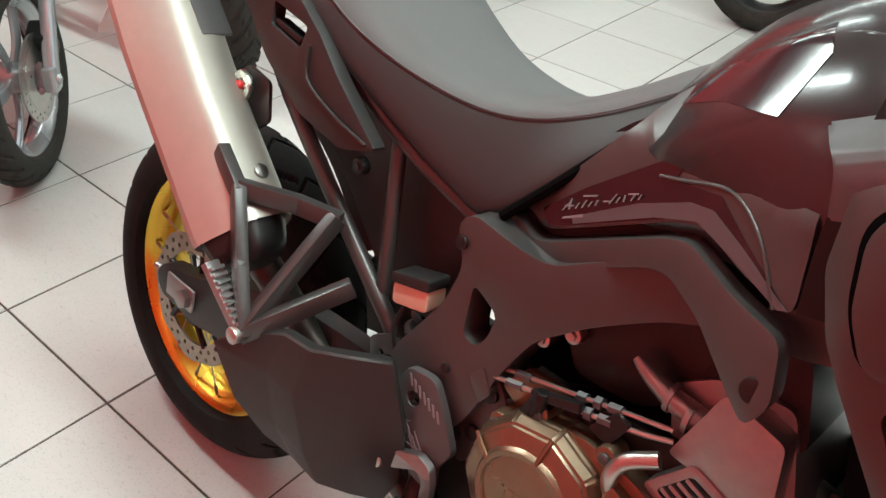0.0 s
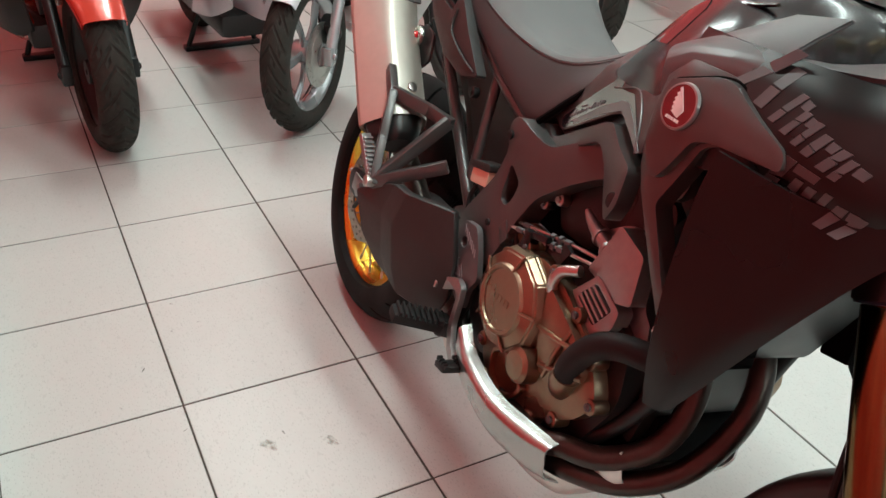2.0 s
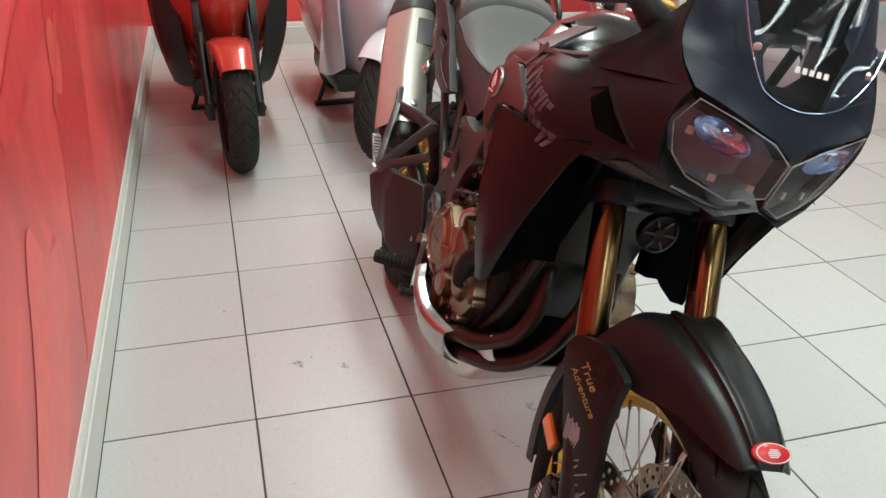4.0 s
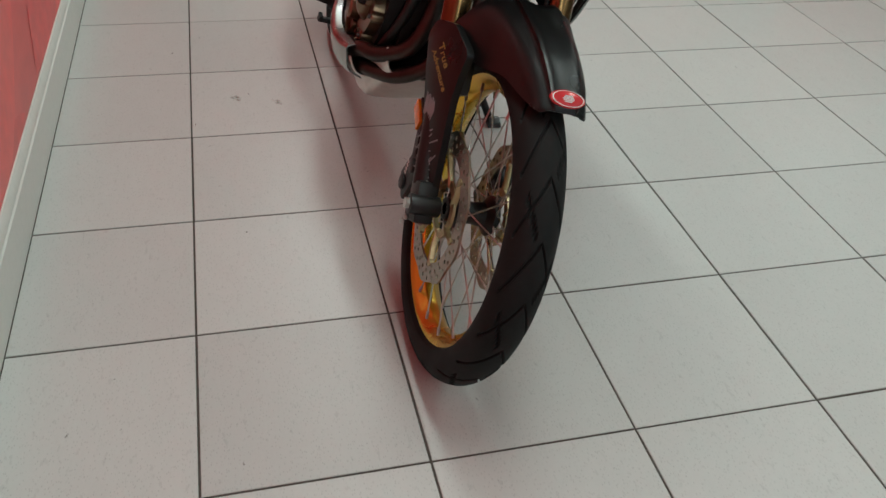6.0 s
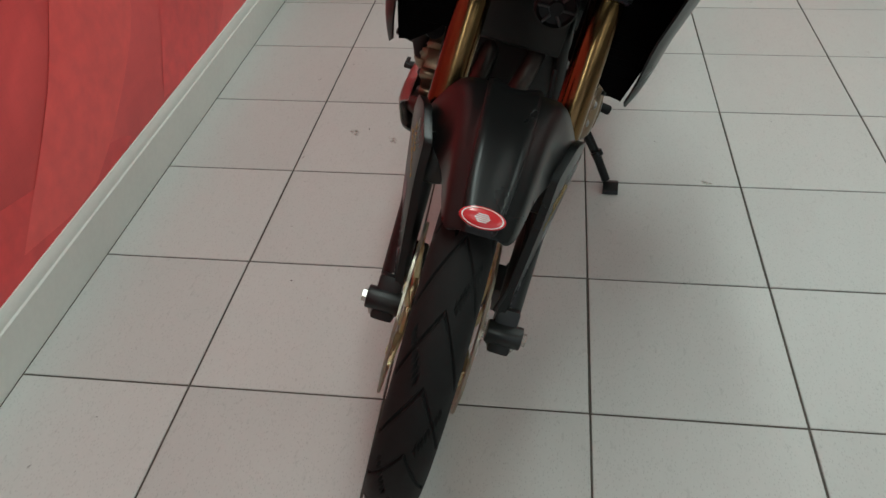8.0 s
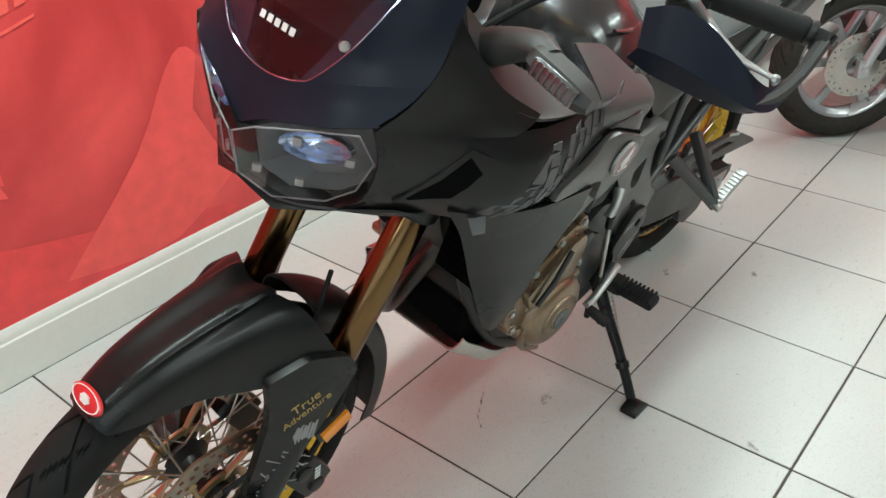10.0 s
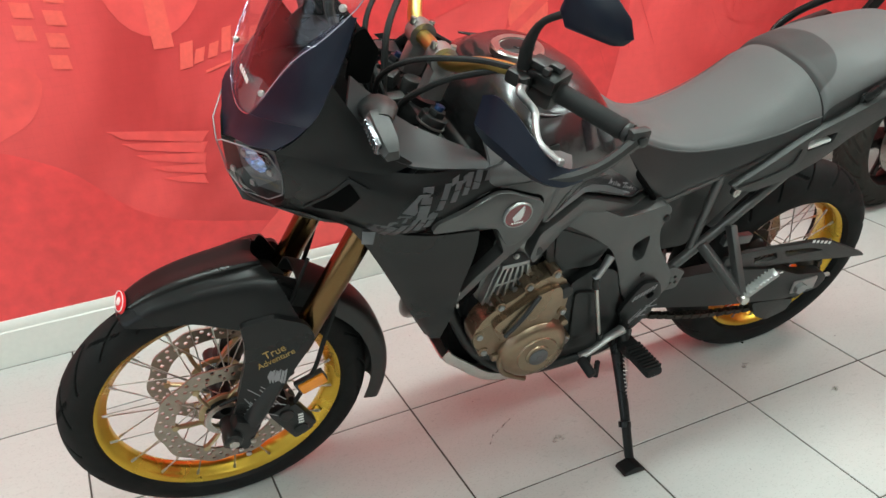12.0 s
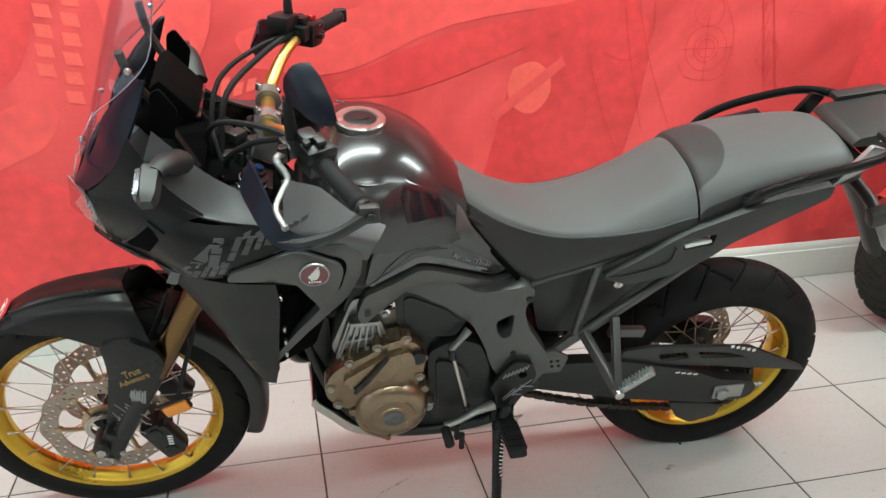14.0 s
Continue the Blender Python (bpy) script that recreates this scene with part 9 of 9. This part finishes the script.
    cast_wheel(sc, "rear_wheel", (-1.36, 0, R), R, w + 0.01, Rf, w * 0.34, spokes, rim, disc=False, label="cast rear wheel")
    bm = bmesh.new()
    tube(bm, [(-0.36, -0.32, 1.08), (-0.33, -0.2, 1.12), (-0.34, 0, 1.1), (-0.33, 0.2, 1.12), (-0.36, 0.32, 1.08)], 0.014, 10, 4)
    part("handlebar", bm, M_DARK, sc, "black handlebar")
    bm = bmesh.new()
    cyl(bm, (-0.95, 0.1, 0.22), (-1.0, 0.16, 0.02), 0.012, n=10)
    cyl(bm, (-0.95, -0.1, 0.22), (-1.0, -0.16, 0.02), 0.012, n=10)
    box(bm, (-1.0, 0, 0.012), (0.05, 0.36, 0.024), None, 0.006)
    part("centre_stand", bm, M_DARK, sc, "black centre stand")
    return sc


def parked_motorcycle(label, place, heading, steer, paint, R, w, Rf, spokes, rim, side, leg_mat):
    """A plain road motorcycle behind the row."""
    mc = tagged(new("motorcycle"), label, "motorcycle", "machines parked along the back")
    mc.matrix_world = pose(place[0], place[1], 0, 0, 0, heading)
    front_end(mc, R, w, Rf, spokes, rim, paint, steer, side, leg_mat, (35, 140))
    cast_wheel(mc, "rear_wheel", (-1.36, 0, R), R, w + 0.04, Rf, w * 0.4, spokes, rim, disc=False, label="cast rear wheel")
    bm = bmesh.new()
    secs = [(-0.28, [(0, 0.86), (0.08, 0.85), (0.12, 0.78), (0.1, 0.7)]), (-0.42, [(0, 0.97), (0.12, 0.95), (0.19, 0.84), (0.15, 0.72)]), (-0.62, [(0, 0.96), (0.12, 0.93), (0.17, 0.82), (0.13, 0.73)]), (-0.78, [(0, 0.86), (0.07, 0.84), (0.1, 0.79), (0.09, 0.74)])]
    loft(bm, mirrored(secs), 4, 3, cap=True)
    part("fuel_tank", bm, paint, mc, "glossy fuel tank")
    bm = bmesh.new()
    secs = [(-0.74, [(0, 0.82), (0.09, 0.81), (0.12, 0.75)]), (-0.95, [(0, 0.8), (0.12, 0.79), (0.15, 0.73)]), (-1.2, [(0, 0.85), (0.11, 0.84), (0.14, 0.78)]), (-1.45, [(0, 0.9), (0.07, 0.89), (0.09, 0.85)])]
    loft(bm, mirrored(secs), 3, 3, cap=True)
    part("seat", bm, M_VINYL_SIDE, mc, "black vinyl seat")
    bm = bmesh.new()
    plate(bm, rounded([(-0.35, 0.35), (-0.4, 0.7), (-0.6, 0.72), (-0.85, 0.6), (-0.9, 0.36), (-0.6, 0.26)], 0.05), 0.15, 0.3, 1, bevel=0.03)
    part("engine", bm, M_DARK, mc, "dark engine")
    for s in (1, -1):
        bm = bmesh.new()
        lathe(bm, [(0.0005, s * 0.185), (0.06, s * 0.182), (0.085, s * 0.165), (0.09, s * 0.13)], (-0.68, 0, 0.42), 30)
        part("engine_cover", bm, M_SCSILVER, mc, "silver engine cover")
        bm = bmesh.new()
        loft(bm, [[V(-0.2, s * 0.1, 0.78), V(-0.35, s * 0.2, 0.8), V(-0.5, s * 0.2, 0.76)], [V(-0.24, s * 0.1, 0.6), V(-0.38, s * 0.19, 0.58), V(-0.52, s * 0.18, 0.56)]], 3, 3, thick=0.012)
        part("side_cowl", bm, paint, mc, "glossy side cowl")
    bm = bmesh.new()
    for s in (1, -1):
        tube(bm, [(-0.3, s * 0.05, 0.86), (-0.6, s * 0.12, 0.66), (-0.9, s * 0.13, 0.45), (-1.36, s * 0.13, R)], 0.022, 10, 3)
        tube(bm, [(-0.8, s * 0.1, 0.7), (-1.15, s * 0.1, 0.76), (-1.45, s * 0.06, 0.84)], 0.014, 10, 3)
    part("frame_tubes", bm, M_DARK, mc, "black frame")
    bm = bmesh.new()
    tube(bm, [(-0.4, -0.12, 0.36), (-0.7, -0.15, 0.24), (-1.0, -0.17, 0.28)], 0.022, 12, 3)
    tube(bm, [(-1.0, -0.17, 0.28), (-1.2, -0.19, 0.4), (-1.45, -0.2, 0.52)], [0.04, 0.055, 0.05], 16, 3)
    part("exhaust", bm, M_STEEL, mc, "steel exhaust")
    bm = bmesh.new()
    lathe(bm, [(0.0005, 0.05), (0.06, 0.04), (0.085, 0.01), (0.085, -0.05), (0.05, -0.09), (0.0005, -0.1)], (-0.14, 0, 0.9), 30, axis="X")
    part("headlight", bm, M_REFLECTOR, mc, "round headlight")
    bm = bmesh.new()
    tube(bm, [(-0.36, -0.36, 1.02), (-0.28, -0.2, 1.05), (-0.27, 0, 1.0), (-0.28, 0.2, 1.05), (-0.36, 0.36, 1.02)], 0.013, 10, 4)
    part("handlebar", bm, M_DARK, mc, "black handlebar")
    bm = bmesh.new()
    tube(bm, [(-0.72, 0.12, 0.3), (-0.78, 0.22, 0.14), (-0.8, 0.28, 0.015)], 0.012, 10, 2)
    box(bm, (-0.8, 0.285, 0.009), (0.06, 0.04, 0.018), None, 0.004)
    part("side_stand", bm, M_DARK, mc, "black side stand")
    return mc


scooter("red scooter with a black apron parked against the red wall", (-3.16, 0.072), 2, 3, M_SCRED, 0.285, 0.13, 0.19, 5, M_DARK, 1, M_DARK, True)
scooter("white scooter with silver wheels, its wheel turned", (-3.10, 0.79), 4, -49, M_SCWHITE, 0.30, 0.105, 0.222, 6, M_SCSILVER, 1, M_SCSILVER, False)
parked_motorcycle("black road motorcycle with black wheels", (-3.25, 1.52), 0, -6, M_SCBLACK, 0.30, 0.12, 0.215, 5, M_DARK, 1, M_DARK)
parked_motorcycle("red road motorcycle with a black front tyre", (-3.62, 2.55), -12, -6, M_SCRED, 0.30, 0.12, 0.215, 5, M_DARK, 1, M_SCSILVER)
parked_motorcycle("silver road motorcycle with bright wheels", (-3.25, 3.25), -16, -36, M_SCSILVER, 0.30, 0.11, 0.222, 8, M_CHROME, 1, M_SCSILVER)
parked_motorcycle("black motorcycle with black cast wheels", (-2.1, 3.55), 180, 0, M_SCBLACK, 0.30, 0.12, 0.215, 5, M_DARK, 1, M_DARK)

# ---- tiled floor ----
PITCH, JOINT = 0.43, 0.0052
floor = slab("floor", (X0, Y0, -0.12), (X1, Y1, -0.0022), M_GROUT, label="floor of pale grey speckled tiles with dark joints", category="floor")


def tile_geometry(bm, cx, cy, sx, sy):
    hx, hy, c, d = sx / 2, sy / 2, 0.0012, 0.0012
    lo = [bm.verts.new((cx + a * hx, cy + b * hy, -0.008)) for a, b in ((-1, -1), (1, -1), (1, 1), (-1, 1))]
    mid = [bm.verts.new((cx + a * hx, cy + b * hy, -d)) for a, b in ((-1, -1), (1, -1), (1, 1), (-1, 1))]
    top = [bm.verts.new((cx + a * (hx - c), cy + b * (hy - c), 0)) for a, b in ((-1, -1), (1, -1), (1, 1), (-1, 1))]
    bm.faces.new(top)
    for i in range(4):
        j = (i + 1) % 4
        bm.faces.new((lo[i], lo[j], mid[j], mid[i]))
        bm.faces.new((mid[i], mid[j], top[j], top[i]))


def tile_mesh(sx, sy):
    bm = bmesh.new()
    tile_geometry(bm, 0, 0, sx, sy)
    me = bpy.data.meshes.new("tile")
    bm.to_mesh(me)
    bm.free()
    me.materials.append(M_TILE)
    return me


full = tile_mesh(PITCH - JOINT, PITCH - JOINT)
edge_w = -Y0 - 0.019
edge = tile_mesh(PITCH - JOINT, edge_w - JOINT / 2)
rest = bmesh.new()
rows_x = range(math.floor(X0 / PITCH), math.ceil(X1 / PITCH))
rt = random.Random(21)
for i in rows_x:
    for j in range(-1, math.ceil(Y1 / PITCH)):
        cx = (i + 0.5) * PITCH
        cy = (j + 0.5) * PITCH
        x_lo, x_hi = max(X0 + 0.018, i * PITCH + JOINT / 2), min(X1, (i + 1) * PITCH - JOINT / 2)
        y_hi = min(Y1, (j + 1) * PITCH - JOINT / 2)
        if x_hi - x_lo < 0.02 or y_hi - j * PITCH < 0.02:
            continue
        whole = x_hi - x_lo > PITCH - JOINT - 0.001
        near = -5.3 < cx < 1.95 and cy < 6.2 and whole
        if j == -1:
            if near:
                share("tile", edge, floor, Matrix.Translation((cx, -(edge_w + JOINT / 2) / 2, 0)))
            else:
                tile_geometry(rest, (x_lo + x_hi) / 2, -(edge_w + JOINT / 2) / 2, x_hi - x_lo, edge_w - JOINT / 2)
        elif near:
            share("tile", full, floor, Matrix.Translation((cx + rt.uniform(-0.0006, 0.0006), cy + rt.uniform(-0.0006, 0.0006), rt.uniform(-0.0004, 0.0))))
        else:
            tile_geometry(rest, (x_lo + x_hi) / 2, (j * PITCH + JOINT / 2 + y_hi) / 2, x_hi - x_lo, y_hi - j * PITCH - JOINT / 2)
tagged(part("tile_field", rest, M_TILE, floor), kind="stuff")

# scuffs and stains on the tiles
def stain_material(name, colour, strength):
    m = bpy.data.materials.new(name)
    m.use_nodes = True
    nt = m.node_tree
    p = nt.nodes["Principled BSDF"]
    p.inputs["Base Color"].default_value = (*colour, 1)
    p.inputs["Roughness"].default_value = 0.5
    tc, n, r = nt.nodes.new("ShaderNodeTexCoord"), nt.nodes.new("ShaderNodeTexNoise"), nt.nodes.new("ShaderNodeMapRange")
    n.inputs["Scale"].default_value, n.inputs["Detail"].default_value = 60.0, 5.0
    r.inputs["From Min"].default_value, r.inputs["From Max"].default_value, r.inputs["To Max"].default_value = 0.42, 0.66, strength
    nt.links.new(tc.outputs["Object"], n.inputs["Vector"])
    nt.links.new(n.outputs["Fac"], r.inputs["Value"])
    nt.links.new(r.outputs[0], p.inputs["Alpha"])
    return m


M_STAIN, M_SCUFF = stain_material("brown_stain", (0.28, 0.24, 0.16), 0.55), stain_material("dark_scuff", (0.08, 0.06, 0.05), 0.9)


def stain(x, y, a, b, turn, mat, k=14):
    bm = bmesh.new()
    vs = []
    for i in range(k):
        t = 2 * math.pi * i / k
        r = 1 + rt.uniform(-0.3, 0.3)
        u, v = a * r * math.cos(t), b * r * math.sin(t)
        vs.append(bm.verts.new((x + u * math.cos(turn) - v * math.sin(turn), y + u * math.sin(turn) + v * math.cos(turn), 0.0006)))
    bm.faces.new(vs)
    part("floor_stain", bm, mat, floor)


for sx_, sy_ in ((-1.52, 0.14), (-1.48, 0.27)):
    stain(sx_, sy_, 0.022, 0.012, 0.6, M_STAIN)
stain(-1.06, 0.62, 0.055, 0.003, 0.5, M_SCUFF)
stain(-1.0, 0.66, 0.03, 0.002, 0.9, M_SCUFF)
stain(-1.16, 0.74, 0.02, 0.012, 0.2, M_STAIN)
stain(-1.84, 0.72, 0.018, 0.01, 0.4, M_STAIN)
stain(-1.97, 0.93, 0.02, 0.012, 0.1, M_STAIN)
stain(-1.3, 1.2, 0.02, 0.008, 1.0, M_STAIN)
for i in range(46):
    sx_, sy_ = rt.uniform(-3.0, 0.6), rt.choice((rt.uniform(-0.3, 0.2), rt.uniform(0.0, 2.4)))
    stain(sx_, sy_, rt.uniform(0.002, 0.009), rt.uniform(0.001, 0.0025), rt.uniform(0, 3), M_SCUFF, 7)
